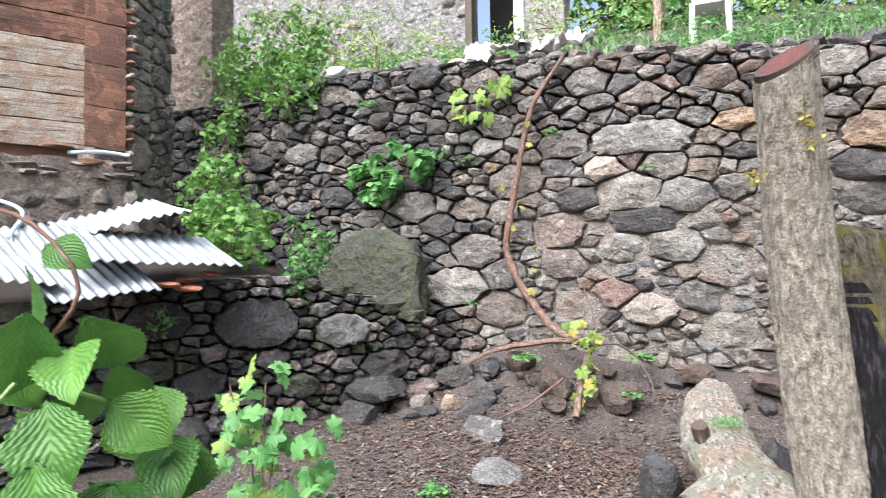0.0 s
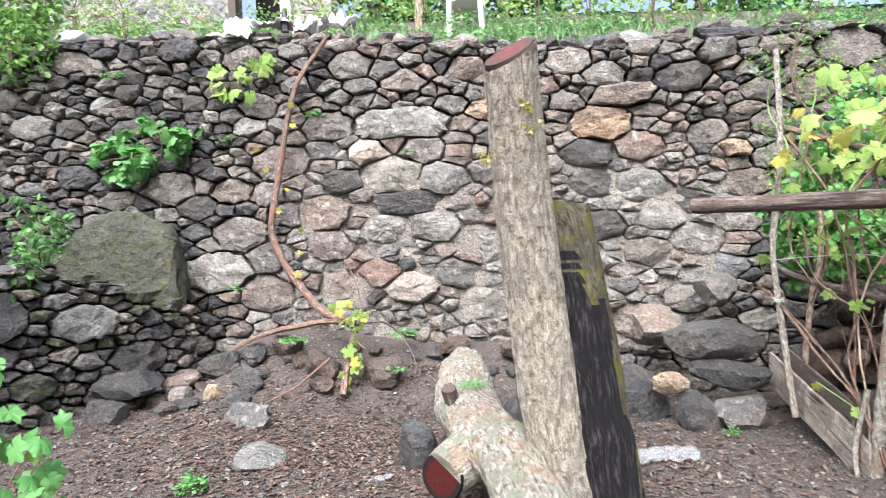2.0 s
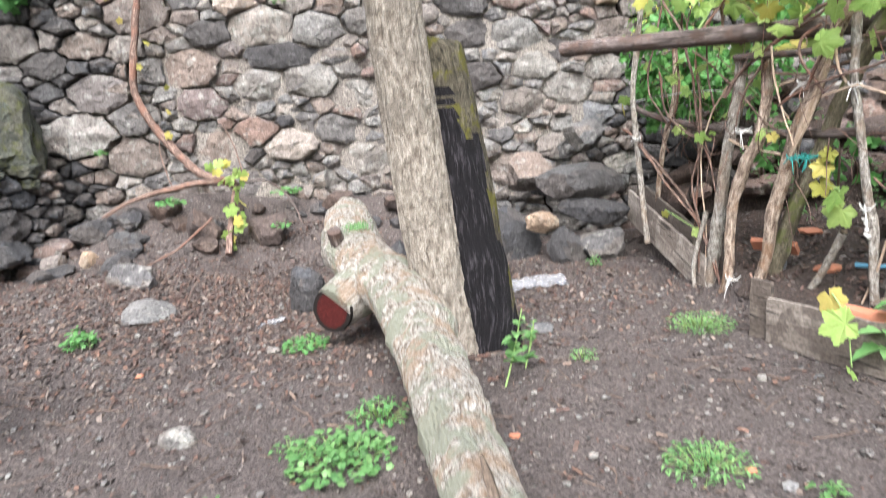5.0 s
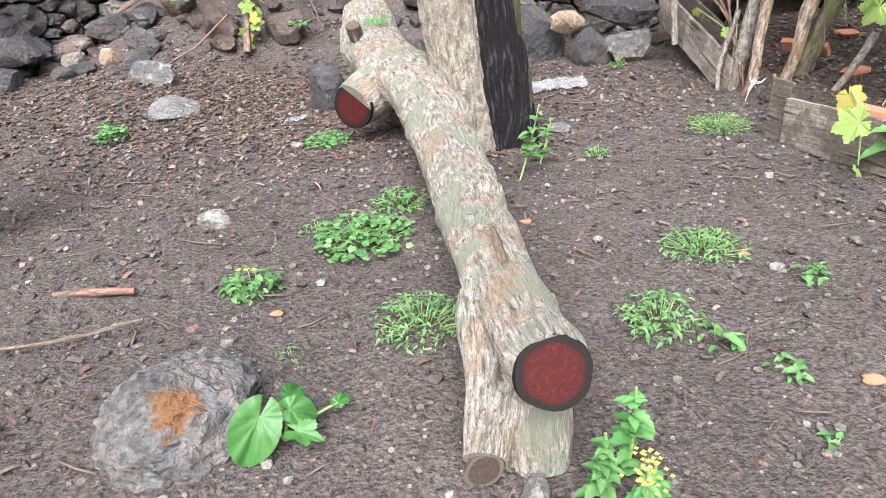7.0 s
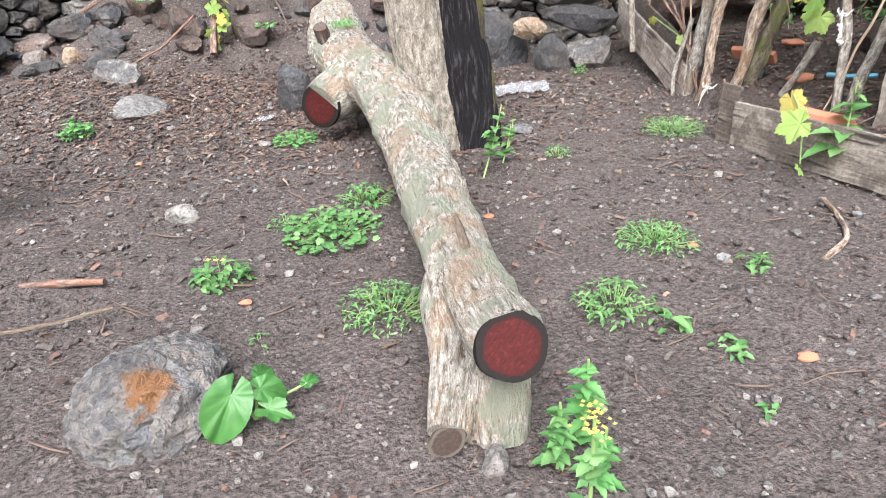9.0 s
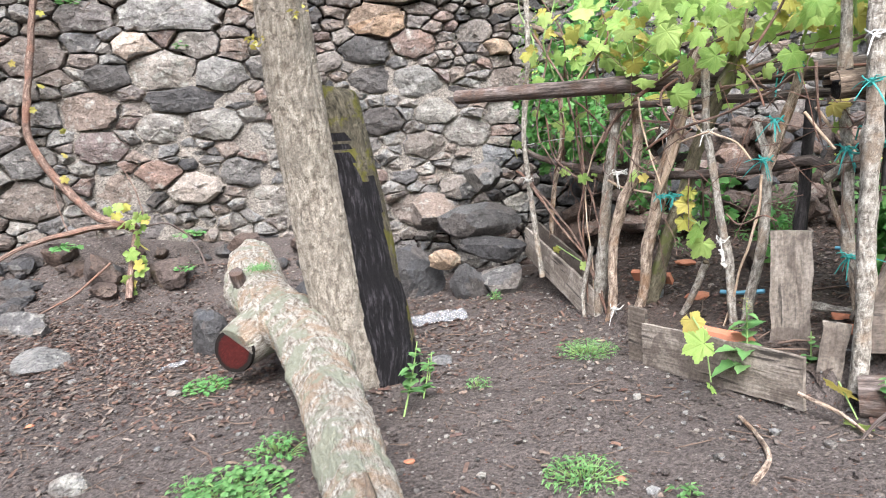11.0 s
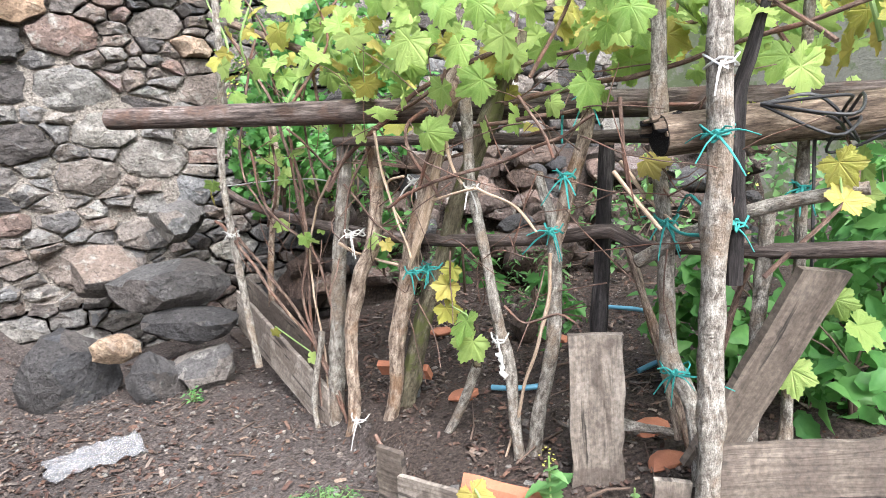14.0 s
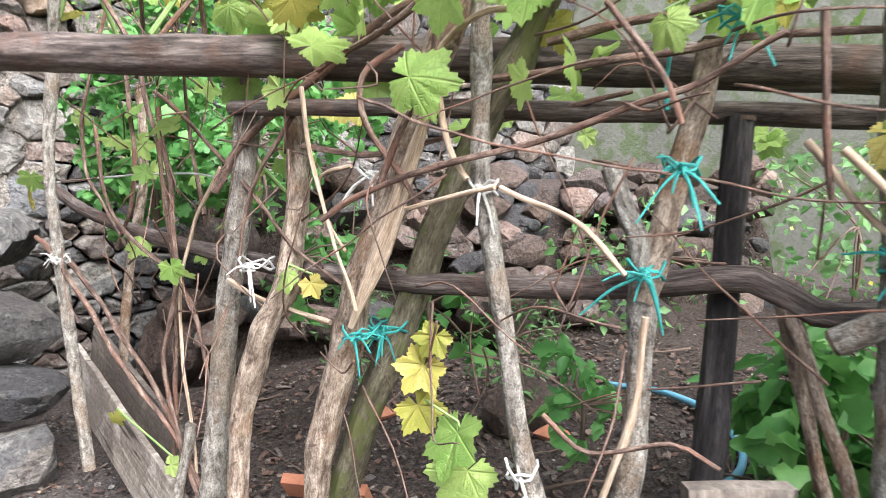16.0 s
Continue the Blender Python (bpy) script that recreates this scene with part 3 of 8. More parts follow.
def hazel_leaf_geo(rnd, n=26):
    """a broad pointed leaf with toothed edges, pleated between its side veins"""
    bend, fold, twist = rnd.uniform(0.1, 0.45), rnd.uniform(0.04, 0.22), rnd.uniform(-0.25, 0.25)
    v, f, u = [], [], []
    row = (-1, -0.66, -0.33, 0, 0.33, 0.66, 1)
    for i in range(n + 1):
        t = i / n
        w = 0.41 * ((t / 0.4) ** 0.55 if t < 0.4 else max(0.0, math.cos((t - 0.4) / 0.6 * math.pi / 2)) ** 0.9)
        w *= 1 + 0.05 * (1 if i % 2 else -1)
        for c in row:
            q = abs(c)
            z = -bend * t * t + fold * q * w * 2 + 0.008 * math.sin(2 * math.pi * (t * 9 - q * 2.2)) + twist * c * w * t + 0.03 * noise.noise(Vector((c * 2, t * 4, bend * 30)))
            v.append((c * w, t + 0.1 * q * (1 - t), z))
    for i in range(n):
        for k in range(6):
            a = i * 7 + k
            f.append((a, a + 1, a + 8, a + 7))
            u.append([(row[k], i / n), (row[k + 1], i / n), (row[k + 1], (i + 1) / n), (row[k], (i + 1) / n)])
    return v, f, u


def oval_leaf_geo(length=1.0, width=0.6, fold=0.15, bend=0.2, n=5, tooth=0.0, rib=0.0, point=1.2):
    """a leaf with a folded midrib, bent along its length, ribbed when asked"""
    v, f = [], []
    for i in range(n + 1):
        t = i / n
        w = width * 0.5 * math.sin(math.pi * min(1, t ** 0.75)) ** 0.85 * (1 - 0.25 * t * (point - 1))
        if tooth and 0 < i < n:
            w *= 1 + tooth * (1 if i % 2 else -1)
        z = -bend * t * t * length
        r = rib * (1 if i % 2 else -1)
        v += [(-w, t * length, z + fold * w * 2 + r), (-w * 0.5, t * length - r * 0.3, z + fold * w * 1.1 + r), (0, t * length, z), (w * 0.5, t * length - r * 0.3, z + fold * w * 1.1 + r), (w, t * length, z + fold * w * 2 + r)]
    for i in range(n):
        for k in range(4):
            a = i * 5 + k
            f.append((a, a + 1, a + 6, a + 5))
    return v, f


def small_leaf_geo(width=0.55, fold=0.12):
    return [(0, 0, 0), (-width * 0.5, 0.45, fold), (0, 0.5, 0), (width * 0.5, 0.45, fold), (0, 1.0, -0.08)], [(0, 2, 1), (0, 3, 2), (1, 2, 4), (2, 3, 4)]


def turn_to(direction, roll=0.0, face=None):
    """a rotation whose y axis runs along direction and whose z axis is turned towards face"""
    y = Vector(direction).normalized()
    z = Vector(face or (0, 0, 1))
    z = z - y * z.dot(y)
    if z.length < 1e-3:
        z = y.orthogonal()
    z.normalize()
    x = y.cross(z)
    m = Matrix((x, y, z)).transposed()
    return m @ Matrix.Rotation(roll, 3, 'Y')


def placed(v, m3, at, s):
    return [tuple(m3 @ (Vector(q) * s) + Vector(at)) for q in v]


def leaf_blob(geo, centre, size, count, leaf, rnd, proto=None, up=0.5, hollow=0.35):
    """many small leaves in an uneven ball"""
    c = Vector(centre)
    pv, pf = proto or small_leaf_geo()
    for _ in range(count):
        d = Vector((rnd.gauss(0, 1), rnd.gauss(0, 1), rnd.gauss(0, 1))).normalized()
        r = hollow + (1 - hollow) * rnd.random() ** 0.6
        p = c + Vector((d.x * size[0], d.y * size[1], d.z * size[2])) * r
        if noise.noise(p * 4.0) < -0.18:
            continue
        face = (d + Vector((0, 0, up)) + Vector((rnd.gauss(0, .5), rnd.gauss(0, .5), rnd.gauss(0, .5)))).normalized()
        way = Vector((rnd.gauss(0, 1), rnd.gauss(0, 1), rnd.gauss(-0.4, 0.6)))
        geo.add(placed(pv, turn_to(way, 0, face), p, leaf * rnd.uniform(0.6, 1.25)), pf)


# ---- the ground ----
def ss(t):
    t = max(0.0, min(1.0, t))
    return t * t * (3 - 2 * t)


def gz(x, y):
    """height of the trodden yard and its banks"""
    z = -0.05 * ss((2.2 - y) / 2)
    z += 0.17 * ss((-x - 0.4) / 1.6) * ss((y - 2.8) / 2.0)
    bank = 0.5 * ss((x + 2.9) / 0.7) * ss((1.15 - x) / 0.7)
    z += bank * ss((y - 5.15) / 1.3) ** 1.3
    edge = float(np.interp(y, (1.2, 2.27, 2.28, 3.08, 4.12, 5.45), (3.98, 2.62, 2.34, 2.02, 2.15, 2.13)))
    inside = ss((x - edge) / 0.12) * ss((5.8 - y) / 0.4)
    z += inside * (0.12 + 0.13 * min(3.0, max(0, x - 2.1)))
    return z


def axis(lo, hi, fine, far):
    a = list(np.arange(lo, hi + 1e-6, fine))
    step, p, left, right = fine, 0, [], []
    x, y = a[0], a[-1]
    while y < far:
        step *= 1.35
        x -= step
        y += step
        left.append(x)
        right.append(y)
    return left[::-1] + a + right


def build_ground():
    xs, ys = axis(-4.4, 4.6, 0.035, 400), axis(-0.6, 6.6, 0.035, 400)
    v, f = [], []
    for y in ys:
        for x in xs:
            z = gz(x, y)
            if -6 < x < 8 and -3 < y < 7:
                q = Vector((x, y, 0))
                z += 0.03 * ss((y - 5.0) / 0.6) * noise.noise(q * 5.5) + 0.022 * noise.noise(q * 3.1) + 0.013 * noise.noise(q * 9.0) + 0.008 * noise.noise(q * 24.0)
            v.append((x, y, z))
    w = len(xs)
    for j in range(len(ys) - 1):
        for i in range(w - 1):
            k = j * w + i
            f.append((k, k + 1, k + w + 1, k + w))
    g = make("ground", v, f, SOIL)
    tagged(g, "damp brown garden soil with chips and gravel", "ground", kind="structure")


build_ground()


def build_bed():
    """the darker, damper soil of the vine bed"""
    v, f, keep = [], [], {}
    xs, ys = np.arange(2.0, 6.4, 0.05), np.arange(1.3, 6.3, 0.05)
    for j, y in enumerate(ys):
        e = float(np.interp(y, (1.2, 2.27, 2.28, 3.08, 4.12, 5.45), (4.02, 2.66, 2.38, 2.06, 2.19, 2.17)))
        for i, x in enumerate(xs):
            if x >= e:
                q = Vector((x, y, 0))
                keep[i, j] = len(v)
                v.append((x, y, gz(x, y) + 0.014 + 0.022 * noise.noise(q * 3.1) + 0.02 * noise.noise(q * 9.0) + 0.012 * noise.noise(q * 21)))
    for i, j in keep:
        q = [keep.get(k) for k in ((i, j), (i + 1, j), (i + 1, j + 1), (i, j + 1))]
        if None not in q:
            f.append(tuple(q))
    tagged(make("bed_soil", v, f, SOIL_DARK), "dark damp soil of the vine bed", "soil", kind="structure")


build_bed()


def build_terrace():
    """the higher garden behind the retaining wall"""
    v, f = [], []
    xs = [-60, -30, -16, -10] + list(np.arange(-8, 10.1, 0.25)) + [14, 20, 40, 80]
    ys = [6.72, 6.9] + list(np.arange(7.2, 14, 0.4)) + [16, 20, 28, 40, 80, 160, 320]
    for y in ys:
        for x in xs:
            z = 3.3 - 0.05 * x + 0.40 * min(y - 6.7, 9) + 0.05 * max(0, min(y, 40) - 16) + 0.07 * noise.noise(Vector((x, y, 0)) * 1.3)
            v.append((x, y, z if y > 6.75 else z - 0.15))
    w = len(xs)
    for j in range(len(ys) - 1):
        for i in range(w - 1):
            k = j * w + i
            f.append((k, k + 1, k + w + 1, k + w))
    tagged(make("upper_ground", v, f, SOIL), "sloping overgrown garden soil above the wall", "ground", kind="structure")


build_terrace()


# ---- dry stone walls ----
def clip(poly, nx, nz, d):
    """the part of poly where nx*x + nz*z <= d"""
    out = []
    for i, p in enumerate(poly):
        q = poly[(i + 1) % len(poly)]
        a, b = nx * p[0] + nz * p[1] - d, nx * q[0] + nz * q[1] - d
        if a <= 0:
            out.append(p)
        if (a < 0 < b) or (b < 0 < a):
            t = a / (a - b)
            out.append((p[0] + (q[0] - p[0]) * t, p[1] + (q[1] - p[1]) * t))
    return out


WIDE = 1.7


def cells(sites, x0, x1, low, top, wide=WIDE):
    """stones fitted against one another: cells of a weighted Voronoi diagram"""
    pts = [(s[0] / wide, s[1], s[2]) for s in sites]
    out = []
    for i, (x, z, r) in enumerate(pts):
        near = sorted((((a - x) ** 2 + (b - z) ** 2, a, b, c) for k, (a, b, c) in enumerate(pts) if k != i and abs(a - x) < 0.9 and abs(b - z) < 0.9))[:26]
        p = [(max(x - .5, x0 / wide), z - .5), (min(x + .5, x1 / wide), z - .5), (min(x + .5, x1 / wide), z + .5), (max(x - .5, x0 / wide), z + .5)]
        for d2, a, b, c in near:
            nx, nz = a - x, b - z
            p = clip(p, nx, nz, (a * a + b * b - c * c - x * x - z * z + r * r) / 2)
            if len(p) < 3:
                break
        if len(p) >= 3:
            p = clip(p, 0, 1, top(sites[i][0]))
        if len(p) >= 3:
            p = clip(p, 0, -1, -low(sites[i][0]))
        out.append([(q[0] * wide, q[1]) for q in p] if len(p) >= 3 else None)
    # the cells of one long stone become one outline
    seen = {}
    for i, s in enumerate(sites):
        if s[3] and out[i]:
            if s[3] in seen:
                out[seen[s[3]]] = hull(out[seen[s[3]]] + out[i])
                out[i] = None
            else:
                seen[s[3]] = i
    return out


def hull(pts):
    pts = sorted(set(pts))
    half = []
    for seq in (pts, pts[::-1]):
        h = []
        for p in seq:
            while len(h) > 1 and (h[-1][0] - h[-2][0]) * (p[1] - h[-2][1]) - (h[-1][1] - h[-2][1]) * (p[0] - h[-2][0]) <= 0:
                h.pop()
            h.append(p)
        half += h[:-1]
    return half


def stone_geo(poly, rnd, gap, bulge, depth=0.14):
    """a rounded, uneven stone that fills poly; x, z in the wall, y out of it (towards -y)"""
    cx, cz = sum(p[0] for p in poly) / len(poly), sum(p[1] for p in poly) / len(poly)
    per = sum(math.hypot(poly[i - 1][0] - q[0], poly[i - 1][1] - q[1]) for i, q in enumerate(poly))
    if per < 0.18:
        return None
    ring = []
    for i, q in enumerate(poly):
        n = poly[(i + 1) % len(poly)]
        e = math.hypot(n[0] - q[0], n[1] - q[1])
        if e < 0.012:
            continue
        k = min(0.38, rnd.uniform(0.004, 0.022) / e)
        for t in ((k, 0.33, 0.66, 1 - k) if e > 0.13 else ((k, 0.5, 1 - k) if e > 0.07 else (k, 1 - k))):
            x, z = q[0] + (n[0] - q[0]) * t - cx, q[1] + (n[1] - q[1]) * t - cz
            d = math.hypot(x, z)
            k2 = max(0.3, 1 - gap * rnd.uniform(0.0, 1.6) / max(d, 0.02)) * (rnd.uniform(0.9, 1.0) if 0.3 < t < 0.7 else rnd.uniform(0.95, 1.02))
            ring.append((x * k2, z * k2))
    m = len(ring)
    if m < 5:
        return None
    half = max(0.05, per / 6.3)
    # the broken face: a low block bounded by a few tilted planes
    planes = [(rnd.uniform(-0.3, 0.3), rnd.uniform(-0.32, 0.2), rnd.uniform(0.85, 1.15))]
    spin = rnd.uniform(0, 6.283)
    for k in range(rnd.choice((2, 3, 3, 4))):
        a = spin + k * 1.7 + rnd.uniform(-0.5, 0.5)
        g = rnd.uniform(0.5, 1.3)
        planes.append((math.cos(a) * g, math.sin(a) * g, rnd.uniform(1.05, 1.6)))
    v = []
    for s, lift in ((0.92, None), (1.0, 0.4), (0.97, 0.86), (0.8, 1.0), (0.42, 1.0)):
        for x, z in ring:
            if lift is None:
                v.append((x * s, depth, z * s))
                continue
            px, pz = x * s, z * s
            h = min(c - (gx * px + gz * pz) / half for gx, gz, c in planes)
            q = Vector((px + cx, 0, pz + cz))
            rough = 0.018 * noise.noise(q * 11) + 0.014 * noise.noise(q * 27)
            w = 0.012 * noise.noise(q * 19 + Vector((5, 0, 0)))
            v.append((px + w * (s < 1), -bulge * max(0.3, h) * lift + (rough if s < 1 else 0), pz + w * 0.7 * (s < 1)))
    v.append((rnd.uniform(-.02, .02), -bulge * min(p[2] for p in planes), rnd.uniform(-.02, .02)))
    f = []
    for r in range(4):
        for k in range(m):
            k2 = (k + 1) % m
            f.append((r * m + k, r * m + k2, (r + 1) * m + k2, (r + 1) * m + k))
    for k in range(m):
        f.append((4 * m + k, 4 * m + (k + 1) % m, 5 * m))
    return v, f, (cx, cz), per


def fill_sites(keys, x0, x1, low, top, size, rnd):
    """the smaller stones between the chosen ones"""
    sites = []
    for i, (x, z, w, h, m) in enumerate(keys):
        n = max(1, round(w / 1.45 / h))
        for k in range(n):
            sites.append((x + w * ((k + 0.5) / n - 0.5), z, min(h * 0.5, (w / n / WIDE + h) * 0.25), (m, i)))
    first = len(sites)
    for _ in range(14000):
        x, z = rnd.uniform(x0, x1), 0
        z = rnd.uniform(low(x) - 0.1, top(x) + 0.03)
        r = size(x, z) * rnd.choice((0.32, 0.42, 0.55, 0.75, 0.95, 1.15, 1.4))
        if all(((x - a) / WIDE) ** 2 + (z - b) ** 2 > (r + c * (1.0 if k < first else 0.98)) ** 2 for k, (a, b, c, _) in enumerate(sites)):
            sites.append((x, z, r, None))
    return sites


KEYS_A = [(-0.83, 2.60, 0.88, 0.32, 'p'), (-1.18, 2.35, 0.31, 0.24, 'w'), (-0.93, 2.10, 0.54, 0.37, 'p'), (-0.45, 2.05, 0.45, 0.32, 'g'), (-0.63, 2.34, 0.38, 0.21, 'g'),
          (-2.04, 2.28, 0.52, 0.37, 'b'), (-1.53, 2.61, 0.45, 0.29, 'b'), (-1.31, 3.18, 0.51, 0.25, 'g'), (-0.34, 3.34, 0.38, 0.21, 'p'), (-0.20, 3.09, 0.33, 0.21, 'b'),
          (-2.46, 1.61, 0.41, 0.41, 'b'), (-1.62, 1.78, 0.46, 0.36, 'b'), (-1.03, 1.59, 0.44, 0.25, 'p'), (-0.53, 1.60, 0.43, 0.31, 'g'), (-0.11, 1.47, 0.36, 0.34, 'g'),
          (-0.78, 1.03, 0.41, 0.34, 'w'), (-0.08, 0.85, 0.36, 0.34, 'p'), (-2.72, 1.23, 0.59, 0.44, 'p'), (-3.19, 2.07, 0.52, 0.31, 'g'), (-2.35, 2.64, 0.27, 0.19, 'p')]
KEYS_B = [(-0.03, 2.68, 0.28, 0.17, 'o'), (-0.77, 1.85, 0.60, 0.20, 'd'), (-0.04, 2.10, 0.22, 0.25, 'g'), (-1.56, 1.44, 0.38, 0.31, 'r'), (-1.99, 1.77, 0.34, 0.25, 'g'),
          (-1.41, 1.06, 0.41, 0.32, 'b'), (-0.33, 1.15, 0.37, 0.27, 'g'), (-3.02, 3.45, 0.50, 0.25, 'd'), (-2.24, 2.85, 0.27, 0.29, 'b'), (-2.37, 3.31, 0.28, 0.29, 'b'),
          (-2.21, 1.00, 0.57, 0.34, 'b'), (-1.09, 1.17, 0.31, 0.32, 'r'), (-1.42, 2.07, 0.33, 0.25, 'd'), (-0.79, 2.99, 0.31, 0.22, 'b'), (-0.36, 2.76, 0.28, 0.17, 'g'),
          (-4.63, 2.77, 0.48, 0.26, 'g'), (-5.21, 2.71, 0.43, 0.20, 'd'), (-4.16, 2.24, 0.38, 0.28, 'd'), (-3.85, 2.95, 0.32, 0.19, 'g')]
KEYS_C = [(1.04, 2.48, 0.62, 0.31, 'o'), (1.38, 2.26, 0.40, 0.28, 'r'), (0.91, 2.22, 0.49, 0.27, 'd'), (1.36, 1.90, 0.51, 0.30, 'g'), (0.76, 3.09, 0.35, 0.29, 'p'),
          (1.08, 2.94, 0.39, 0.23, 'g'), (1.24, 2.74, 0.53, 0.17, 'b'), (1.79, 2.87, 0.29, 0.35, 'd'), (2.21, 3.29, 0.50, 0.22, 'd'), (2.09, 3.10, 0.27, 0.18, 'g'),
          (0.94, 1.94, 0.44, 0.26, 'd'), (1.00, 1.55, 0.39, 0.26, 'd'), (1.85, 1.39, 0.39, 0.30, 'p'), (1.41, 1.30, 0.43, 0.25, 'g'), (2.12, 1.14, 0.27, 0.24, 'g'),
          (1.30, 0.67, 0.52, 0.30, 'b'), (1.75, 0.85, 0.46, 0.25, 'g'), (1.99, 2.37, 0.27, 0.25, 'g'), (2.23, 2.20, 0.13, 0.21, 'o'), (1.53, 1.60, 0.42, 0.22, 'g')]
WALL_Y = 6.5


def wall_top(x):
    return float(np.interp(x, (-7, -6, -4.2, -2.4, -1.5, 0, 1.1, 2.0, 2.6, 9), (3.5, 3.5, 3.6, 3.55, 3.46, 3.3, 3.2, 3.3, 3.28, 3.0)))


def wall_low(x):
    return float(np.interp(x, (-7, -2.6, -2.3, 0.6, 1.2, 9), (0.0, 0.1, 0.35, 0.35, -0.1, 0.0)))


def pick(rnd, x, z):
    if x < -2.6:
        return rnd.choice('dddggdbgd')
    if x > 2.5:
        return rnd.choice('dggbddg')
    return rnd.choice('gggbbbdgprgb') if z < 2.4 else rnd.choice('ggbddbgbrdg')


def block(name, x0, x1, y0, y1, z0, z1, material, parent=None, label="", step=0.3, rough=0.02):
    """a solid slab with slightly uneven faces"""
    nx, nz = max(1, int((x1 - x0) / step)), max(1, int((z1 - z0) / step))
    v, f = [], []
    for y in (y0, y1):
        for j in range(nz + 1):
            for i in range(nx + 1):
                p = Vector((x0 + (x1 - x0) * i / nx, y, z0 + (z1 - z0) * j / nz))
                v.append(tuple(p + Vector((0, rough * noise.noise(p * 3), 0))))
    w, k = nx + 1, (nx + 1) * (nz + 1)
    for j in range(nz):
        for i in range(nx):
            a = j * w + i
            f += [(a, a + 1, a + w + 1, a + w), (k + a + w, k + a + w + 1, k + a + 1, k + a)]
    for i in range(nx):
        f += [(i + 1, i, k + i, k + i + 1), (nz * w + i, nz * w + i + 1, k + nz * w + i + 1, k + nz * w + i)]
    for j in range(nz):
        f += [(j * w, (j + 1) * w, k + (j + 1) * w, k + j * w), ((j + 1) * w + nx, j * w + nx, k + j * w + nx, k + (j + 1) * w + nx)]
    return make(name, v, f, material, parent, label, smooth=False)


def build_wall():
    rnd = random.Random(11)
    # the earthen core, its top following the wall
    v, f = [], []
    xs = np.arange(-7.2, 9.3, 0.3)
    for x in xs:
        t = wall_top(float(x)) - 0.06
        v += [(x, WALL_Y + 0.07, -0.5), (x, WALL_Y + 0.07, t), (x, WALL_Y + 0.75, t), (x, WALL_Y + 0.75, -0.5)]
    for i in range(len(xs) - 1):
        a = i * 4
        for k in range(4):
            k2 = (k + 1) % 4
            f.append((a + k, a + k2, a + 4 + k2, a + 4 + k))
    f += [(0, 1, 2, 3), tuple(len(v) - 1 - k for k in range(4))]
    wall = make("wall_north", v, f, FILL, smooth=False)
    tagged(wall, "high retaining wall of rough grey and brown fieldstones", "wall", kind="structure")
    # mortar smeared between the lower stones
    v, f = [], []
    xs, zs = np.arange(-2.6, 2.31, 0.07), np.arange(0.4, 2.66, 0.07)
    for z in zs:
        for x in xs:
            q = Vector((x, 0, z))
            edge = ss((2.45 + 0.25 * noise.noise(q * 2) - z) / 0.5) * ss((x + 2.5) / 0.7) * ss((2.35 - x) / 0.3)
            v.append((x, WALL_Y + 0.062 - 0.088 * edge + 0.03 * noise.noise(q * 6) + 0.014 * noise.noise(q * 17), z))
    w = len(xs)
    for j in range(len(zs) - 1):
        for i in range(w - 1):
            f.append((j * w + i, j * w + i + 1, (j + 1) * w + i + 1, (j + 1) * w + i))
    make("mortar", v, f, MORTAR, wall, "crumbling pale mortar between the stones")
    keys = KEYS_A + KEYS_B + KEYS_C
    size = lambda x, z: 0.078 if x < -2.6 else (0.082 if z > 2.5 else 0.085)
    sites = fill_sites(keys, -6.9, 2.75, wall_low, wall_top, size, rnd)
    sites += [s for s in fill_sites([], 2.75, 9.0, wall_low, wall_top, lambda x, z: 0.12, rnd)]
    polys = cells(sites, -7.0, 9.1, wall_low, wall_top)
    rest = {}
    count = 0
    for s, p in zip(sites, polys):
        if not p:
            continue
        kind = s[3][0] if s[3] else pick(rnd, s[0], s[1])
        dry = s[1] > 2.45 or s[0] < -2.3
        big = bool(s[3])
        got = stone_geo(p, rnd, 0.010 if dry else 0.006, rnd.uniform(0.05, 0.095) * (1.25 if big else 1), 0.12)
        if not got:
            continue
        gv, gf, (cx, cz), per = got
        y = WALL_Y + rnd.uniform(-0.035, 0.025)
        if -2.75 < cx < 2.3 and count < 300 and (big or per > 0.46):
            make("stone", gv, gf, STONE[kind], wall, at=(cx, y, cz), sharp=26)
            count += 1
        else:
            rest.setdefault(kind, Geo()).add([(a + cx, b + y, c + cz) for a, b, c in gv], gf)
    for kind, geo in rest.items():
        ob = geo.make("stones", STONE[kind], wall, sharp=26)
        ob["kind"] = "stuff"
    # loose coping stones along the top
    for i in range(46):
        x = -6.0 + i * 0.2 + rnd.uniform(-0.06, 0.06)
        a, b, c = rnd.uniform(0.10, 0.2), rnd.uniform(0.1, 0.16), rnd.uniform(0.06, 0.12)
        gv, gf = rock_geo((a, b, c), 500 + i, detail=2)
        o = make("coping_stone", gv, gf, STONE[rnd.choice('gdbpgdgw')], wall, at=(x, WALL_Y + rnd.uniform(0.06, 0.2), wall_top(x) + c * 0.55), sharp=35)
        o.rotation_euler = (0, rnd.uniform(-0.2, 0.2), rnd.uniform(-0.5, 0.5))


build_wall()

# the lower wall that holds the side terrace, running towards the yard
LOW_A, LOW_B = Vector((-2.72, 5.95, 0)), Vector((-4.5, 2.75, 0))


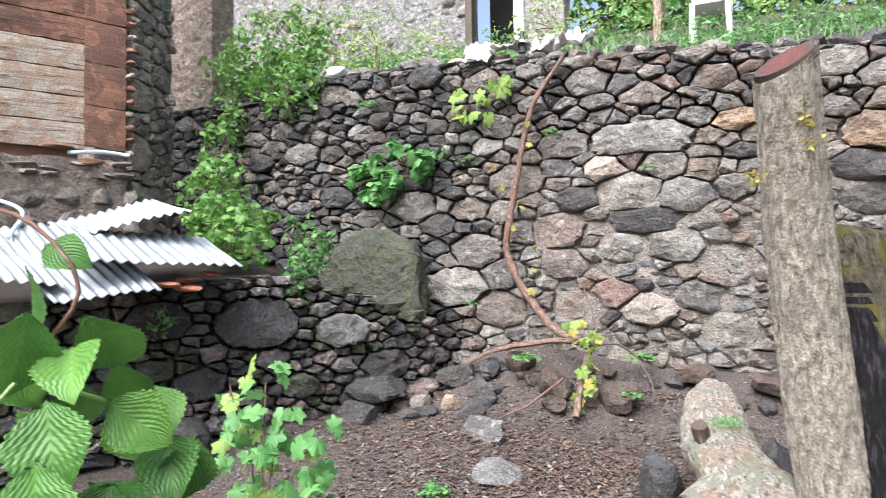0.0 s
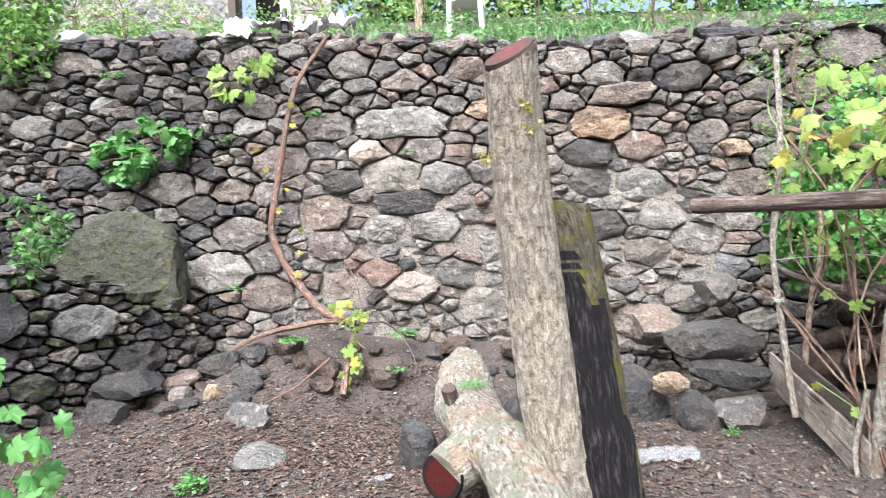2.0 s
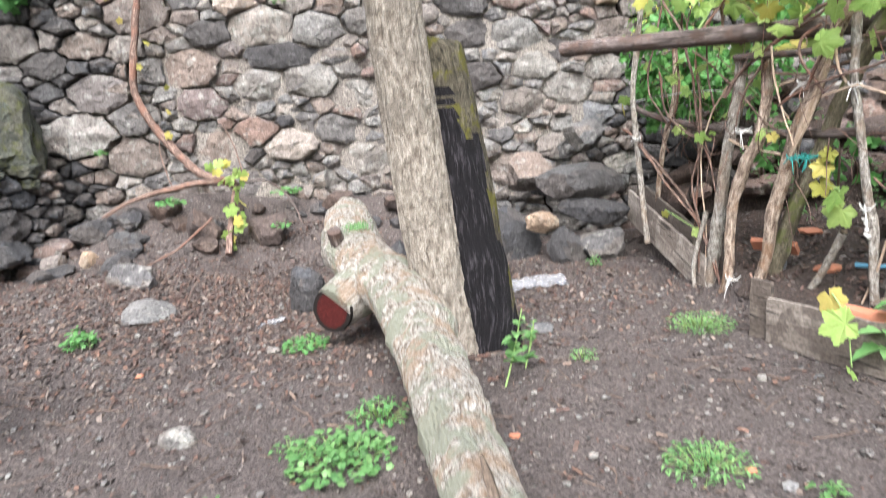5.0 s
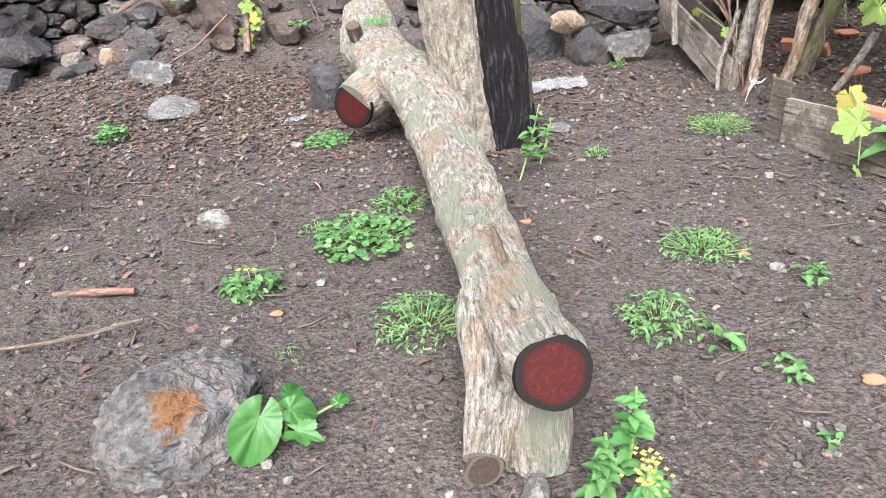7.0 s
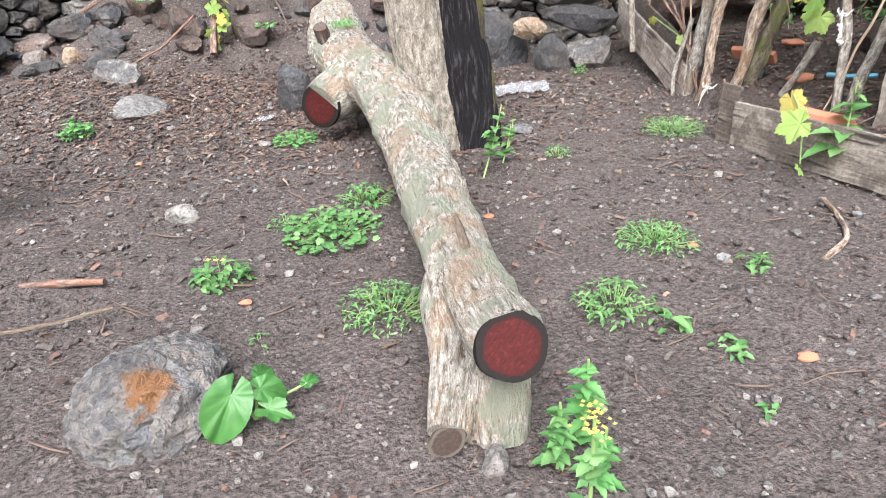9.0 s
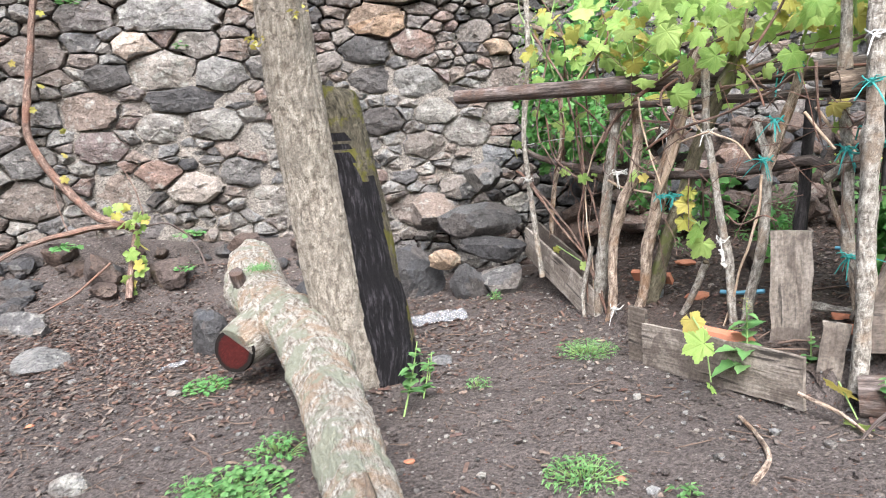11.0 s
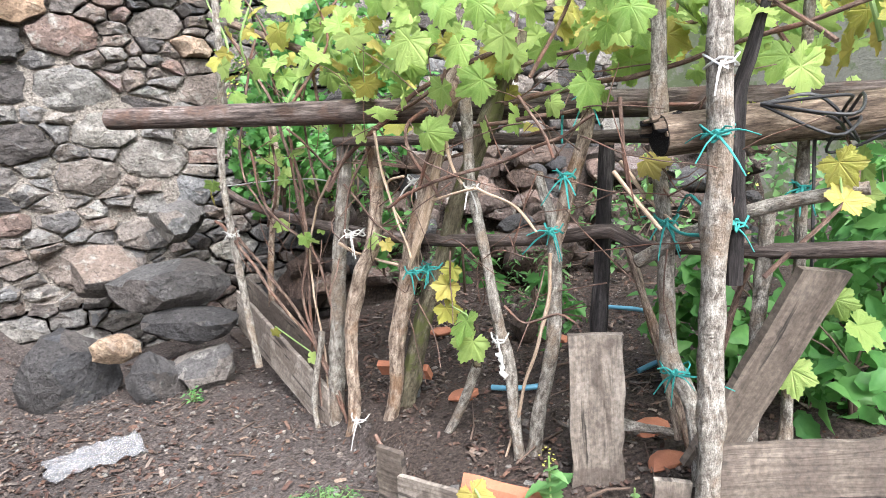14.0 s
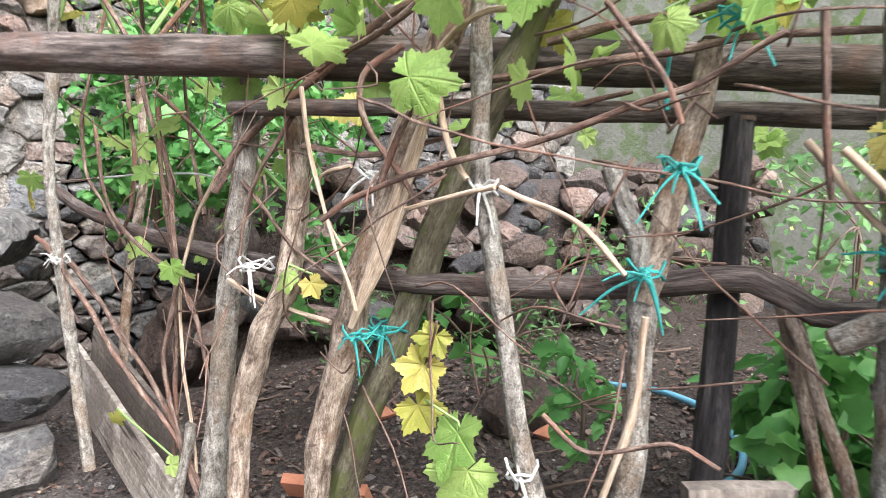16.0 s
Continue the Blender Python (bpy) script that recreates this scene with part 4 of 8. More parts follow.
def build_low_wall():
    rnd = random.Random(23)
    along = (LOW_B - LOW_A).normalized()
    out = Vector((-along.y, along.x, 0))
    if out.x < 0:
        out = -out
    length = (LOW_B - LOW_A).length
    top = lambda s: float(np.interp(s, (0, 0.9, 1.6, 2.6, 4), (0.95, 1.25, 1.4, 1.3, 1.2)))
    low = lambda s: 0.05
    # core with its flat soil top
    v, f = [], []
    for s in np.linspace(0, length, 14):
        p = LOW_A + along * s - out * 0.06
        q = LOW_A + along * s - out * (4.2)
        t = top(s) - 0.05
        v += [(p.x, p.y, -0.3), (p.x, p.y, t), (p.x * 0.5 + q.x * 0.5, p.y * 0.5 + q.y * 0.5 , t + 0.3), (q.x, q.y, t + 0.35), (q.x, q.y, -0.3)]
    for i in range(13):
        for k in range(5):
            k2 = (k + 1) % 5
            f.append((i * 5 + k, i * 5 + k2, i * 5 + 5 + k2, i * 5 + 5 + k))
    f += [(0, 1, 2, 3, 4), tuple(len(v) - 1 - k for k in range(5))]
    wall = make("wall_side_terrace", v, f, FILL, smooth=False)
    tagged(wall, "low dry wall of dark mossy stones holding a side terrace", "wall", kind="structure")
    keys = [(1.75, 1.0, 0.75, 0.42, 'd'), (1.0, 0.9, 0.4, 0.36, 'g'), (2.5, 1.05, 0.46, 0.3, 'd'), (0.55, 0.55, 0.5, 0.3, 'd'), (2.2, 0.55, 0.5, 0.25, 'd'), (3.0, 0.5, 0.6, 0.3, 'd')]
    sites = fill_sites(keys, 0, length, low, top, lambda x, z: 0.085, rnd)
    m = Matrix((along, -out, Vector((0, 0, 1)))).transposed()
    n = 0
    moss = [STONE['d'], STONE['d'], STONE['g'], MOSSY_STONE, MOSSY_STONE, STONE['b']]
    for s, p in zip(sites, cells(sites, 0, length, low, top)):
        got = p and stone_geo(p, rnd, 0.012, rnd.uniform(0.05, 0.10), 0.1)
        if not got:
            continue
        gv, gf, (cx, cz), per = got
        at = LOW_A + along * cx + out * rnd.uniform(-0.02, 0.05) + Vector((0, 0, cz))
        make("stone", [tuple(m @ Vector(q)) for q in gv], gf, STONE[s[3][0]] if s[3] else rnd.choice(moss), wall, at=at, sharp=26)
    return top


build_low_wall()
boulder = rock("boulder", (-3.42, 6.05, 1.12), (0.66, 0.42, 0.72), MOSSY_STONE, 3, "large smooth green-grey mossy boulder bedded in the wall", "boulder", detail=4, rough=0.08, cuts=6)


# ---- the sawn trunk ----
def build_trunk():
    """a leaning trunk grown together with a second, broken and burnt stem on its flank"""
    base = Vector((0.5, 3.4, 0))
    t = thing("sawn_tree", "sawn-off leaning tree trunk with a charred, mossy flank", "tree trunk", tuple(base))
    axis_z = (-0.12, 0.2, 0.6, 1.1, 1.55, 1.9, 2.19)
    axis_x = (0.485, 0.435, 0.372, 0.318, 0.272, 0.25, 0.235)
    axis_y = (3.42, 3.40, 3.37, 3.32, 3.22, 3.12, 3.04)
    rad = (0.185, 0.158, 0.148, 0.142, 0.13, 0.119, 0.115)
    sz = (-0.12, 0.2, 0.6, 1.1, 1.5, 1.68)
    sx, sy = (0.655, 0.625, 0.575, 0.515, 0.455, 0.43), (3.44, 3.43, 3.42, 3.41, 3.38, 3.36)
    srad = (0.19, 0.165, 0.152, 0.146, 0.137, 0.13)
    cut = Vector((-0.4, -0.48, 0.78)).normalized()
    sides = 168
    zs = list(np.arange(-0.12, 2.1801, 0.014)) + [2.19]
    f_ = lambda z, xs, ys: float(np.interp(z, xs, ys))
    v, owner, arc = [], [], []
    for z in zs:
        z = float(z)
        c = Vector((f_(z, axis_z, axis_x), f_(z, axis_z, axis_y), 0))
        r0 = f_(z, axis_z, rad) * (1 + 0.035 * noise.noise(Vector((z * 5, 1.7, 0))))
        e = Vector((f_(z, sz, sx), f_(z, sz, sy), 0)) - c
        top = ss((z - 2.19 + 0.4) / 0.4)
        for k in range(sides):
            a = 2 * math.pi * k / sides + math.pi / 2
            d = Vector((math.cos(a), math.sin(a), 0))
            r, own, u = r0, 0, 0.0
            # the second stem ends in a sloping break
            ed = e.dot(d)
            brk = 1.74 - 0.75 * max(0, ed) + 0.05 * noise.noise(Vector((a * 4, 0, 3)))
            R2 = f_(z, sz, srad) * ss((brk - z) / 0.06)
            disc_ = R2 * R2 - e.length_squared + ed * ed
            if disc_ > 0 and R2 > 0.02:
                r2 = ed + math.sqrt(disc_)
                if r2 > r0 - 0.004:
                    r, own = max(r2, r0), 1
                    out = (d * r - e).normalized()
                    # 0 where the burnt face meets the pale bark, 1 round the far side
                    u = (out.x + 0.75) / 1.6 if out.y < 0.15 else 1.4
            q = Vector((math.cos(a) * 1.5, math.sin(a) * 1.5, z * 3))
            wob = noise.noise(q * 1.7 + Vector((4, 0, 0))) * 0.12 + noise.noise(Vector((a * 9, z * 5, 2))) * 0.05
            if own:
                if u + wob < 1.0 and z < 1.42 - 0.42 * u + wob:
                    own = 2
            elif (d - e.normalized()).length < 0.5 + 0.4 * ss((1.15 - z) / 0.7) + wob * 2.2 and z < 1.24 + wob and d.y < 0.3:
                own = 2
            plain = r
            furrow = noise.noise(Vector((math.cos(a) * 9, math.sin(a) * 9, z * 2.2)))
            fine = noise.noise(Vector((math.cos(a) * 22, math.sin(a) * 22, z * 5.5)))
            r += (0.006, 0.008, 0.008)[own] * furrow + (0.0035, 0.004, 0.0045)[own] * fine + 0.006 * noise.noise(q * 2)
            h = z - top * (cut.x * d.x + cut.y * d.y) / cut.z * r
            arc.append(0.0 if k == 0 else arc[-1] + (c + d * plain - last).length)
            last = c + d * plain
            v.append(tuple(c + d * r + Vector((0, 0, h)) - base))
            owner.append(own)
    groups = ([], [], [])
    uvs = ([], [], [])
    for j in range(len(zs) - 1):
        for k in range(sides):
            k2 = (k + 1) % sides
            q = (j * sides + k, j * sides + k2, (j + 1) * sides + k2, (j + 1) * sides + k)
            own = max(owner[i] for i in q)
            per = 2 * math.pi / sides * 0.15
            groups[own].append(q)
            uvs[own].append([(arc[q[0]], zs[j]), (arc[q[0]] + per if k2 == 0 else arc[q[1]], zs[j]), (arc[q[3]] + per if k2 == 0 else arc[q[2]], zs[j + 1]), (arc[q[3]], zs[j + 1])])
    for own, (name, m, lab) in enumerate((("stem", BARK_TRUNK, "pale furrowed bark"), ("mossy_flank", MOSS_BARK, "dark bark overgrown with yellow-green moss"), ("charred_face", CHAR, "deeply charred black wood"))):
        used = sorted({i for q in groups[own] for i in q})
        at = {i: n for n, i in enumerate(used)}
        make(name, [v[i] for i in used], [tuple(at[i] for i in q) for q in groups[own]], m, t, lab, uvs=uvs[own], sharp=60)
    disc("sawn_top", Vector((0.235, 3.04, 2.19)) - base, cut, 0.106, CUT_PINK, t, "red-brown sawn face", seed=2, thick=0.01, squash=1.12, spin=0.8)
    rnd = random.Random(3)
    # small broken twig stubs and bark scars
    for a, z in ((-2.3, 0.95), (-1.2, 1.42), (-2.0, 1.7), (-0.9, 0.5)):
        c = Vector((f_(z, axis_z, axis_x), f_(z, axis_z, axis_y), z)) - base
        d = Vector((math.cos(a), math.sin(a), 0.25)).normalized()
        r = f_(z, axis_z, rad)
        tube("twig_stub", [tuple(c + d * (r - 0.02)), tuple(c + d * (r + rnd.uniform(0.008, 0.018)))], (0.016, 0.009), BARK_TRUNK, t, sides=9, step=0.02, rough=0.3, seed=int(z * 100))
    shoot = Geo()
    for c in ((0.12, 3.06, 1.76), (0.34, 2.98, 1.86), (0.3, 3.0, 1.95)):
        leaf_blob(shoot, Vector(c) - base, (0.04, 0.04, 0.03), 22, 0.032, rnd)
    shoot.make("sprout_leaf", LEAF_YELLOW, t, "small yellow-green sprouting leaves")["kind"] = "stuff"


build_trunk()


def build_log():
    o = Vector((0.2, 2.4, 0))
    t = thing("fallen_log", "thick fallen tree log with whitish lichen-covered bark", "log", tuple(o))
    inv = lambda pts: [tuple(Vector(p) - o) for p in pts]
    axis_pts = [(0.468, 1.04, 0.268), (0.44, 1.22, 0.252), (0.405, 1.49, 0.24), (0.372, 1.84, 0.235), (0.33, 2.33, 0.24), (0.27, 2.87, 0.275), (0.15, 3.40, 0.335), (-0.01, 3.8, 0.385), (-0.105, 4.15, 0.43), (-0.155, 4.65, 0.48), (-0.18, 5.0, 0.515)]
    tube("stem", inv(axis_pts), (0.084, 0.1, 0.112, 0.122, 0.134, 0.147, 0.15, 0.165, 0.175, 0.175, 0.14), BARK_LOG, t, "pale scaly bark with lichen", sides=84, step=0.022, rough=0.12, seed=12, knots=0.12)
    disc("sawn_end", Vector((0.472, 1.025, 0.271)) - o, (0.1, -0.93, 0.36), 0.086, CUT_RED, t, "dark red sawn face with a black rim", seed=8)
    tube("root_stub", inv([(0.40, 1.42, 0.21), (0.375, 1.24, 0.15), (0.34, 1.12, 0.06), (0.322, 1.04, 0.02)]), (0.115, 0.1, 0.066, 0.052), BARK_LOG, t, sides=22, step=0.025, rough=0.1, seed=14)
    disc("sawn_root", Vector((0.318, 1.025, 0.012)) - o, (-0.16, -0.9, 0.16), 0.055, CUT_DARK, t, "dark brown sawn face", seed=4, squash=0.7)
    tube("heel", inv([(0.42, 1.42, 0.21), (0.405, 1.26, 0.14), (0.40, 1.16, 0.06), (0.395, 1.12, -0.06)]), (0.11, 0.09, 0.075, 0.065), BARK_LOG, t, sides=24, step=0.025, rough=0.16, seed=21)
    tube("fork", inv([(0.43, 1.38, 0.2), (0.45, 1.25, 0.13), (0.455, 1.15, 0.05), (0.46, 1.1, -0.06)]), (0.115, 0.105, 0.085, 0.075), BARK_LOG, t, sides=20, step=0.025, rough=0.14, seed=15)
    tube("branch_stub", inv([(0.06, 3.7, 0.34), (-0.06, 3.6, 0.29), (-0.17, 3.48, 0.235)]), (0.15, 0.145, 0.122), BARK_LOG, t, sides=24, step=0.03, rough=0.1, seed=16)
    disc("sawn_branch", Vector((-0.178, 3.468, 0.232)) - o, (-0.5, -0.85, -0.05), 0.128, CUT_RED, t, "dark red sawn face", seed=6, squash=0.95)
    tube("knot_stub", inv([(-0.15, 3.9, 0.5), (-0.165, 3.86, 0.57), (-0.17, 3.84, 0.6)]), (0.05, 0.042, 0.038), POLE_DARK, t, "dark broken branch stub", sides=14, step=0.02, rough=0.2, seed=17)
    tube("knot_stub", inv([(0.22, 3.24, 0.4), (0.225, 3.22, 0.46)]), (0.04, 0.028), BARK_LOG, t, sides=12, step=0.02, rough=0.2, seed=18)
    tube("bark_scar", inv([(0.398, 1.58, 0.352), (0.404, 1.48, 0.352), (0.41, 1.38, 0.347)]), (0.006, 0.014, 0.01), POLE_TAN, t, "torn orange-brown bark scar", sides=10, step=0.02, rough=0.5, seed=19)
    moss = Geo()
    rnd = random.Random(6)
    for _ in range(260):
        s = rnd.uniform(0, 1)
        p = Vector((-0.05 + rnd.gauss(0, .035), 4.0 + rnd.gauss(0, .05), 0.585 + rnd.gauss(0, .008)))
        v, f = small_leaf_geo(0.5)
        moss.add(placed(v, turn_to((rnd.gauss(0, 1), rnd.gauss(0, 1), 1), 0, (0, -1, 1)), p - o, 0.016), f)
    moss.make("moss", LEAF_WEED, t, "tuft of green moss")["kind"] = "stuff"


build_log()


# ---- the planter boards, fence poles and beams ----
def build_boards():
    rows = [
        ((2.08, 5.42, 0.27), (2.14, 4.12, -0.05), (0.02, 0.03, 0.24), 0.03, PLANK_PALE, "pale weathered board edging the vine bed, stained at the top"),
        ((2.16, 5.45, 0.36), (2.22, 4.5, 0.12), (0.03, 0.03, 0.21), 0.03, PLANK_DARK, "dark weathered board leaning in the vine bed"),
        ((1.975, 3.08, 0.0), (2.30, 2.27, 0.01), (0.0, 0.0, 0.235), 0.028, PLANK, "grey-brown board with wet stains edging the vine bed"),
        ((2.56, 2.27, 0.235), (3.9, 1.3, 0.25), (0.02, 0.02, 0.215), 0.035, PLANK_DARK, "broad weathered grey board nailed along the bed"),
    ]
    for i, (a, b, up, th, m, lab) in enumerate(rows):
        ob = board("planter_board", a, b, up, th, m, seed=i, label=lab)
        tagged(ob, lab, "board", "boards round the vine bed")
    ob = board("planter_board", (1.955, 3.2, -0.05), (2.0, 3.09, -0.06), (0.0, 0.0, 0.36), 0.03, PLANK_DARK, seed=11)
    tagged(ob, "short upright weathered board at the bed's corner", "board", "boards round the vine bed")
    ob = board("upright_plank", (2.46, 2.71, -0.1), (2.6, 2.60, -0.1), (0.0, 0.0, 0.83), 0.045, PLANK, seed=5, wear=0.007, upright=True)
    tagged(ob, "upright plank with a rough rounded top in the soil", "plank")
    ob = board("leaning_plank", (2.6, 2.36, 0.36), (2.74, 2.3, 0.33), (0.21, -0.24, 0.62), 0.04, PLANK_DARK, seed=6, wear=0.006, upright=True)
    tagged(ob, "split grey plank leaning against the fence poles", "plank")
    ob = board("leaning_plank", (2.42, 2.36, 0.1), (2.5, 2.3, 0.08), (0.02, -0.03, 0.28), 0.03, PLANK, seed=7, wear=0.008, upright=True)
    tagged(ob, "short broken board beside the fence pole", "plank")
    t = thing("brown_log", "rough brown log lying at the foot of the fence", "log", (2.6, 2.1, 0.05))
    tube("stem", [(-0.1, 0.1, 0.02), (0.15, -0.12, 0.04), (0.4, -0.36, 0.05)], (0.09, 0.105, 0.09), POLE_DARK, t, sides=24, step=0.04, rough=0.12, seed=31)


build_boards()

POLES = [
    ("fence_pole", "slender straight pole with smooth pale grey bark", POLE_GREY, (0.024, 0.02), [(1.98, 4.72, 0.2), (1.96, 4.78, 0.6), (1.94, 4.82, 0.95), (1.93, 4.86, 1.29), (1.95, 4.8, 1.63), (1.96, 4.74, 2.0), (1.96, 4.75, 2.6)], 0.002),
    ("fence_pole", "short brown pole beside the wall end", POLE_BROWN, (0.022, 0.02), [(2.2, 5.15, 0.2), (2.23, 5.08, 0.8), (2.27, 4.95, 1.23), (2.27, 4.94, 1.6)], 0.004),
    ("fence_post", "weathered grey split post under the long rail", POLE_GREY, (0.042, 0.036), [(2.17, 4.14, -0.1), (2.19, 4.1, 0.28), (2.22, 4.03, 0.82), (2.24, 3.94, 1.2), (2.25, 3.9, 1.5)], 0.003),
    ("old_vine", "twisted pale brown grapevine trunk", POLE_BROWN, (0.038, 0.034, 0.04, 0.028), [(2.17, 3.96, -0.05), (2.18, 3.92, 0.1), (2.19, 3.91, 0.34), (2.2, 3.88, 0.6), (2.22, 3.8, 0.81), (2.26, 3.74, 0.95), (2.32, 3.78, 1.15), (2.35, 3.84, 1.45)], 0.006),
    ("old_vine", "flaking brown grapevine trunk with an orange torn scar", POLE_BROWN, (0.034, 0.038, 0.045, 0.042, 0.04), [(2.27, 3.73, 0.06), (2.29, 3.68, 0.3), (2.31, 3.61, 0.63), (2.34, 3.53, 0.92), (2.37, 3.42, 1.2), (2.4, 3.34, 1.41), (2.42, 3.25, 1.61), (2.44, 3.2, 1.76)], 0.008),
    ("old_vine", "thick mossy grapevine trunk with green lichen", POLE_GREEN, (0.05, 0.046, 0.042, 0.04), [(2.38, 3.8, 0.1), (2.4, 3.74, 0.27), (2.43, 3.63, 0.6), (2.47, 3.51, 0.86), (2.5, 3.4, 1.13), (2.54, 3.27, 1.38), (2.58, 3.14, 1.62), (2.6, 3.08, 1.78)], 0.006),
    ("fence_pole", "slim grey pole tied with white rags", POLE_GREY, (0.026, 0.024, 0.022), [(2.45, 2.98, 0.12), (2.44, 3.0, 0.34), (2.44, 3.01, 0.54), (2.43, 3.05, 0.69), (2.42, 3.09, 0.92), (2.4, 3.14, 1.21), (2.4, 3.15, 1.46), (2.4, 3.15, 1.62)], 0.003),
    ("fence_stake", "short leaning stake in the bed", POLE_GREY, (0.02, 0.024), [(2.35, 3.48, 0.02), (2.39, 3.34, 0.23), (2.43, 3.21, 0.5)], 0.003),
    ("fence_pole", "forked pale pole tied with teal twine", POLE_GREY, (0.03, 0.03, 0.028, 0.02), [(2.5, 3.0, 0.08), (2.52, 2.92, 0.43), (2.54, 2.87, 0.67), (2.55, 2.865, 1.06), (2.55, 2.91, 1.18), (2.55, 2.94, 1.26)], 0.005),
    ("fence_pole", "brown branching vine pole beside the fork", POLE_BROWN, (0.028, 0.03, 0.026), [(2.55, 2.865, 1.0), (2.6, 2.855, 1.16), (2.66, 2.85, 1.3), (2.7, 2.84, 1.42), (2.71, 2.83, 1.5)], 0.006),
    ("burnt_stake", "charred black stake in the vine bed", POLE_BLACK, (0.034, 0.034, 0.03), [(2.66, 2.8, 0.1), (2.675, 2.785, 0.64), (2.7, 2.785, 0.89), (2.725, 2.785, 1.14), (2.74, 2.78, 1.35)], 0.004),
    ("fence_pole", "pale peeling pole bent at its foot", POLE_GREY, (0.034, 0.03, 0.028, 0.024), [(2.62, 2.3, 0.3), (2.68, 2.38, 0.5), (2.68, 2.47, 0.66), (2.68, 2.48, 0.87), (2.68, 2.49, 1.08), (2.67, 2.5, 1.3), (2.67, 2.5, 1.51), (2.67, 2.5, 2.1)], 0.004),
    ("fence_post", "thick knotty grey pole carrying the beams", POLE_GREY, (0.042, 0.04, 0.038, 0.036, 0.034), [(2.52, 2.23, 0.08), (2.53, 2.22, 0.33), (2.53, 2.21, 0.64), (2.53, 2.2, 1.06), (2.54, 2.19, 1.29), (2.54, 2.19, 1.66), (2.55, 2.18, 2.1)], 0.003),
    ("burnt_branch", "burnt black forked branch beside the thick pole", POLE_BLACK, (0.026, 0.03, 0.024, 0.014), [(2.62, 2.2, 0.95), (2.62, 2.2, 1.29), (2.62, 2.2, 1.46), (2.62, 2.17, 1.56), (2.63, 2.12, 1.7)], 0.006),
    ("fence_pole", "grey pole wound with black cable", POLE_GREY, (0.022, 0.02, 0.018), [(2.94, 2.24, 0.3), (2.94, 2.23, 0.43), (2.94, 2.22, 0.73), (2.95, 2.2, 1.06), (2.95, 2.2, 1.48), (2.95, 2.19, 1.9)], 0.003),
    ("fence_stake", "short grey stake behind the leaning plank", POLE_GREY, (0.024, 0.024), [(2.82, 2.28, 0.3), (2.83, 2.26, 0.76), (2.84, 2.24, 1.13)], 0.003),
]


def build_poles():
    for i, (name, lab, m, radii, pts, wob) in enumerate(POLES):
        o = Vector(pts[0])
        ob = tube(name, [tuple(Vector(p) - o) for p in pts], [r * 0.87 for r in radii], m, sides=18, step=0.022, rough=0.2, seed=40 + i, wobble=wob * 1.4, knots=0.3)
        ob.location = o
        top = Vector(pts[-1]) - o
        way = (Vector(pts[-1]) - Vector(pts[-2])).normalized()
        disc("cut_end", top + way * 0.001, way, radii[-1] * 0.83, CUT_PALE, ob, "pale cut end", seed=i, sides=12, thick=0.003)
        tagged(ob, lab, "vine" if name == "old_vine" else "pole")

    t = thing("bark_strip", "torn strip of pale orange wood hanging on the vine", "bark", (2.34, 3.5, 0.9))
    o = Vector((2.34, 3.5, 0.9))
    tube("strip", [tuple(Vector(q) - o) for q in ((2.31, 3.5, 0.88), (2.335, 3.42, 1.05), (2.36, 3.34, 1.25), (2.385, 3.28, 1.42))], (0.008, 0.024, 0.02, 0.006), CANE_PALE, t, sides=12, step=0.025, rough=0.35, seed=3)


build_poles()


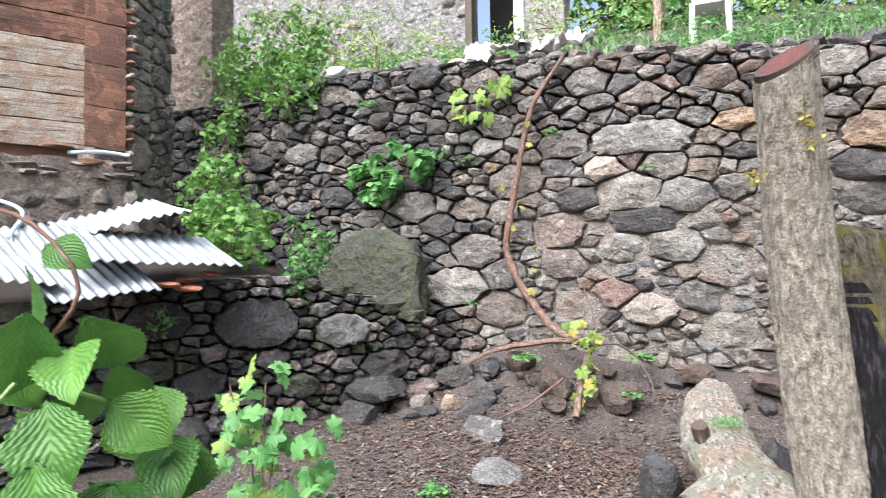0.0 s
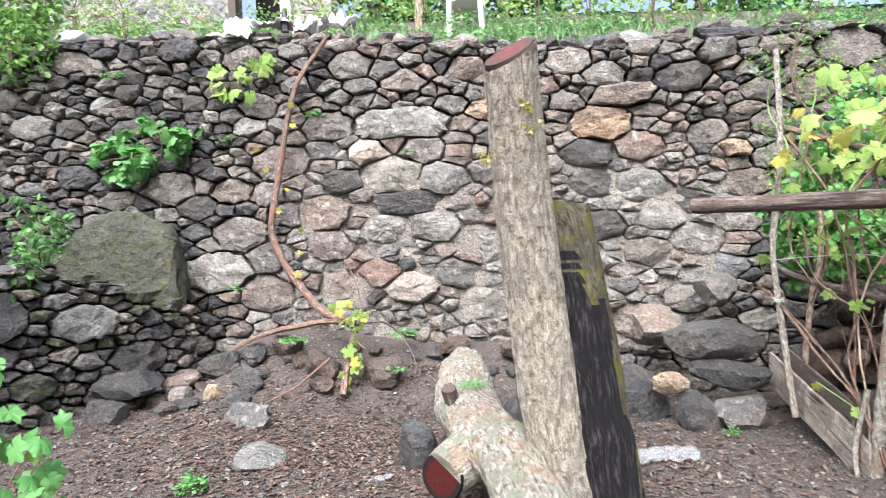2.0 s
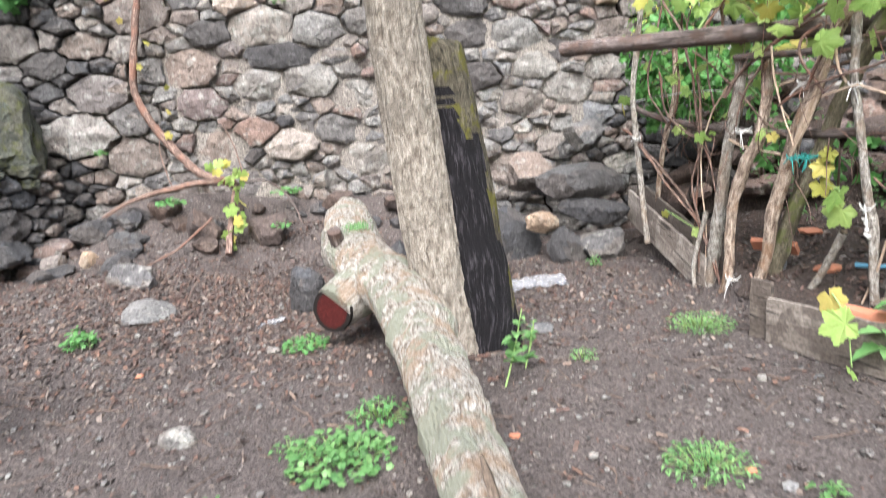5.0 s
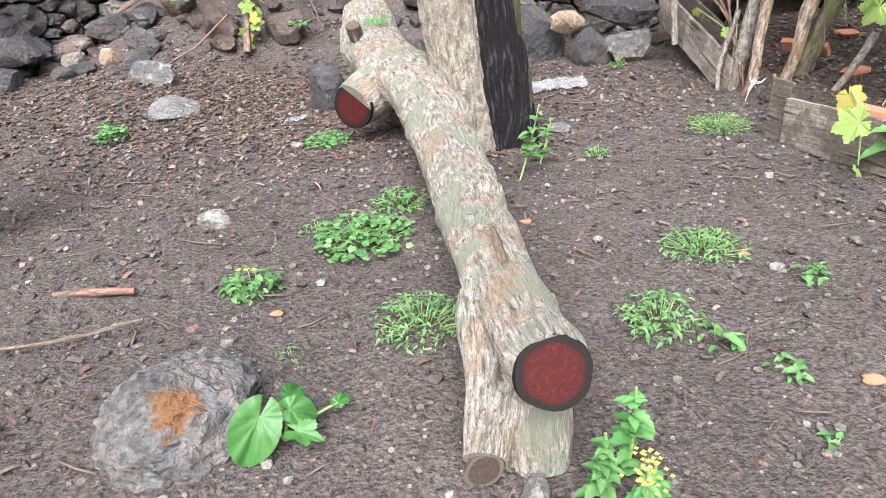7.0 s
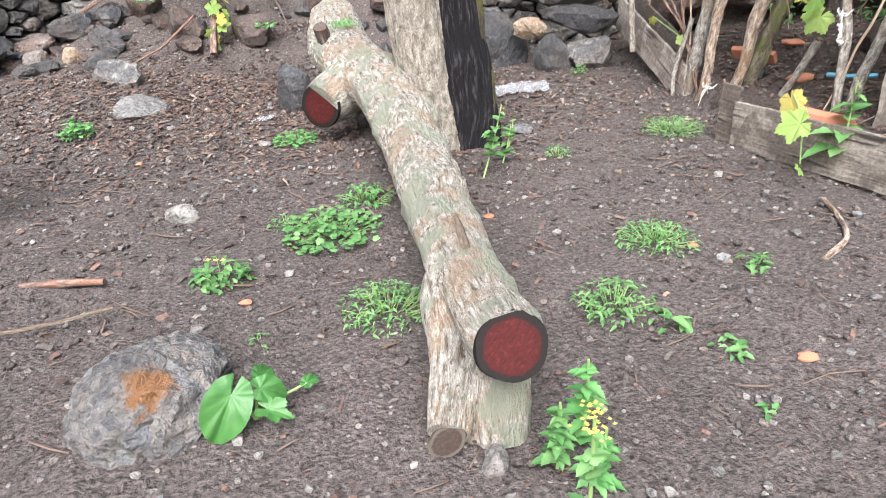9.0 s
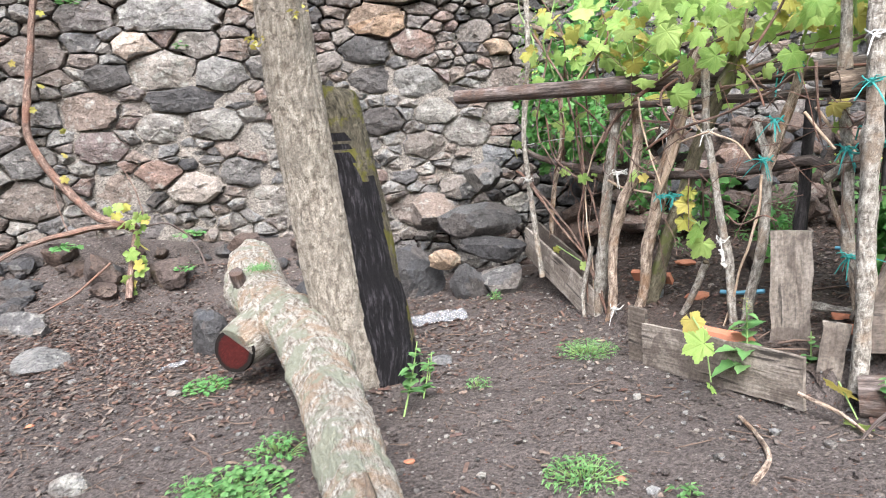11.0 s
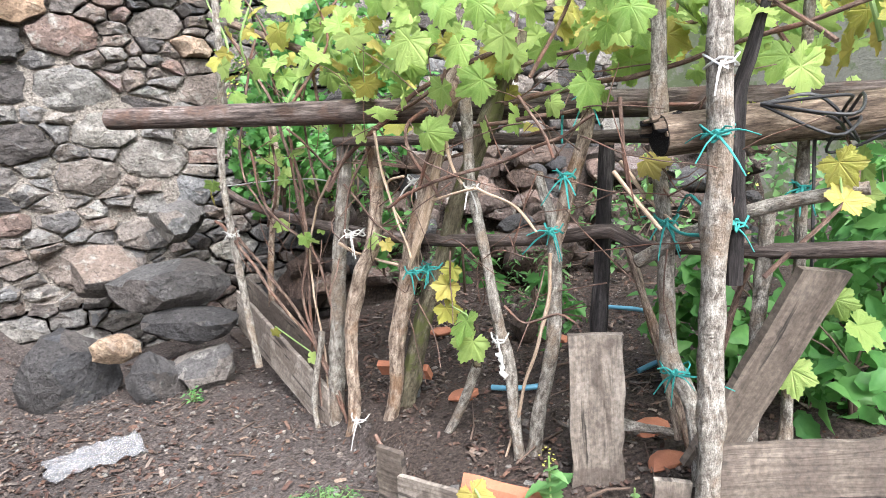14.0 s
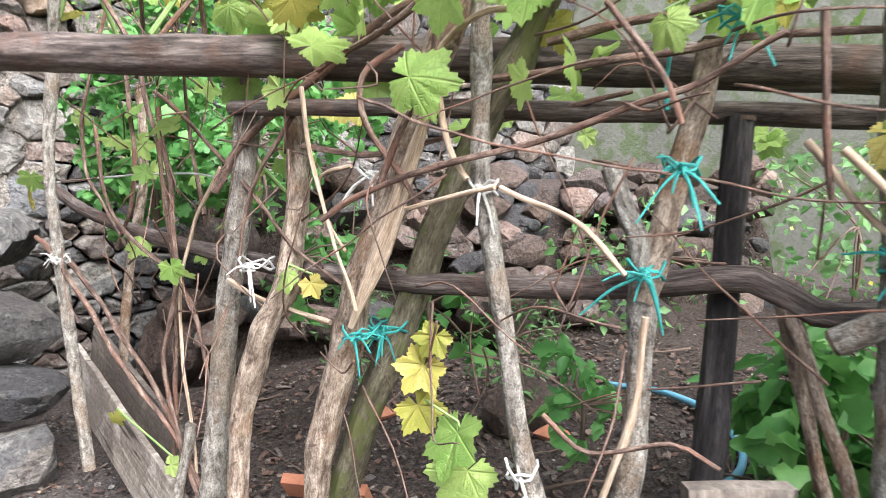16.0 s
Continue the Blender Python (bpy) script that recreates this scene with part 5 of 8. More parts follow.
def build_rails():
    def rail(lab, pts, radii, m, seed, ends=()):
        o = Vector(pts[0])
        t = thing("fence_rail", lab, "rail", tuple(o))
        tube("pole", [tuple(Vector(p) - o) for p in pts], radii, m, t, sides=18, step=0.05, rough=0.08, seed=seed, wobble=0.004)
        way = (Vector(pts[0]) - Vector(pts[1])).normalized()
        if not ends:
            disc("sawn_end", way * 0.002, way, radii[0] * 0.95, CUT_PALE, t, "grey sawn end", seed=seed, sides=20, thick=0.004)
        return t, o
    rail("long dark weathered round rail with a cracked sawn end", [(1.39, 4.68, 1.592), (2.0, 4.05, 1.555), (2.7, 3.25, 1.515), (3.45, 2.46, 1.468), (4.6, 1.25, 1.40)], (0.05, 0.054, 0.056, 0.056), POLE_DARK, 61)
    t, o = rail("thick tan debarked beam with a rotten black hollow end", [(2.512, 2.360, 1.371), (2.812, 2.200, 1.391), (3.2, 1.93, 1.416), (4.4, 1.4, 1.466)], (0.06, 0.062, 0.064, 0.064), POLE_TAN, 62, True)
    rnd = random.Random(5)
    way = Vector((-0.93, 0.35, -0.05)).normalized()
    sd = way.cross(Vector((0, 0, 1))).normalized()
    for k in range(14):
        a = 0.15 + k * 0.22
        q = (sd * math.cos(a) + Vector((0, 0, 1)) * math.sin(a)) * 0.05
        tube("splinter", [tuple(q - way * 0.05), tuple(q * 0.95 + way * rnd.uniform(0.012, 0.05))], (0.016, 0.004 + 0.006 * rnd.random()), POLE_TAN if k % 4 else CHAR, t, sides=7, step=0.02, rough=0.4, seed=k)
    disc("rotten_end", Vector((2.508, 2.362, 1.371)) - o, (-0.93, 0.35, -0.05), 0.058, CHAR, t, "rotten blackened end", seed=7, thick=0.004)
    rail("thin dark rail behind the vines", [(2.2, 3.9, 1.42), (2.4, 3.5, 1.404), (2.9, 2.78, 1.368), (3.6, 1.8, 1.32)], (0.02, 0.025, 0.024), POLE_DARK, 63)
    rail("crooked dark lower rail tying the poles together", [(1.95, 5.05, 1.22), (1.99, 5.01, 1.18), (2.06, 4.78, 1.1), (2.21, 4.28, 1.02), (2.39, 3.69, 0.98), (2.54, 3.21, 0.99), (2.63, 2.92, 1.02), (2.69, 2.72, 1.05), (2.72, 2.62, 1.0), (2.76, 2.47, 1.01), (2.83, 2.26, 1.01), (2.95, 1.9, 1.04)], (0.02, 0.027, 0.026, 0.024), POLE_DARK, 64)
    rail("pale branch laid across the poles", [(2.64, 2.56, 0.97), (2.68, 2.39, 1.07), (2.75, 2.18, 1.16), (2.82, 1.95, 1.21)], (0.024, 0.022, 0.018), POLE_GREY, 65)
    rail("slim brown branch behind the upper rail", [(2.1, 4.98, 2.11), (2.2, 4.64, 1.98), (2.33, 4.23, 1.83), (2.5, 3.8, 1.72)], (0.022, 0.02, 0.014), POLE_TAN, 66)


build_rails()


# ---- loose stones and litter on the ground ----
def build_rocks():
    rows = [
        # x, y, lift, size, stone, seed, label
        (1.1, 5.55, 0.17, (0.34, 0.3, 0.37), 'd', 71, "large grey angular boulder at the wall's foot"),
        (1.33, 5.28, 0.33, (0.15, 0.11, 0.11), 'o', 72, "pale orange angular rock lying on the boulder"),
        (1.54, 5.26, 0.09, (0.2, 0.19, 0.21), 'd', 73, "grey boulder at the wall's foot"),
        (1.81, 5.25, 0.10, (0.25, 0.2, 0.22), 'g', 74, "grey-brown boulder beside the planter board"),
        (1.743, 5.42, 0.385, (0.36, 0.26, 0.15), 'd', 75, "flat dark stone stacked on boulders"),
        (1.72, 5.52, 0.6, (0.4, 0.27, 0.18), 'd', 76, "blocky dark stone on top of the stack"),
        (1.4, 6.12, 0.62, (0.36, 0.25, 0.22), 'b', 77, "brown stone leaning on the wall"),
        (1.9, 6.05, 0.95, (0.4, 0.25, 0.2), 'g', 78, "grey stone leaning on the wall"),
        (-1.42, 4.22, 0.005, (0.28, 0.18, 0.075), 'g', 79, "pale flat stone lying on the soil"),
        (-1.78, 4.86, 0.05, (0.25, 0.18, 0.15), 'g', 80, "grey stone half sunk in the soil"),
        (-0.73, 2.56, 0.01, (0.1, 0.075, 0.06), 'p', 81, "small pale stone on the soil"),
        (0.43, 0.98, 0.01, (0.05, 0.04, 0.035), 'g', 83, "small grey stone by the log"),
        (-0.44, 4.4, 0.12, (0.17, 0.15, 0.27), 'd', 84, "dark upright stone beside the log"),
        (0.14, 4.8, 0.1, (0.2, 0.2, 0.26), 'd', 85, "blue-grey stone behind the log"),
        (-2.98, 5.28, 0.2, (0.34, 0.26, 0.17), 'd', 86, "dark angular stone fallen from the side wall"),
        (-2.62, 5.5, 0.04, (0.12, 0.08, 0.12), 'w', 87, "white angular stone at the wall's foot"),
        (-2.35, 5.5, 0.04, (0.1, 0.08, 0.1), 'o', 88, "pale orange stone at the wall's foot"),
        (-2.92, 4.95, 0.05, (0.22, 0.17, 0.13), 'd', 89, "dark stone at the side wall's foot"),
        (-2.45, 5.85, 0.1, (0.24, 0.2, 0.14), 'd', 90, "dark stone in the rubble at the wall's foot"),
        (-2.75, 5.75, 0.3, (0.2, 0.18, 0.12), 'r', 91, "reddish stone in the rubble at the wall's foot"),
        (-2.15, 5.7, 0.02, (0.15, 0.13, 0.1), 'd', 92, "dark stone in the rubble at the wall's foot"),
        (-1.5, 5.78, 0.1, (0.2, 0.17, 0.18), 'b', 93, "earthy brown stone in the soil bank"),
        (-0.93, 5.8, 0.1, (0.21, 0.17, 0.2), 'b', 94, "earthy brown stone in the soil bank"),
        (-1.85, 5.95, 0.1, (0.16, 0.14, 0.11), 'b', 95, "brown stone sunk in the soil bank"),
        (-0.35, 6.1, 0.12, (0.22, 0.15, 0.12), 'b', 96, "flat brown stone in the soil bank"),
        (0.2, 6.05, 0.1, (0.2, 0.15, 0.1), 'b', 97, "flat brown stone in the soil bank"),
        (-3.7, 3.72, 0.12, (0.42, 0.25, 0.2), 'd', 98, "mossy dark stone at the side wall's foot"),
        (3.3, 3.85, 0.1, (0.17, 0.15, 0.15), 'r', 110, "reddish brown boulder in the vine bed"),
        (3.95, 4.6, 0.22, (0.36, 0.3, 0.3), 'd', 99, "dark round boulder in the vine bed"),
        (3.6, 5.5, 0.3, (0.4, 0.3, 0.32), 'b', 100, "brown boulder behind the vines"),
        (2.65, 5.75, 0.35, (0.3, 0.25, 0.3), 'g', 101, "grey boulder behind the vines"),
        (0.95, 3.55, 0.01, (0.1, 0.07, 0.035), 'g', 102, "flat grey stone on the soil"),
        (-1.75, 5.05, 0.04, (0.1, 0.09, 0.07), 'g', 103, "grey stone on the soil"),
        (-0.53, 3.55, 0.01, (0.05, 0.04, 0.03), 'p', 104, "small pale stone on the soil"),
    ]
    for x, y, dz, size, k, seed, lab in rows:
        mat_ = EARTHY_STONE if 'soil bank' in lab or 'vine bed' in lab or 'behind the vines' in lab else STONE[k]
        rock("field_stone", (x, y, gz(x, y) + dz if dz < 0.3 else dz), size, mat_, seed, lab, "stone", turn=seed * 0.7, group="loose stones")
    rock("field_stone", (-0.44, 1.27, -0.02), (0.225, 0.2, 0.185), ORANGE_LICHEN_STONE, 82, "big rounded grey stone with an orange lichen patch", "stone", turn=0.6, detail=5, rough=0.10, cuts=5)
    rnd = random.Random(91)
    for i in range(46):
        k = rnd.random()
        x, y = (rnd.uniform(-3.2, -2.0), rnd.uniform(5.1, 6.1)) if k < 0.6 else (rnd.uniform(-2.0, 0.8), rnd.uniform(5.5, 6.2))
        a = rnd.uniform(0.04, 0.13)
        rock("rubble_stone", (x, y, gz(x, y) + a * 0.3), (a * 1.2, a, a * 0.75), rnd.choice((EARTHY_STONE, STONE['d'])), 1200 + i, "angular stone among the rubble at the wall's foot", "stone", turn=rnd.uniform(0, 6), group="rubble at the wall's foot", detail=2)
    # rubble of tile
    for i, (x, y, s) in enumerate(((1.31, 1.97, .03), (1.36, 1.28, .035), (-0.3, 1.78, .03), (-1.15, 3.3, .03), (0.6, 2.35, .03), (0.35, 2.9, .025))):
        rock("tile_shard", (x, y, gz(x, y) + 0.006), (s, s * 0.7, 0.012), BRICK, 300 + i, "small broken piece of orange roof tile", "shard", group="tile shards", detail=2)


build_rocks()


def build_litter():
    rnd = random.Random(31)
    peb = {'g': Geo(), 'p': Geo(), 'b': Geo()}
    base = [rock_geo((1, 1, 0.65), 900 + i, cuts=6, detail=1) for i in range(10)]
    for i in range(12500):
        x, y = rnd.uniform(-3.6, 4.2), rnd.uniform(-0.2, 6.3)
        if y < 2.2 and rnd.random() < 0.25:
            continue
        s = 0.0035 + 0.014 * rnd.random() ** 2.6 + (0.014 if rnd.random() < 0.03 else 0)
        v, f = base[rnd.randrange(10)]
        a = rnd.uniform(0, 6.3)
        ca, sa = math.cos(a) * s, math.sin(a) * s
        z = gz(x, y) + 0.02 * noise.noise(Vector((x, y, 0)) * 3.1) + s * 0.35
        peb[rnd.choice('ggbbppp')].add([(x + p[0] * ca - p[1] * sa, y + p[0] * sa + p[1] * ca, z + p[2] * s) for p in v], f)
    for k, g in peb.items():
        tagged(g.make("gravel", STONE[k], sharp=40), "scattered small gravel and clods on the soil", "gravel", kind="stuff")
    clods = Geo()
    for i in range(7000):
        x, y = rnd.uniform(-3.4, 4.2), rnd.uniform(-0.1, 6.3)
        s = 0.006 + 0.02 * rnd.random() ** 2.5
        v, f = base[rnd.randrange(10)]
        a = rnd.uniform(0, 6.3)
        ca, sa = math.cos(a) * s, math.sin(a) * s
        z = gz(x, y) + 0.02 * noise.noise(Vector((x, y, 0)) * 3.1) + s * 0.2
        clods.add([(x + p[0] * ca - p[1] * sa, y + p[0] * sa + p[1] * ca, z + p[2] * s) for p in v], f)
    tagged(clods.make("soil_clods", SOIL, sharp=50), "crumbled clods of damp soil", "soil", kind="stuff")
    # bark chips and dry leaves
    for name, m, n, lab in (("bark_chips", CHIP, 13500, "reddish brown bark chips strewn over the soil"), ("dry_leaves", SCRAP, 5200, "dry greyish leaf scraps strewn over the soil")):
        g = Geo()
        for i in range(n):
            if rnd.random() < 0.9:
                x, y = rnd.gauss(-0.6, 1.35), min(6.0, rnd.gauss(4.55, 0.8))
            else:
                x, y = rnd.uniform(-2.5, 3.6), rnd.uniform(0.2, 5.5)
            deep = 0.0
            if i % 5 == 0:
                x, y, deep = rnd.uniform(2.3, 4.4), rnd.uniform(2.4, 5.2), 0.014
            if not -3.4 < x < 4.5:
                continue
            l, w = 0.006 + 0.024 * rnd.random() ** 2, rnd.uniform(0.003, 0.011)
            z = gz(x, y) + 0.02 * noise.noise(Vector((x, y, 0)) * 3.1) + rnd.uniform(0.004, 0.014) + deep
            m3 = turn_to((rnd.gauss(0, 1), rnd.gauss(0, 1), rnd.gauss(0, 0.25)), 0, (rnd.gauss(0, .3), rnd.gauss(0, .3), 1))
            v = [(-w, -l, 0), (w, -l * .8, 0), (w * .8, l, 0.002), (-w, l * .9, 0.002), (-w, 0, 0.004), (w, 0, 0.004),
                 (-w, -l, -.003), (w, -l * .8, -.003), (w * .8, l, -.001), (-w, l * .9, -.001)]
            f = [(0, 1, 5, 4), (4, 5, 2, 3), (0, 6, 7, 1), (3, 2, 8, 9)]
            g.add([tuple(m3 @ Vector(q) + Vector((x, y, z))) for q in v], f)
        tagged(g.make(name, m, smooth=False), lab, "litter", kind="stuff")
    g = Geo()
    for i in range(330):
        x, y = (rnd.uniform(-2.8, 2.2), rnd.uniform(2.0, 5.9)) if rnd.random() < .65 else (rnd.uniform(-2.2, 3.8), rnd.uniform(0.3, 4.5))
        l, a = rnd.uniform(0.02, 0.1), rnd.uniform(0, 6.3)
        z = gz(x, y) + 0.02 * noise.noise(Vector((x, y, 0)) * 3.1) + 0.006
        pts = [(x + math.cos(a) * l * t + rnd.gauss(0, .006), y + math.sin(a) * l * t + rnd.gauss(0, .006), z + rnd.uniform(0, .008)) for t in (-1, 0, 1)]
        r = rnd.uniform(0.0015, 0.0042)
        g.add(*tube_geo(pts, (r, r * 0.7), sides=5, step=0.1))
    for i in range(55):
        x, y = rnd.uniform(2.3, 4.3), rnd.uniform(2.4, 5.0)
        l, a = rnd.uniform(0.04, 0.2), rnd.uniform(0, 6.3)
        z = gz(x, y) + 0.03
        pts = [(x + math.cos(a) * l * t + rnd.gauss(0, .01), y + math.sin(a) * l * t + rnd.gauss(0, .01), z + rnd.uniform(0, .03)) for t in (-1, 0, 1)]
        r = rnd.uniform(0.002, 0.007)
        g.add(*tube_geo(pts, (r, r * 0.7), sides=5, step=0.1))
    for i in range(260):
        x, y = rnd.uniform(-1.8, 2.4), rnd.uniform(0.5, 3.6)
        l, a = rnd.uniform(0.008, 0.045), rnd.uniform(0, 6.3)
        z = gz(x, y) + 0.02 * noise.noise(Vector((x, y, 0)) * 3.1) + 0.008
        r = rnd.uniform(0.0015, 0.0035)
        g.add(*tube_geo([(x + math.cos(a) * l * t, y + math.sin(a) * l * t, z + rnd.uniform(0, .006)) for t in (-1, 0, 1)], (r, r * 0.6), sides=5, step=0.1))
    tagged(g.make("twigs", TWIG), "thin dead twigs scattered on the soil", "twigs", kind="stuff")


build_litter()


def build_rubble():
    """the earthy rubble bank behind the vine bed"""
    rnd = random.Random(77)
    t = thing("rubble_bank", "collapsed bank of reddish brown stones and earth", "rubble", (3.6, 5.0, 0.4))
    o = Vector((3.6, 5.0, 0.4))
    a, b = Vector((2.6, 5.6, 0)), Vector((5.4, 3.7, 0))
    n = Vector((0.6, 0.8, 0))
    for i in range(120):
        k, h = rnd.random(), rnd.random()
        s = rnd.uniform(0.07, 0.19)
        v, f = rock_geo((s * 1.25, s, s * 0.72), 1500 + i, detail=2)
        ob = make("stone", v, f, rnd.choice((EARTHY_STONE, EARTHY_STONE, STONE['d'], STONE['r'])), t, at=tuple(a.lerp(b, k) + n * (0.5 * h + rnd.uniform(-.05, .05)) + Vector((0, 0, 0.42 + 0.85 * h)) - o), sharp=35)
        ob.rotation_euler = (rnd.uniform(-.3, .3), rnd.uniform(-.3, .3), rnd.uniform(0, 3))
    v, f = [], []
    for j in range(15):
        for i in range(41):
            k, h = i / 40, j / 14
            q = a.lerp(b, k) + n * (0.06 + 0.52 * h + (1.2 if j == 14 else 0)) + Vector((0, 0, 0.25 + 1.0 * h))
            v.append(tuple(q + n * 0.06 * noise.noise(q * 5) - o))
    for j in range(14):
        for i in range(40):
            q = j * 41 + i
            f.append((q, q + 1, q + 42, q + 41))
    make("earth", v, f, SOIL_DARK, t, "dark crumbling earth between the stones")


build_rubble()


def stick(lab, pts, radii, m, seed, name="stick", category="stick"):
    o = Vector(pts[0])
    woody = name in ("vine_cane", "branch", "root")
    ob = tube(name, [tuple(Vector(p) - o) for p in pts], radii, m, sides=9, step=0.025, rough=0.2, seed=seed, wobble=0.011 if woody else 0.004, knots=0.4 if woody else 0.0)
    ob.location = o
    return tagged(ob, lab, category)


stick("long dry tan stick lying on the soil", [(-1.5, 1.62, 0.02), (-1.0, 1.66, 0.02), (-0.72, 1.75, 0.03)], (0.007, 0.006), POLE_TAN, 201)
stick("split reddish piece of wood on the soil", [(-1.13, 1.98, 0.015), (-0.95, 1.97, 0.02), (-0.83, 1.96, 0.02)], (0.008, 0.016, 0.012), CANE, 202)
stick("curved brown root on the soil", [(2.0, 2.28, 0.02), (1.95, 2.1, 0.02), (1.87, 1.92, 0.02), (1.72, 1.8, 0.0)], (0.008, 0.01, 0.012), POLE_BROWN, 203)
stick("dead brown root at the bed's edge", [(2.25, 2.25, 0.1), (2.32, 2.12, 0.06), (2.36, 1.98, 0.0)], (0.009, 0.007), POLE_BROWN, 204)
stick("curved grey root arching from the fence foot", [(2.85, 1.95, 0.25), (2.62, 1.92, 0.22), (2.4, 1.95, 0.1), (2.3, 1.98, -0.02)], (0.009, 0.01, 0.006), POLE_DARK, 205, "root", "root")
stick("twisted grey root at the fence foot", [(3.0, 1.75, 0.2), (2.8, 1.85, 0.12), (2.62, 1.82, 0.0)], (0.012, 0.008), POLE_DARK, 206, "root", "root")
for i in range(7):
    q = (2.78 + 0.03 * i, 1.93 - 0.035 * i, 0.3)
    stick("tangled thin root hanging at the fence foot", [q, (q[0] - 0.05 + 0.03 * (i % 3), q[1] - 0.06, 0.2), (q[0] - 0.02 - 0.06 * (i % 2), q[1] - 0.1, 0.08), (q[0] - 0.1 + 0.05 * (i % 3), q[1] - 0.12, -0.03)], (0.008, 0.004), POLE_DARK, 210 + i, "root", "root")


def sheet(name, at, sx, sy, material, seed, lab, category, lift=0.03, turn=0.0, freq=9.0):
    """a crumpled scrap of foil or cloth"""
    n = 14
    v, f = [], []
    for j in range(n + 1):
        for i in range(n + 1):
            x, y = (i / n - .5) * sx, (j / n - .5) * sy
            k = 1 + 0.35 * noise.noise(Vector((math.atan2(y, x) * 1.2, seed, 0)))
            q = Vector((x * k, y * k, seed))
            v.append((x * k, y * k, lift * (noise.noise(q * freq) * .6 + abs(noise.noise(q * freq * 2.3))) + 0.004))
    for j in range(n):
        for i in range(n):
            a = j * (n + 1) + i
            f.append((a, a + 1, a + n + 2, a + n + 1))
    ob = make(name, v, f, material, at=at, sharp=30)
    ob.rotation_euler[2] = turn
    s = ob.modifiers.new("thickness", 'SOLIDIFY')
    s.thickness = 0.003
    return tagged(ob, lab, category)


sheet("plastic_sheet", (1.12, 4.5, gz(1.12, 4.5) + 0.02), 0.4, 0.26, PLASTIC, 3, "crumpled clear plastic sheet lying on the soil", "plastic sheet", 0.05, 0.15, 8.0)
sheet("foil_scrap", (-0.63, 4.05, gz(-.63, 4.05) + 0.01), 0.2, 0.08, PLASTIC, 5, "small crumpled grey foil scrap on the soil", "scrap", 0.03, 0.5)


# ---- plants ----
def weed(at, r, n, leaf, material, lab, seed, height=0.08, proto=None, lobes=True, flowers=0, category="weed"):
    """a low rosette: stems that fan out from the root, leaves along them"""
    rnd = random.Random(seed)
    x, y = at[0], at[1]
    z = at[2] if len(at) > 2 else gz(x, y)
    t = thing("weed", lab, category, (x, y, z))
    g, st = Geo(), Geo()
    pv, pf = proto or oval_leaf_geo(1, 0.55, 0.2, 0.25, n=4, tooth=0.15)
    for i in range(n):
        a = rnd.uniform(0, 6.283)
        d = r * rnd.random() ** 0.6
        h = height * rnd.uniform(0.15, 1.0) * (1.2 - 0.7 * d / max(r, .01))
        tip = Vector((math.cos(a) * d, math.sin(a) * d, h))
        if i % 6 == 0:
            st.add(*tube_geo([(tip.x * .5, tip.y * .5, 0), (tip.x * .8, tip.y * .8, h * .7), tuple(tip)], (0.002, 0.0012), sides=5, step=0.06))
        way = Vector((rnd.gauss(0, 1) + math.cos(a) * .6, rnd.gauss(0, 1) + math.sin(a) * .6, rnd.uniform(-0.25, 0.5)))
        g.add(placed(pv, turn_to(way, 0, (rnd.gauss(0, .35), rnd.gauss(0, .35), 1)), tip, leaf * rnd.uniform(0.45, 1.1)), pf)
    lv = g.make("leaves", material, t)
    lv["kind"] = "stuff"
    st.make("stem_tuft", STEM, t)["kind"] = "stuff"
    if flowers:
        fl = Geo()
        for i in range(flowers):
            p = Vector((rnd.gauss(0, r * .3), rnd.gauss(0, r * .3), height * rnd.uniform(0.9, 1.3)))
            for k in range(4):
                a = k * 1.571 + rnd.random()
                v, f = small_leaf_geo(0.8)
                fl.add(placed(v, turn_to((math.cos(a), math.sin(a), .4)), p, 0.014), f)
        fl.make("blossom", PETAL, t, "small yellow flowers")["kind"] = "stuff"
    return t


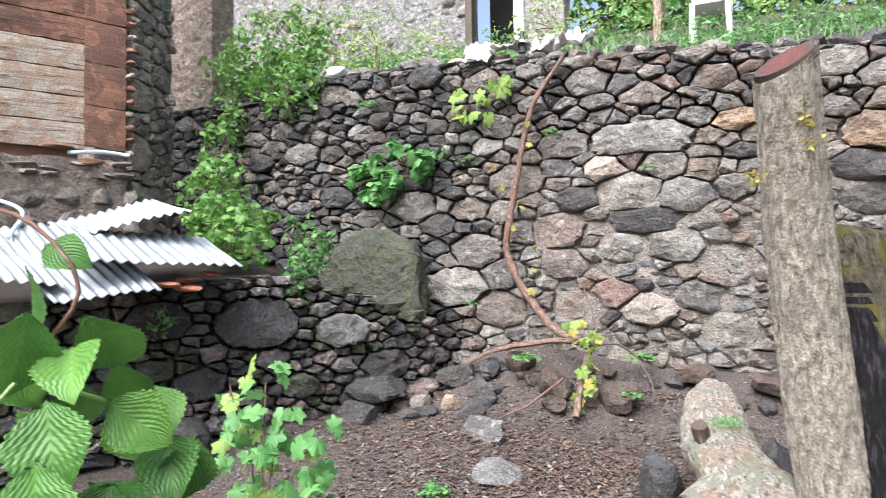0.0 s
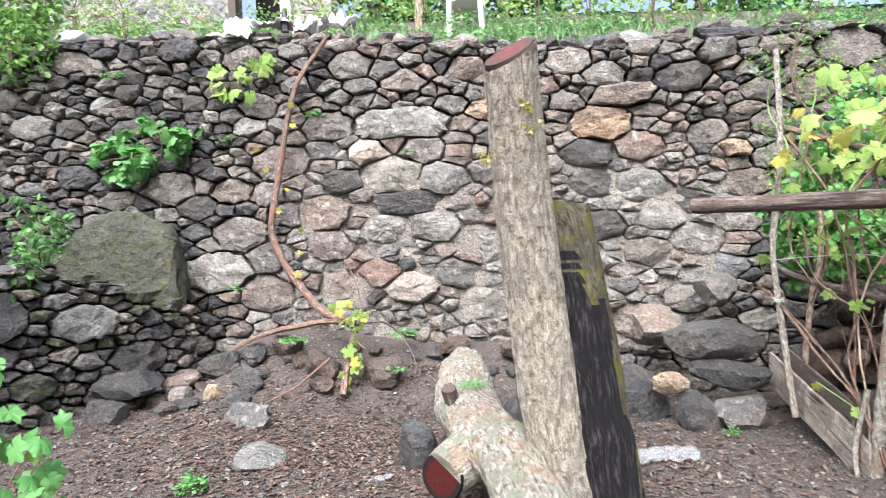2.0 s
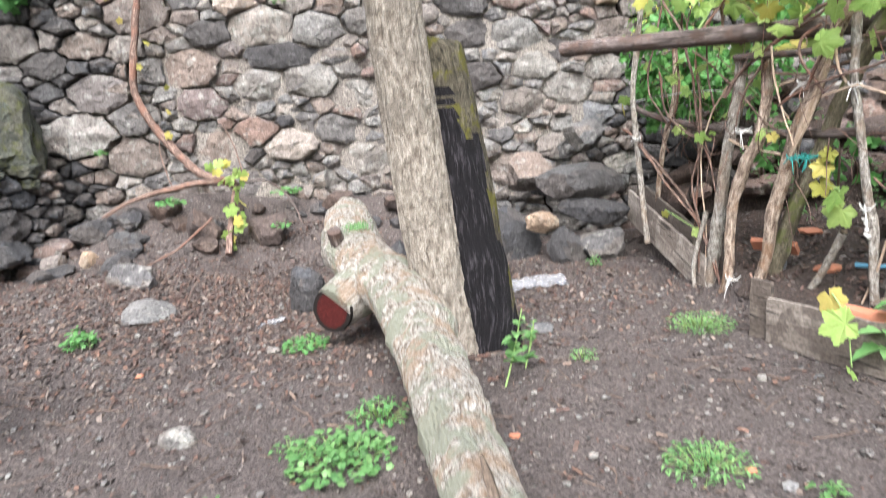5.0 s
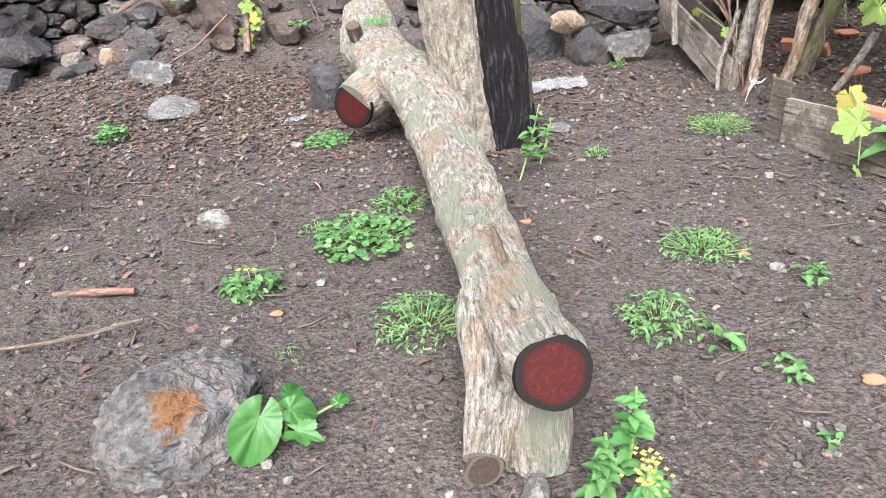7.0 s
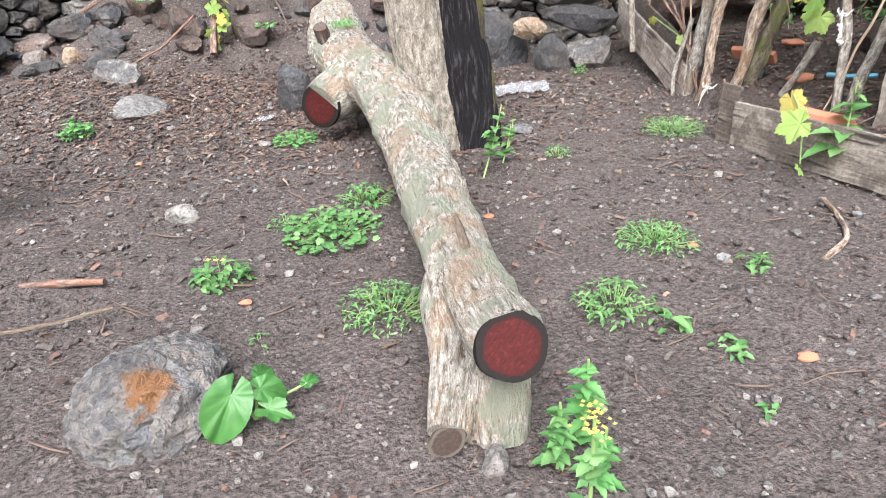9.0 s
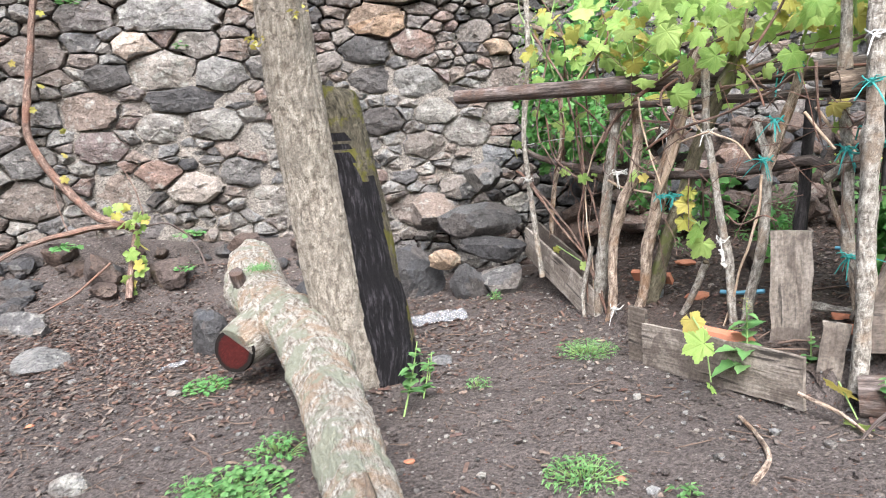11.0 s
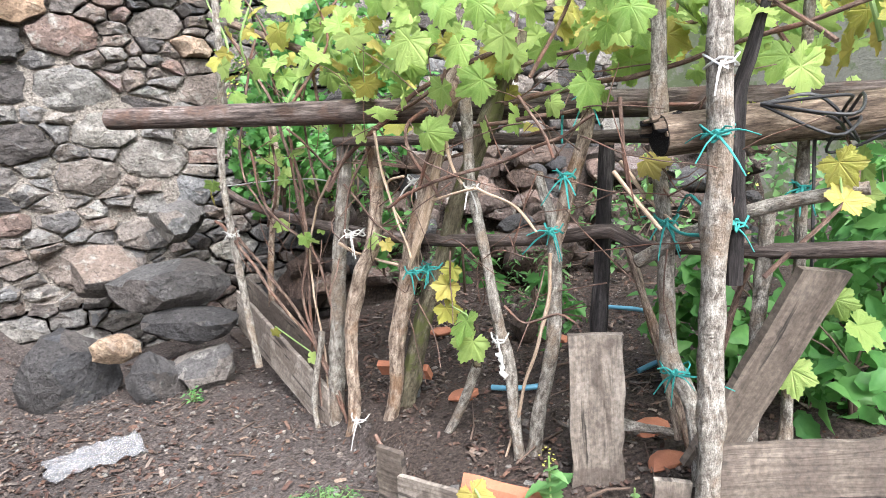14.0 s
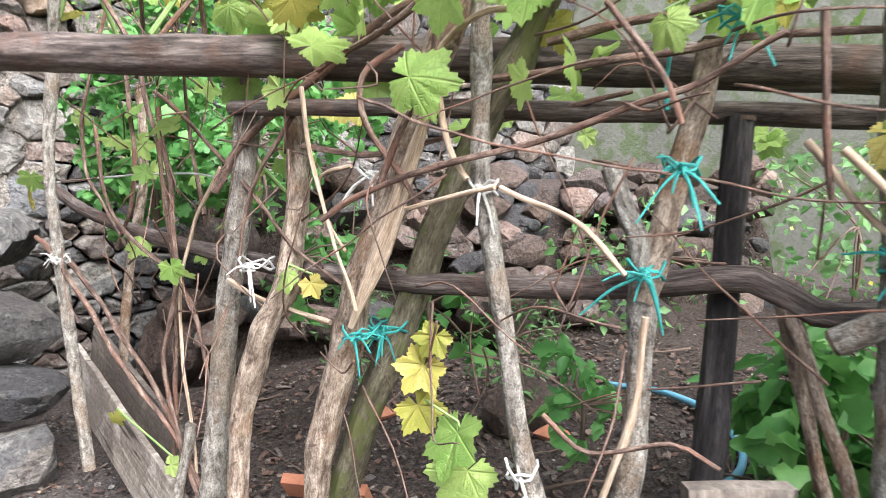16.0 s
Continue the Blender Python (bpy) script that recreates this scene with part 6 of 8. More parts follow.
FINE = oval_leaf_geo(1, 0.38, 0.25, 0.4, n=4)
LOBED = vine_leaf_geo(77, 22)
for i, (x, y, r, n, leaf, m, kind, fl, h) in enumerate((
        (1.19, 2.02, 0.15, 150, 0.035, LEAF_WEED, FINE, 0, 0.06), (0.90, 1.60, 0.13, 110, 0.04, LEAF_WEED, FINE, 0, 0.07), (0.17, 1.66, 0.15, 190, 0.034, LEAF_WEED, FINE, 0, 0.08),
        (-0.05, 2.28, 0.2, 150, 0.048, LEAF_WEED, LOBED, 0, 0.08), (-0.41, 1.93, 0.1, 44, 0.055, LEAF_WEED, None, 3, 0.08), (1.78, 3.38, 0.17, 210, 0.032, LEAF_WEED, FINE, 0, 0.07),
        (-0.36, 3.58, 0.13, 70, 0.04, LEAF_BLUE, LOBED, 0, 0.06), (-1.62, 3.72, 0.09, 46, 0.05, LEAF_BLUE, LOBED, 0, 0.1), (1.16, 1.34, 0.05, 9, 0.06, LEAF_WEED, None, 0, 0.03),
        (1.47, 1.80, 0.05, 14, 0.05, LEAF_WEED, None, 0, 0.05), (0.08, 2.62, 0.12, 90, 0.04, LEAF_BLUE, FINE, 0, 0.07), (1.06, 3.08, 0.06, 30, 0.03, LEAF_WEED, FINE, 0, 0.05),
        (1.66, 4.98, 0.06, 24, 0.04, LEAF_BLUE, None, 0, 0.07), (-0.25, 2.4, 0.07, 20, 0.035, LEAF_WEED, FINE, 0, 0.04), (-0.22, 1.55, 0.04, 8, 0.03, LEAF_WEED, FINE, 0, 0.02),
        (1.03, 1.5, 0.06, 5, 0.09, LEAF_WEED, None, 0, 0.03), (1.14, 1.07, 0.03, 5, 0.05, LEAF_WEED, None, 0, 0.02), (0.55, 1.75, 0.04, 16, 0.025, LEAF_WEED, FINE, 0, 0.03))):
    weed((x, y), r, int(n * 2.2), leaf * 0.76, m, ("low spreading green chickweed on the soil", "small leafy green weed rosette on the soil")[kind is not FINE], 600 + i, h * 1.2, kind, flowers=fl)
for i, (x, y, z, r, n, leaf) in enumerate(((-1.72, 5.75, 0.62, 0.12, 40, 0.06), (-0.82, 6.1, 0.62, 0.14, 40, 0.06), (-0.8, 5.68, 0.38, 0.08, 24, 0.05), (-2.5, 6.32, 1.05, 0.08, 22, 0.05),
                                           (-2.55, 6.4, 2.5, 0.12, 34, 0.05), (-1.65, 6.4, 2.7, 0.1, 30, 0.05), (-3.7, 6.4, 3.2, 0.12, 40, 0.05), (0.35, 4.0, 0.1, 0.09, 24, 0.06), (-0.75, 6.42, 2.3, 0.07, 18, 0.04))):
    weed((x, y, z), r, n, leaf, LEAF_BLUE, "small green weed rooted in the stones", 700 + i, 0.06, LOBED)


def tall_herb(at, h, n, leaf, lab, seed, flowers=True, lean=(0, 0), material=LEAF_WEED, cluster=16):
    rnd = random.Random(seed)
    x, y = at[0], at[1]
    z = at[2] if len(at) > 2 else gz(x, y)
    t = thing("flowering_herb", lab, "herb", (x, y, z))
    top = Vector((lean[0], lean[1], h))
    tube("stem", [(0, 0, -.02), tuple(top * .5 + Vector((.01, .01, 0))), tuple(top)], (0.005, 0.003), STEM, t, sides=7, step=0.04)
    g = Geo()
    shapes = [oval_leaf_geo(1, 0.62, 0.16, 0.3, n=9, tooth=0.13), oval_leaf_geo(1, 0.55, 0.22, 0.5, n=9, tooth=0.16), vine_leaf_geo(seed + 40, 26, 0.5)]
    for i in range(n):
        pv, pf = shapes[i % 3]
        k = rnd.uniform(0.12, 0.92)
        a = i * 2.4 + rnd.uniform(-.4, .4)
        p = top * k
        g.add(placed(pv, turn_to((math.cos(a), math.sin(a), rnd.uniform(0, .6)), 0, (0, 0, 1)), p, leaf * (1.25 - 0.75 * k) * rnd.uniform(.7, 1.2)), pf)
    g.make("leaves", material, t)["kind"] = "stuff"
    if flowers:
        fl = Geo()
        for i in range(cluster):
            p = top + Vector((rnd.gauss(0, .013), rnd.gauss(0, .013), rnd.uniform(-.03, .02)))
            v, f = small_leaf_geo(0.8)
            for k in range(4):
                fl.add(placed(v, turn_to((math.cos(k * 1.57), math.sin(k * 1.57), .5)), p, 0.0048), f)
        fl.make("blossom", PETAL, t, "small yellow flowers")["kind"] = "stuff"


tall_herb((0.53, 0.62), 0.47, 30, 0.055, "yellow-flowering herb with jagged leaves growing by the log", 1, lean=(0.0, -.02), cluster=46)
tall_herb((0.64, 1.02), 0.27, 26, 0.062, "leafy green herb with toothed leaves growing by the log", 2, False, (0.0, -0.02), LEAF_BLUE)
tall_herb((0.57, 0.96), 0.19, 54, 0.046, "low round-leaved green herb growing by the log", 8, False)
tall_herb((0.64, 0.9), 0.16, 40, 0.05, "low toothed green herb growing by the log", 9, False, (0.02, 0.0), LEAF_BLUE)
tall_herb((0.63, 2.82), 0.34, 16, 0.085, "thin leafy herb growing by the trunk", 3, False, (0.1, 0.05))
tall_herb((0.75, 3.0), 0.2, 10, 0.07, "thin leafy herb growing by the trunk", 4, False, (0.05, 0.02))
tall_herb((0.82, 3.25), 0.16, 10, 0.06, "small leafy herb at the trunk's foot", 10, False, (0.03, 0.0))
tall_herb((2.22, 2.55, 0.1), 0.33, 13, 0.13, "broad-leaved herb with a yellow flower head in the bed", 5, True)
tall_herb((2.45, 2.42, 0.1), 0.2, 12, 0.06, "leafy green herb by the upright plank", 6, False)
tall_herb((2.5, 2.05, 0.1), 0.14, 12, 0.05, "leafy green herb by the fence foot", 7, False)


def dock_leaf():
    o = Vector((-0.2, 1.17, 0.0))
    t = thing("dock_plant", "broad drooping green dock leaves beside the stone", "plant", tuple(o))
    for p, way, face, size, lobes, sd in (((-0.01, 0.0, 0.085), (-0.35, -0.75, -0.75), (0.25, -0.75, 0.5), 0.18, 0.05, 5), ((0.055, 0.03, 0.075), (0.75, 0.1, -0.25), (0.1, -0.6, 0.8), 0.105, 0.15, 6),
                                          ((0.05, 0.07, 0.08), (0.2, 0.8, 0.1), (0.3, -0.6, 0.7), 0.085, 0.2, 7), ((0.075, -0.01, 0.04), (0.9, -0.3, -0.1), (0, -0.4, 0.9), 0.09, 1.0, 8), ((0.16, 0.1, 0.03), (0.5, 0.6, 0.1), (0, -0.4, 0.9), 0.06, 0.6, 9)):
        v, f = vine_leaf_geo(sd, 60, lobes)
        v = [(x * 0.82, y * 1.2, z) for x, y, z in v]
        v = [(x, y, z + 0.35 * abs(x) - 0.25 * y * y + 0.05 * noise.noise(Vector((x * 7, y * 7, sd)))) for x, y, z in v]
        make("leaf", placed(v, turn_to(way, 0, face), p, size), f, LEAF_DOCK, t, uvs=flat_uv(v, f))
    for p in ((-0.01, 0.0, 0.085), (0.055, 0.03, 0.075), (0.05, 0.07, 0.08), (0.16, 0.1, 0.03)):
        tube("stalk", [(0.03, 0.03, -0.02), (p[0] * 0.6 + 0.01, p[1] * 0.6 + 0.015, p[2] * 0.6), p], (0.005, 0.003), STEM, t, sides=6)


dock_leaf()


# grapevine leaves: a few shapes, many leaves
VINE_SHAPES = []
for i in range(6):
    gv, gf = vine_leaf_geo(810 + i)
    me = bpy.data.meshes.new("leaf")
    me.from_pydata(gv, [], gf)
    me.uv_layers.new(name="UVMap").data.foreach_set("uv", [c for q in flat_uv(gv, gf) for uv in q for c in uv])
    me.polygons.foreach_set("use_smooth", [True] * len(me.polygons))
    VINE_SHAPES.append(me)
VINE_MESH = {}
for tone, m in (("green", LEAF_VINE), ("yellow", LEAF_YELLOW), ("blue", LEAF_BLUE)):
    for i, me in enumerate(VINE_SHAPES):
        c = me.copy()
        c.materials.append(m)
        VINE_MESH[tone, i] = c


def vine_leaf(parent, at, size, rnd, tone="green", face=(-0.55, -0.6, 0.55), droop=-0.7):
    ob = new("leaf", VINE_MESH[tone, rnd.randrange(6)])
    way = Vector((rnd.gauss(0, .7), rnd.gauss(0, .7), droop + rnd.gauss(0, .45)))
    fc = Vector(face) + Vector((rnd.gauss(0, .4), rnd.gauss(0, .4), rnd.gauss(0, .35)))
    m3 = turn_to(way, 0, fc)
    ob.parent = parent
    ob.matrix_basis = Matrix.LocRotScale(Vector(at), m3.to_quaternion(), (size, size, size * rnd.uniform(.7, 1.4)))
    return ob


def canopy(lab, a, b, n, seed, spread=(0.16, 0.16, 0.2), canes=4, size=(0.09, 0.165), yellow=0.22):
    """shoots and leaves over a stretch of the rail, from a to b"""
    rnd = random.Random(seed)
    a, b = Vector(a), Vector(b)
    o = (a + b) / 2
    t = thing("grapevine", lab, "vine", tuple(o))
    for i in range(canes):
        k = rnd.random()
        p = a.lerp(b, k) - o
        q = p + Vector((rnd.gauss(0, .2), rnd.gauss(0, .2), rnd.uniform(0.25, 0.5)))
        s = p + Vector((rnd.gauss(0, .15), rnd.gauss(0, .15), -0.25))
        tube("shoot", [tuple(s), tuple(p), tuple(p.lerp(q, .6) + Vector((rnd.gauss(0, .04), rnd.gauss(0, .04), 0))), tuple(q)], (0.008, 0.006, 0.003), CANE if i % 2 else STEM, t, sides=7, step=0.05, seed=seed + i)
    for i in range(n):
        p = a.lerp(b, rnd.random()) - o + Vector((rnd.gauss(0, spread[0]), rnd.gauss(0, spread[1]), rnd.gauss(0, spread[2])))
        vine_leaf(t, p, rnd.uniform(*size), rnd, "yellow" if rnd.random() < yellow else "green")
    return t


canopy("young grapevine shoots with bright green leaves over the rail", (2.15, 4.1, 1.85), (2.45, 3.3, 1.86), 85, 1)
canopy("young grapevine shoots with bright green leaves over the rail", (2.45, 3.35, 1.84), (2.75, 2.5, 1.84), 105, 2)
canopy("young grapevine shoots with bright green leaves over the beam", (2.75, 2.6, 1.84), (3.15, 1.75, 1.84), 105, 3)
canopy("grapevine with bright leaves spreading behind the fence", (2.7, 4.2, 1.9), (3.6, 2.9, 2.0), 85, 4, (0.25, 0.25, 0.25))
canopy("grapevine with bright leaves spreading behind the fence", (3.3, 3.3, 1.95), (4.4, 1.9, 2.0), 90, 5, (0.3, 0.3, 0.28))
canopy("bright young vine leaves high over the bed", (2.8, 3.7, 2.2), (3.8, 2.5, 2.25), 85, 41, (0.25, 0.25, 0.22), 4, (0.12, 0.19), 0.3)
canopy("bright young vine leaves at the far end of the beam", (3.0, 2.3, 1.95), (3.9, 1.3, 1.9), 85, 42, (0.2, 0.25, 0.25), 4, (0.11, 0.18), 0.3)
canopy("grapevine leaves hanging under the rail", (2.2, 4.6, 1.38), (2.35, 4.0, 1.36), 20, 6, (0.12, 0.14, 0.12), 2, (0.07, 0.12), 0.1)
canopy("grapevine leaves hanging at the fence's far end", (3.0, 2.1, 1.2), (3.5, 1.5, 1.1), 40, 7, (0.12, 0.2, 0.25), 3)
canopy("pale grapevine leaves at the fence's near end", (2.0, 4.75, 1.95), (2.2, 4.3, 1.95), 26, 8, (0.14, 0.14, 0.18), 3, (0.07, 0.12), 0.5)


def leaf_cluster(lab, spots, seed):
    rnd = random.Random(seed)
    o = Vector(spots[0][0])
    t = thing("vine_shoot", lab, "vine", tuple(o))
    for i, (p, s, tone) in enumerate(spots):
        vine_leaf(t, Vector(p) - o, s, rnd, tone, (-0.7, -0.6, 0.25), -0.9)
    pts = [tuple(Vector(p) - o + Vector((0.01, 0.01, 0.02))) for p, _, _ in spots]
    if len(pts) > 1:
        tube("shoot", pts, (0.004, 0.003), STEM, t, sides=6, step=0.05)


leaf_cluster("drooping shoot with large green and golden leaves", [((2.36, 3.24, 0.9), 0.09, "yellow"), ((2.35, 3.27, 0.83), 0.12, "yellow"), ((2.34, 3.28, 0.74), 0.12, "yellow"), ((2.37, 3.18, 0.7), 0.17, "green"), ((2.38, 3.16, 0.62), 0.16, "green")], 21)
leaf_cluster("small yellow-green shoot at the rail's end", [((1.88, 4.88, 1.24), 0.1, "green"), ((1.87, 4.9, 1.17), 0.1, "yellow")], 22)
leaf_cluster("small green shoot on a thin cane", [((2.1, 4.13, 0.98), 0.09, "green"), ((2.12, 4.1, 0.96), 0.07, "green")], 23)
leaf_cluster("small green shoot on the twisted vine", [((2.23, 3.66, 1.0), 0.09, "green"), ((2.26, 3.6, 0.98), 0.07, "yellow")], 24)
leaf_cluster("yellowing leaf hanging by the pole", [((2.6, 2.49, 1.3), 0.12, "yellow"), ((2.62, 2.5, 1.2), 0.06, "green")], 25)
leaf_cluster("curled green leaf hanging under the rail", [((2.53, 2.66, 1.55), 0.16, "green"), ((2.5, 2.8, 1.5), 0.09, "green")], 26)
leaf_cluster("large bright vine leaves in front of the rail", [((2.3, 3.36, 1.78), 0.2, "green"), ((2.24, 3.64, 1.66), 0.16, "green"), ((2.2, 3.72, 1.86), 0.17, "yellow"), ((2.2, 3.78, 1.74), 0.12, "yellow")], 27)
leaf_cluster("yellow-green vine shoot before the bed board", [((1.98, 2.62, 0.36), 0.13, "yellow"), ((1.97, 2.5, 0.28), 0.17, "green"), ((1.99, 2.48, 0.08), 0.07, "green")], 28)
leaf_cluster("pale vine shoot at the foot of the post", [((2.33, 2.12, 0.16), 0.15, "yellow"), ((2.36, 2.05, 0.02), 0.12, "green")], 29)
leaf_cluster("golden leaves hanging at the fence's end", [((2.76, 2.0, 1.28), 0.12, "yellow"), ((2.75, 1.98, 1.18), 0.12, "yellow")], 30)
leaf_cluster("small leaves on the vine by the pale post", [((2.02, 4.5, 0.45), 0.07, "yellow"), ((2.1, 4.2, 0.36), 0.07, "green")], 32)

# thin canes tangled through the fence
for i, (pts, r, m) in enumerate((
        ([(2.24, 3.5, 1.14), (2.28, 3.37, 1.21), (2.4, 2.98, 1.31), (2.46, 2.77, 1.37), (2.5, 2.6, 1.45)], 0.007, CANE),
        ([(2.37, 3.06, 1.22), (2.42, 2.93, 1.16), (2.44, 2.83, 1.07)], 0.006, CANE_PALE),
        ([(2.37, 3.08, 1.22), (2.31, 3.28, 1.17)], 0.006, CANE_PALE),
        ([(1.9, 5.0, 1.02), (1.93, 4.86, 0.96), (2.04, 4.49, 0.64), (2.13, 4.21, 0.4), (2.18, 4.05, 0.1), (2.2, 3.98, 0.0)], 0.009, CANE),
        ([(2.12, 4.25, 1.45), (2.13, 4.21, 1.2), (2.13, 4.19, 0.94), (2.11, 4.26, 0.64), (2.13, 4.19, 0.4), (2.13, 4.2, 0.1)], 0.008, CANE),
        ([(2.2, 3.95, 0.95), (2.23, 3.87, 0.92), (2.27, 3.73, 0.9), (2.31, 3.6, 0.87)], 0.008, CANE_PALE),
        ([(2.18, 3.98, 1.2), (2.23, 3.88, 1.34), (2.34, 3.5, 1.56), (2.41, 3.28, 1.64), (2.49, 3.04, 1.71)], 0.011, CANE),
        ([(2.55, 3.1, 1.52), (2.67, 2.78, 1.56), (2.72, 2.61, 1.57), (2.78, 2.4, 1.61), (2.83, 2.24, 1.64), (2.95, 1.9, 1.72)], 0.009, CANE),
        ([(2.49, 2.82, 0.99), (2.48, 2.84, 0.77), (2.45, 2.94, 0.48), (2.42, 3.04, 0.16), (2.4, 3.08, 0.08)], 0.007, CANE_PALE),
        ([(2.36, 3.35, 1.52), (2.3, 3.42, 1.46), (2.3, 3.42, 1.36), (2.34, 3.32, 1.22), (2.36, 3.28, 1.16)], 0.008, CANE),
        ([(2.12, 4.3, 1.5), (2.2, 4.0, 1.3), (2.28, 3.7, 1.05), (2.34, 3.5, 0.95)], 0.006, CANE),
        ([(2.3, 3.75, 1.4), (2.22, 3.85, 1.2), (2.2, 3.9, 0.98)], 0.006, CANE),
        ([(2.02, 4.6, 1.4), (2.05, 4.5, 1.1), (2.15, 4.2, 0.9), (2.2, 4.1, 0.6)], 0.007, CANE),
        ([(2.46, 3.2, 1.44), (2.55, 2.95, 1.46), (2.65, 2.7, 1.48), (2.75, 2.4, 1.46)], 0.008, CANE),
        ([(2.62, 2.62, 1.3), (2.66, 2.5, 1.15), (2.7, 2.4, 1.02)], 0.007, CANE_PALE),
        ([(2.14, 4.12, 0.5), (2.1, 4.18, 0.2), (2.08, 4.14, -0.02)], 0.016, POLE_GREY),
        ([(2.3, 3.7, 1.32), (2.42, 3.5, 1.3), (2.55, 3.3, 1.36), (2.7, 3.0, 1.42)], 0.008, CANE),
        ([(2.0, 3.3, 0.3), (2.03, 3.22, 0.15), (2.0, 3.1, 0.02)], 0.009, CANE),
        ([(2.85, 2.5, 0.2), (2.8, 2.6, 0.6), (2.72, 2.68, 1.0)], 0.016, POLE_BROWN),
        ([(2.78, 2.42, 0.2), (2.82, 2.4, 0.6), (2.9, 2.34, 0.95)], 0.012, CANE),
        ([(2.62, 2.9, 0.3), (2.75, 2.7, 0.32), (2.9, 2.5, 0.3)], 0.018, POLE_GREY))):
    stick(("reddish brown vine cane tangled in the fence", "pale dry vine cane tangled in the fence")[m is CANE_PALE] if m in (CANE, CANE_PALE) else "bare grey-brown branch standing in the vine bed", pts, (r, r * 0.75), m, 250 + i, "vine_cane" if m in (CANE, CANE_PALE) else "branch", "cane")


for i, (pts, r, m) in enumerate((
        ([(2.042, 4.86, 2.04), (2.103, 4.527, 1.712), (2.13, 4.383, 1.474), (2.151, 4.265, 1.021), (2.15, 4.275, 0.596), (2.142, 4.317, 0.3)], 0.009, CANE),
        ([(2.0, 5.066, 0.944), (2.08, 4.598, 0.696), (2.135, 4.298, 0.47), (2.17, 4.117, 0.246), (2.19, 3.992, 0.0)], 0.009, CANE),
        ([(2.201, 3.993, 1.268), (2.169, 4.168, 1.071), (2.156, 4.24, 0.791), (2.167, 4.181, 0.374), (2.17, 4.17, 0.1)], 0.006, CANE_PALE),
        ([(2.259, 3.622, 1.45), (2.266, 3.586, 1.248), (2.279, 3.515, 1.085), (2.291, 3.447, 0.925)], 0.006, CANE_PALE),
        ([(2.298, 3.467, 1.266), (2.276, 3.588, 1.23), (2.282, 3.554, 1.138), (2.294, 3.488, 1.068)], 0.005, CANE_PALE),
        ([(2.276, 3.588, 1.484), (2.313, 3.331, 1.562), (2.34, 3.182, 1.637), (2.38, 3.05, 1.74)], 0.008, CANE),
        ([(2.2, 4.9, 2.02), (2.06, 4.78, 1.6), (2.044, 4.849, 1.297), (2.102, 4.537, 0.979)], 0.007, CANE))):
    stick(("reddish brown vine cane tangled in the fence", "pale dry vine cane tangled in the fence")[m is CANE_PALE], pts, (r, r * 0.75), m, 280 + i, "vine_cane", "cane")
for i, (pts, r, m) in enumerate((
        ([(2.317, 3.25, 1.36), (2.344, 3.217, 1.488), (2.361, 3.123, 1.54), (2.376, 3.039, 1.538)], 0.008, CANE_PALE),
        ([(2.343, 3.221, 1.441), (2.349, 3.185, 1.297), (2.357, 3.145, 1.234)], 0.007, CANE_PALE),
        ([(2.473, 2.51, 1.275), (2.487, 2.434, 1.192), (2.502, 2.351, 1.115)], 0.007, CANE_PALE),
        ([(2.7, 2.7, 1.056), (2.71, 2.62, 0.9), (2.72, 2.54, 0.65), (2.73, 2.48, 0.35)], 0.014, POLE_BROWN),
        ([(2.41, 2.852, 1.525), (2.428, 2.756, 1.384), (2.434, 2.726, 1.317)], 0.006, CANE),
        ([(2.6, 2.59, 1.5), (2.6, 2.577, 1.337), (2.61, 2.564, 1.2)], 0.007, CANE),
        ([(2.391, 2.96, 0.791), (2.408, 2.865, 0.746), (2.434, 2.723, 0.8), (2.449, 2.644, 0.779)], 0.005, CANE),
        ([(2.307, 3.363, 1.232), (2.329, 3.244, 1.443), (2.34, 3.181, 1.652)], 0.008, CANE),
        ([(2.1, 4.543, 1.645), (2.111, 4.485, 1.223), (2.083, 4.638, 0.998)], 0.008, CANE),
        ([(2.5, 3.3, 1.62), (2.75, 2.75, 1.7), (2.95, 2.3, 1.74), (3.2, 1.8, 1.82)], 0.008, CANE))):
    stick("bare brown branch standing in the vine bed" if m is POLE_BROWN else ("reddish brown vine cane tangled in the fence", "pale dry vine cane tangled in the fence")[m is CANE_PALE], pts, (r, r * 0.75), m, 290 + i, "branch" if m is POLE_BROWN else "vine_cane", "cane")


def thin_tangle():
    """fine dry tendrils between the poles"""
    rnd = random.Random(44)
    g = Geo()
    for i in range(110):
        k = rnd.random()
        p = Vector((2.03 + 0.62 * k, 4.6 - 2.3 * k, rnd.uniform(0.75, 1.6))) + Vector((rnd.gauss(0, .06), rnd.gauss(0, .06), 0))
        d = Vector((rnd.gauss(0, .12), rnd.gauss(0, .25), rnd.gauss(0, .22)))
        g.add(*tube_geo([tuple(p), tuple(p + d * .5 + Vector((rnd.gauss(0, .03), rnd.gauss(0, .03), rnd.gauss(0, .04)))), tuple(p + d)], (0.003, 0.0014), sides=5, step=0.03, wobble=0.012, seed=i))
    tagged(g.make("tendrils", CANE), "fine dry vine tendrils between the poles", "vine", kind="stuff")


thin_tangle()


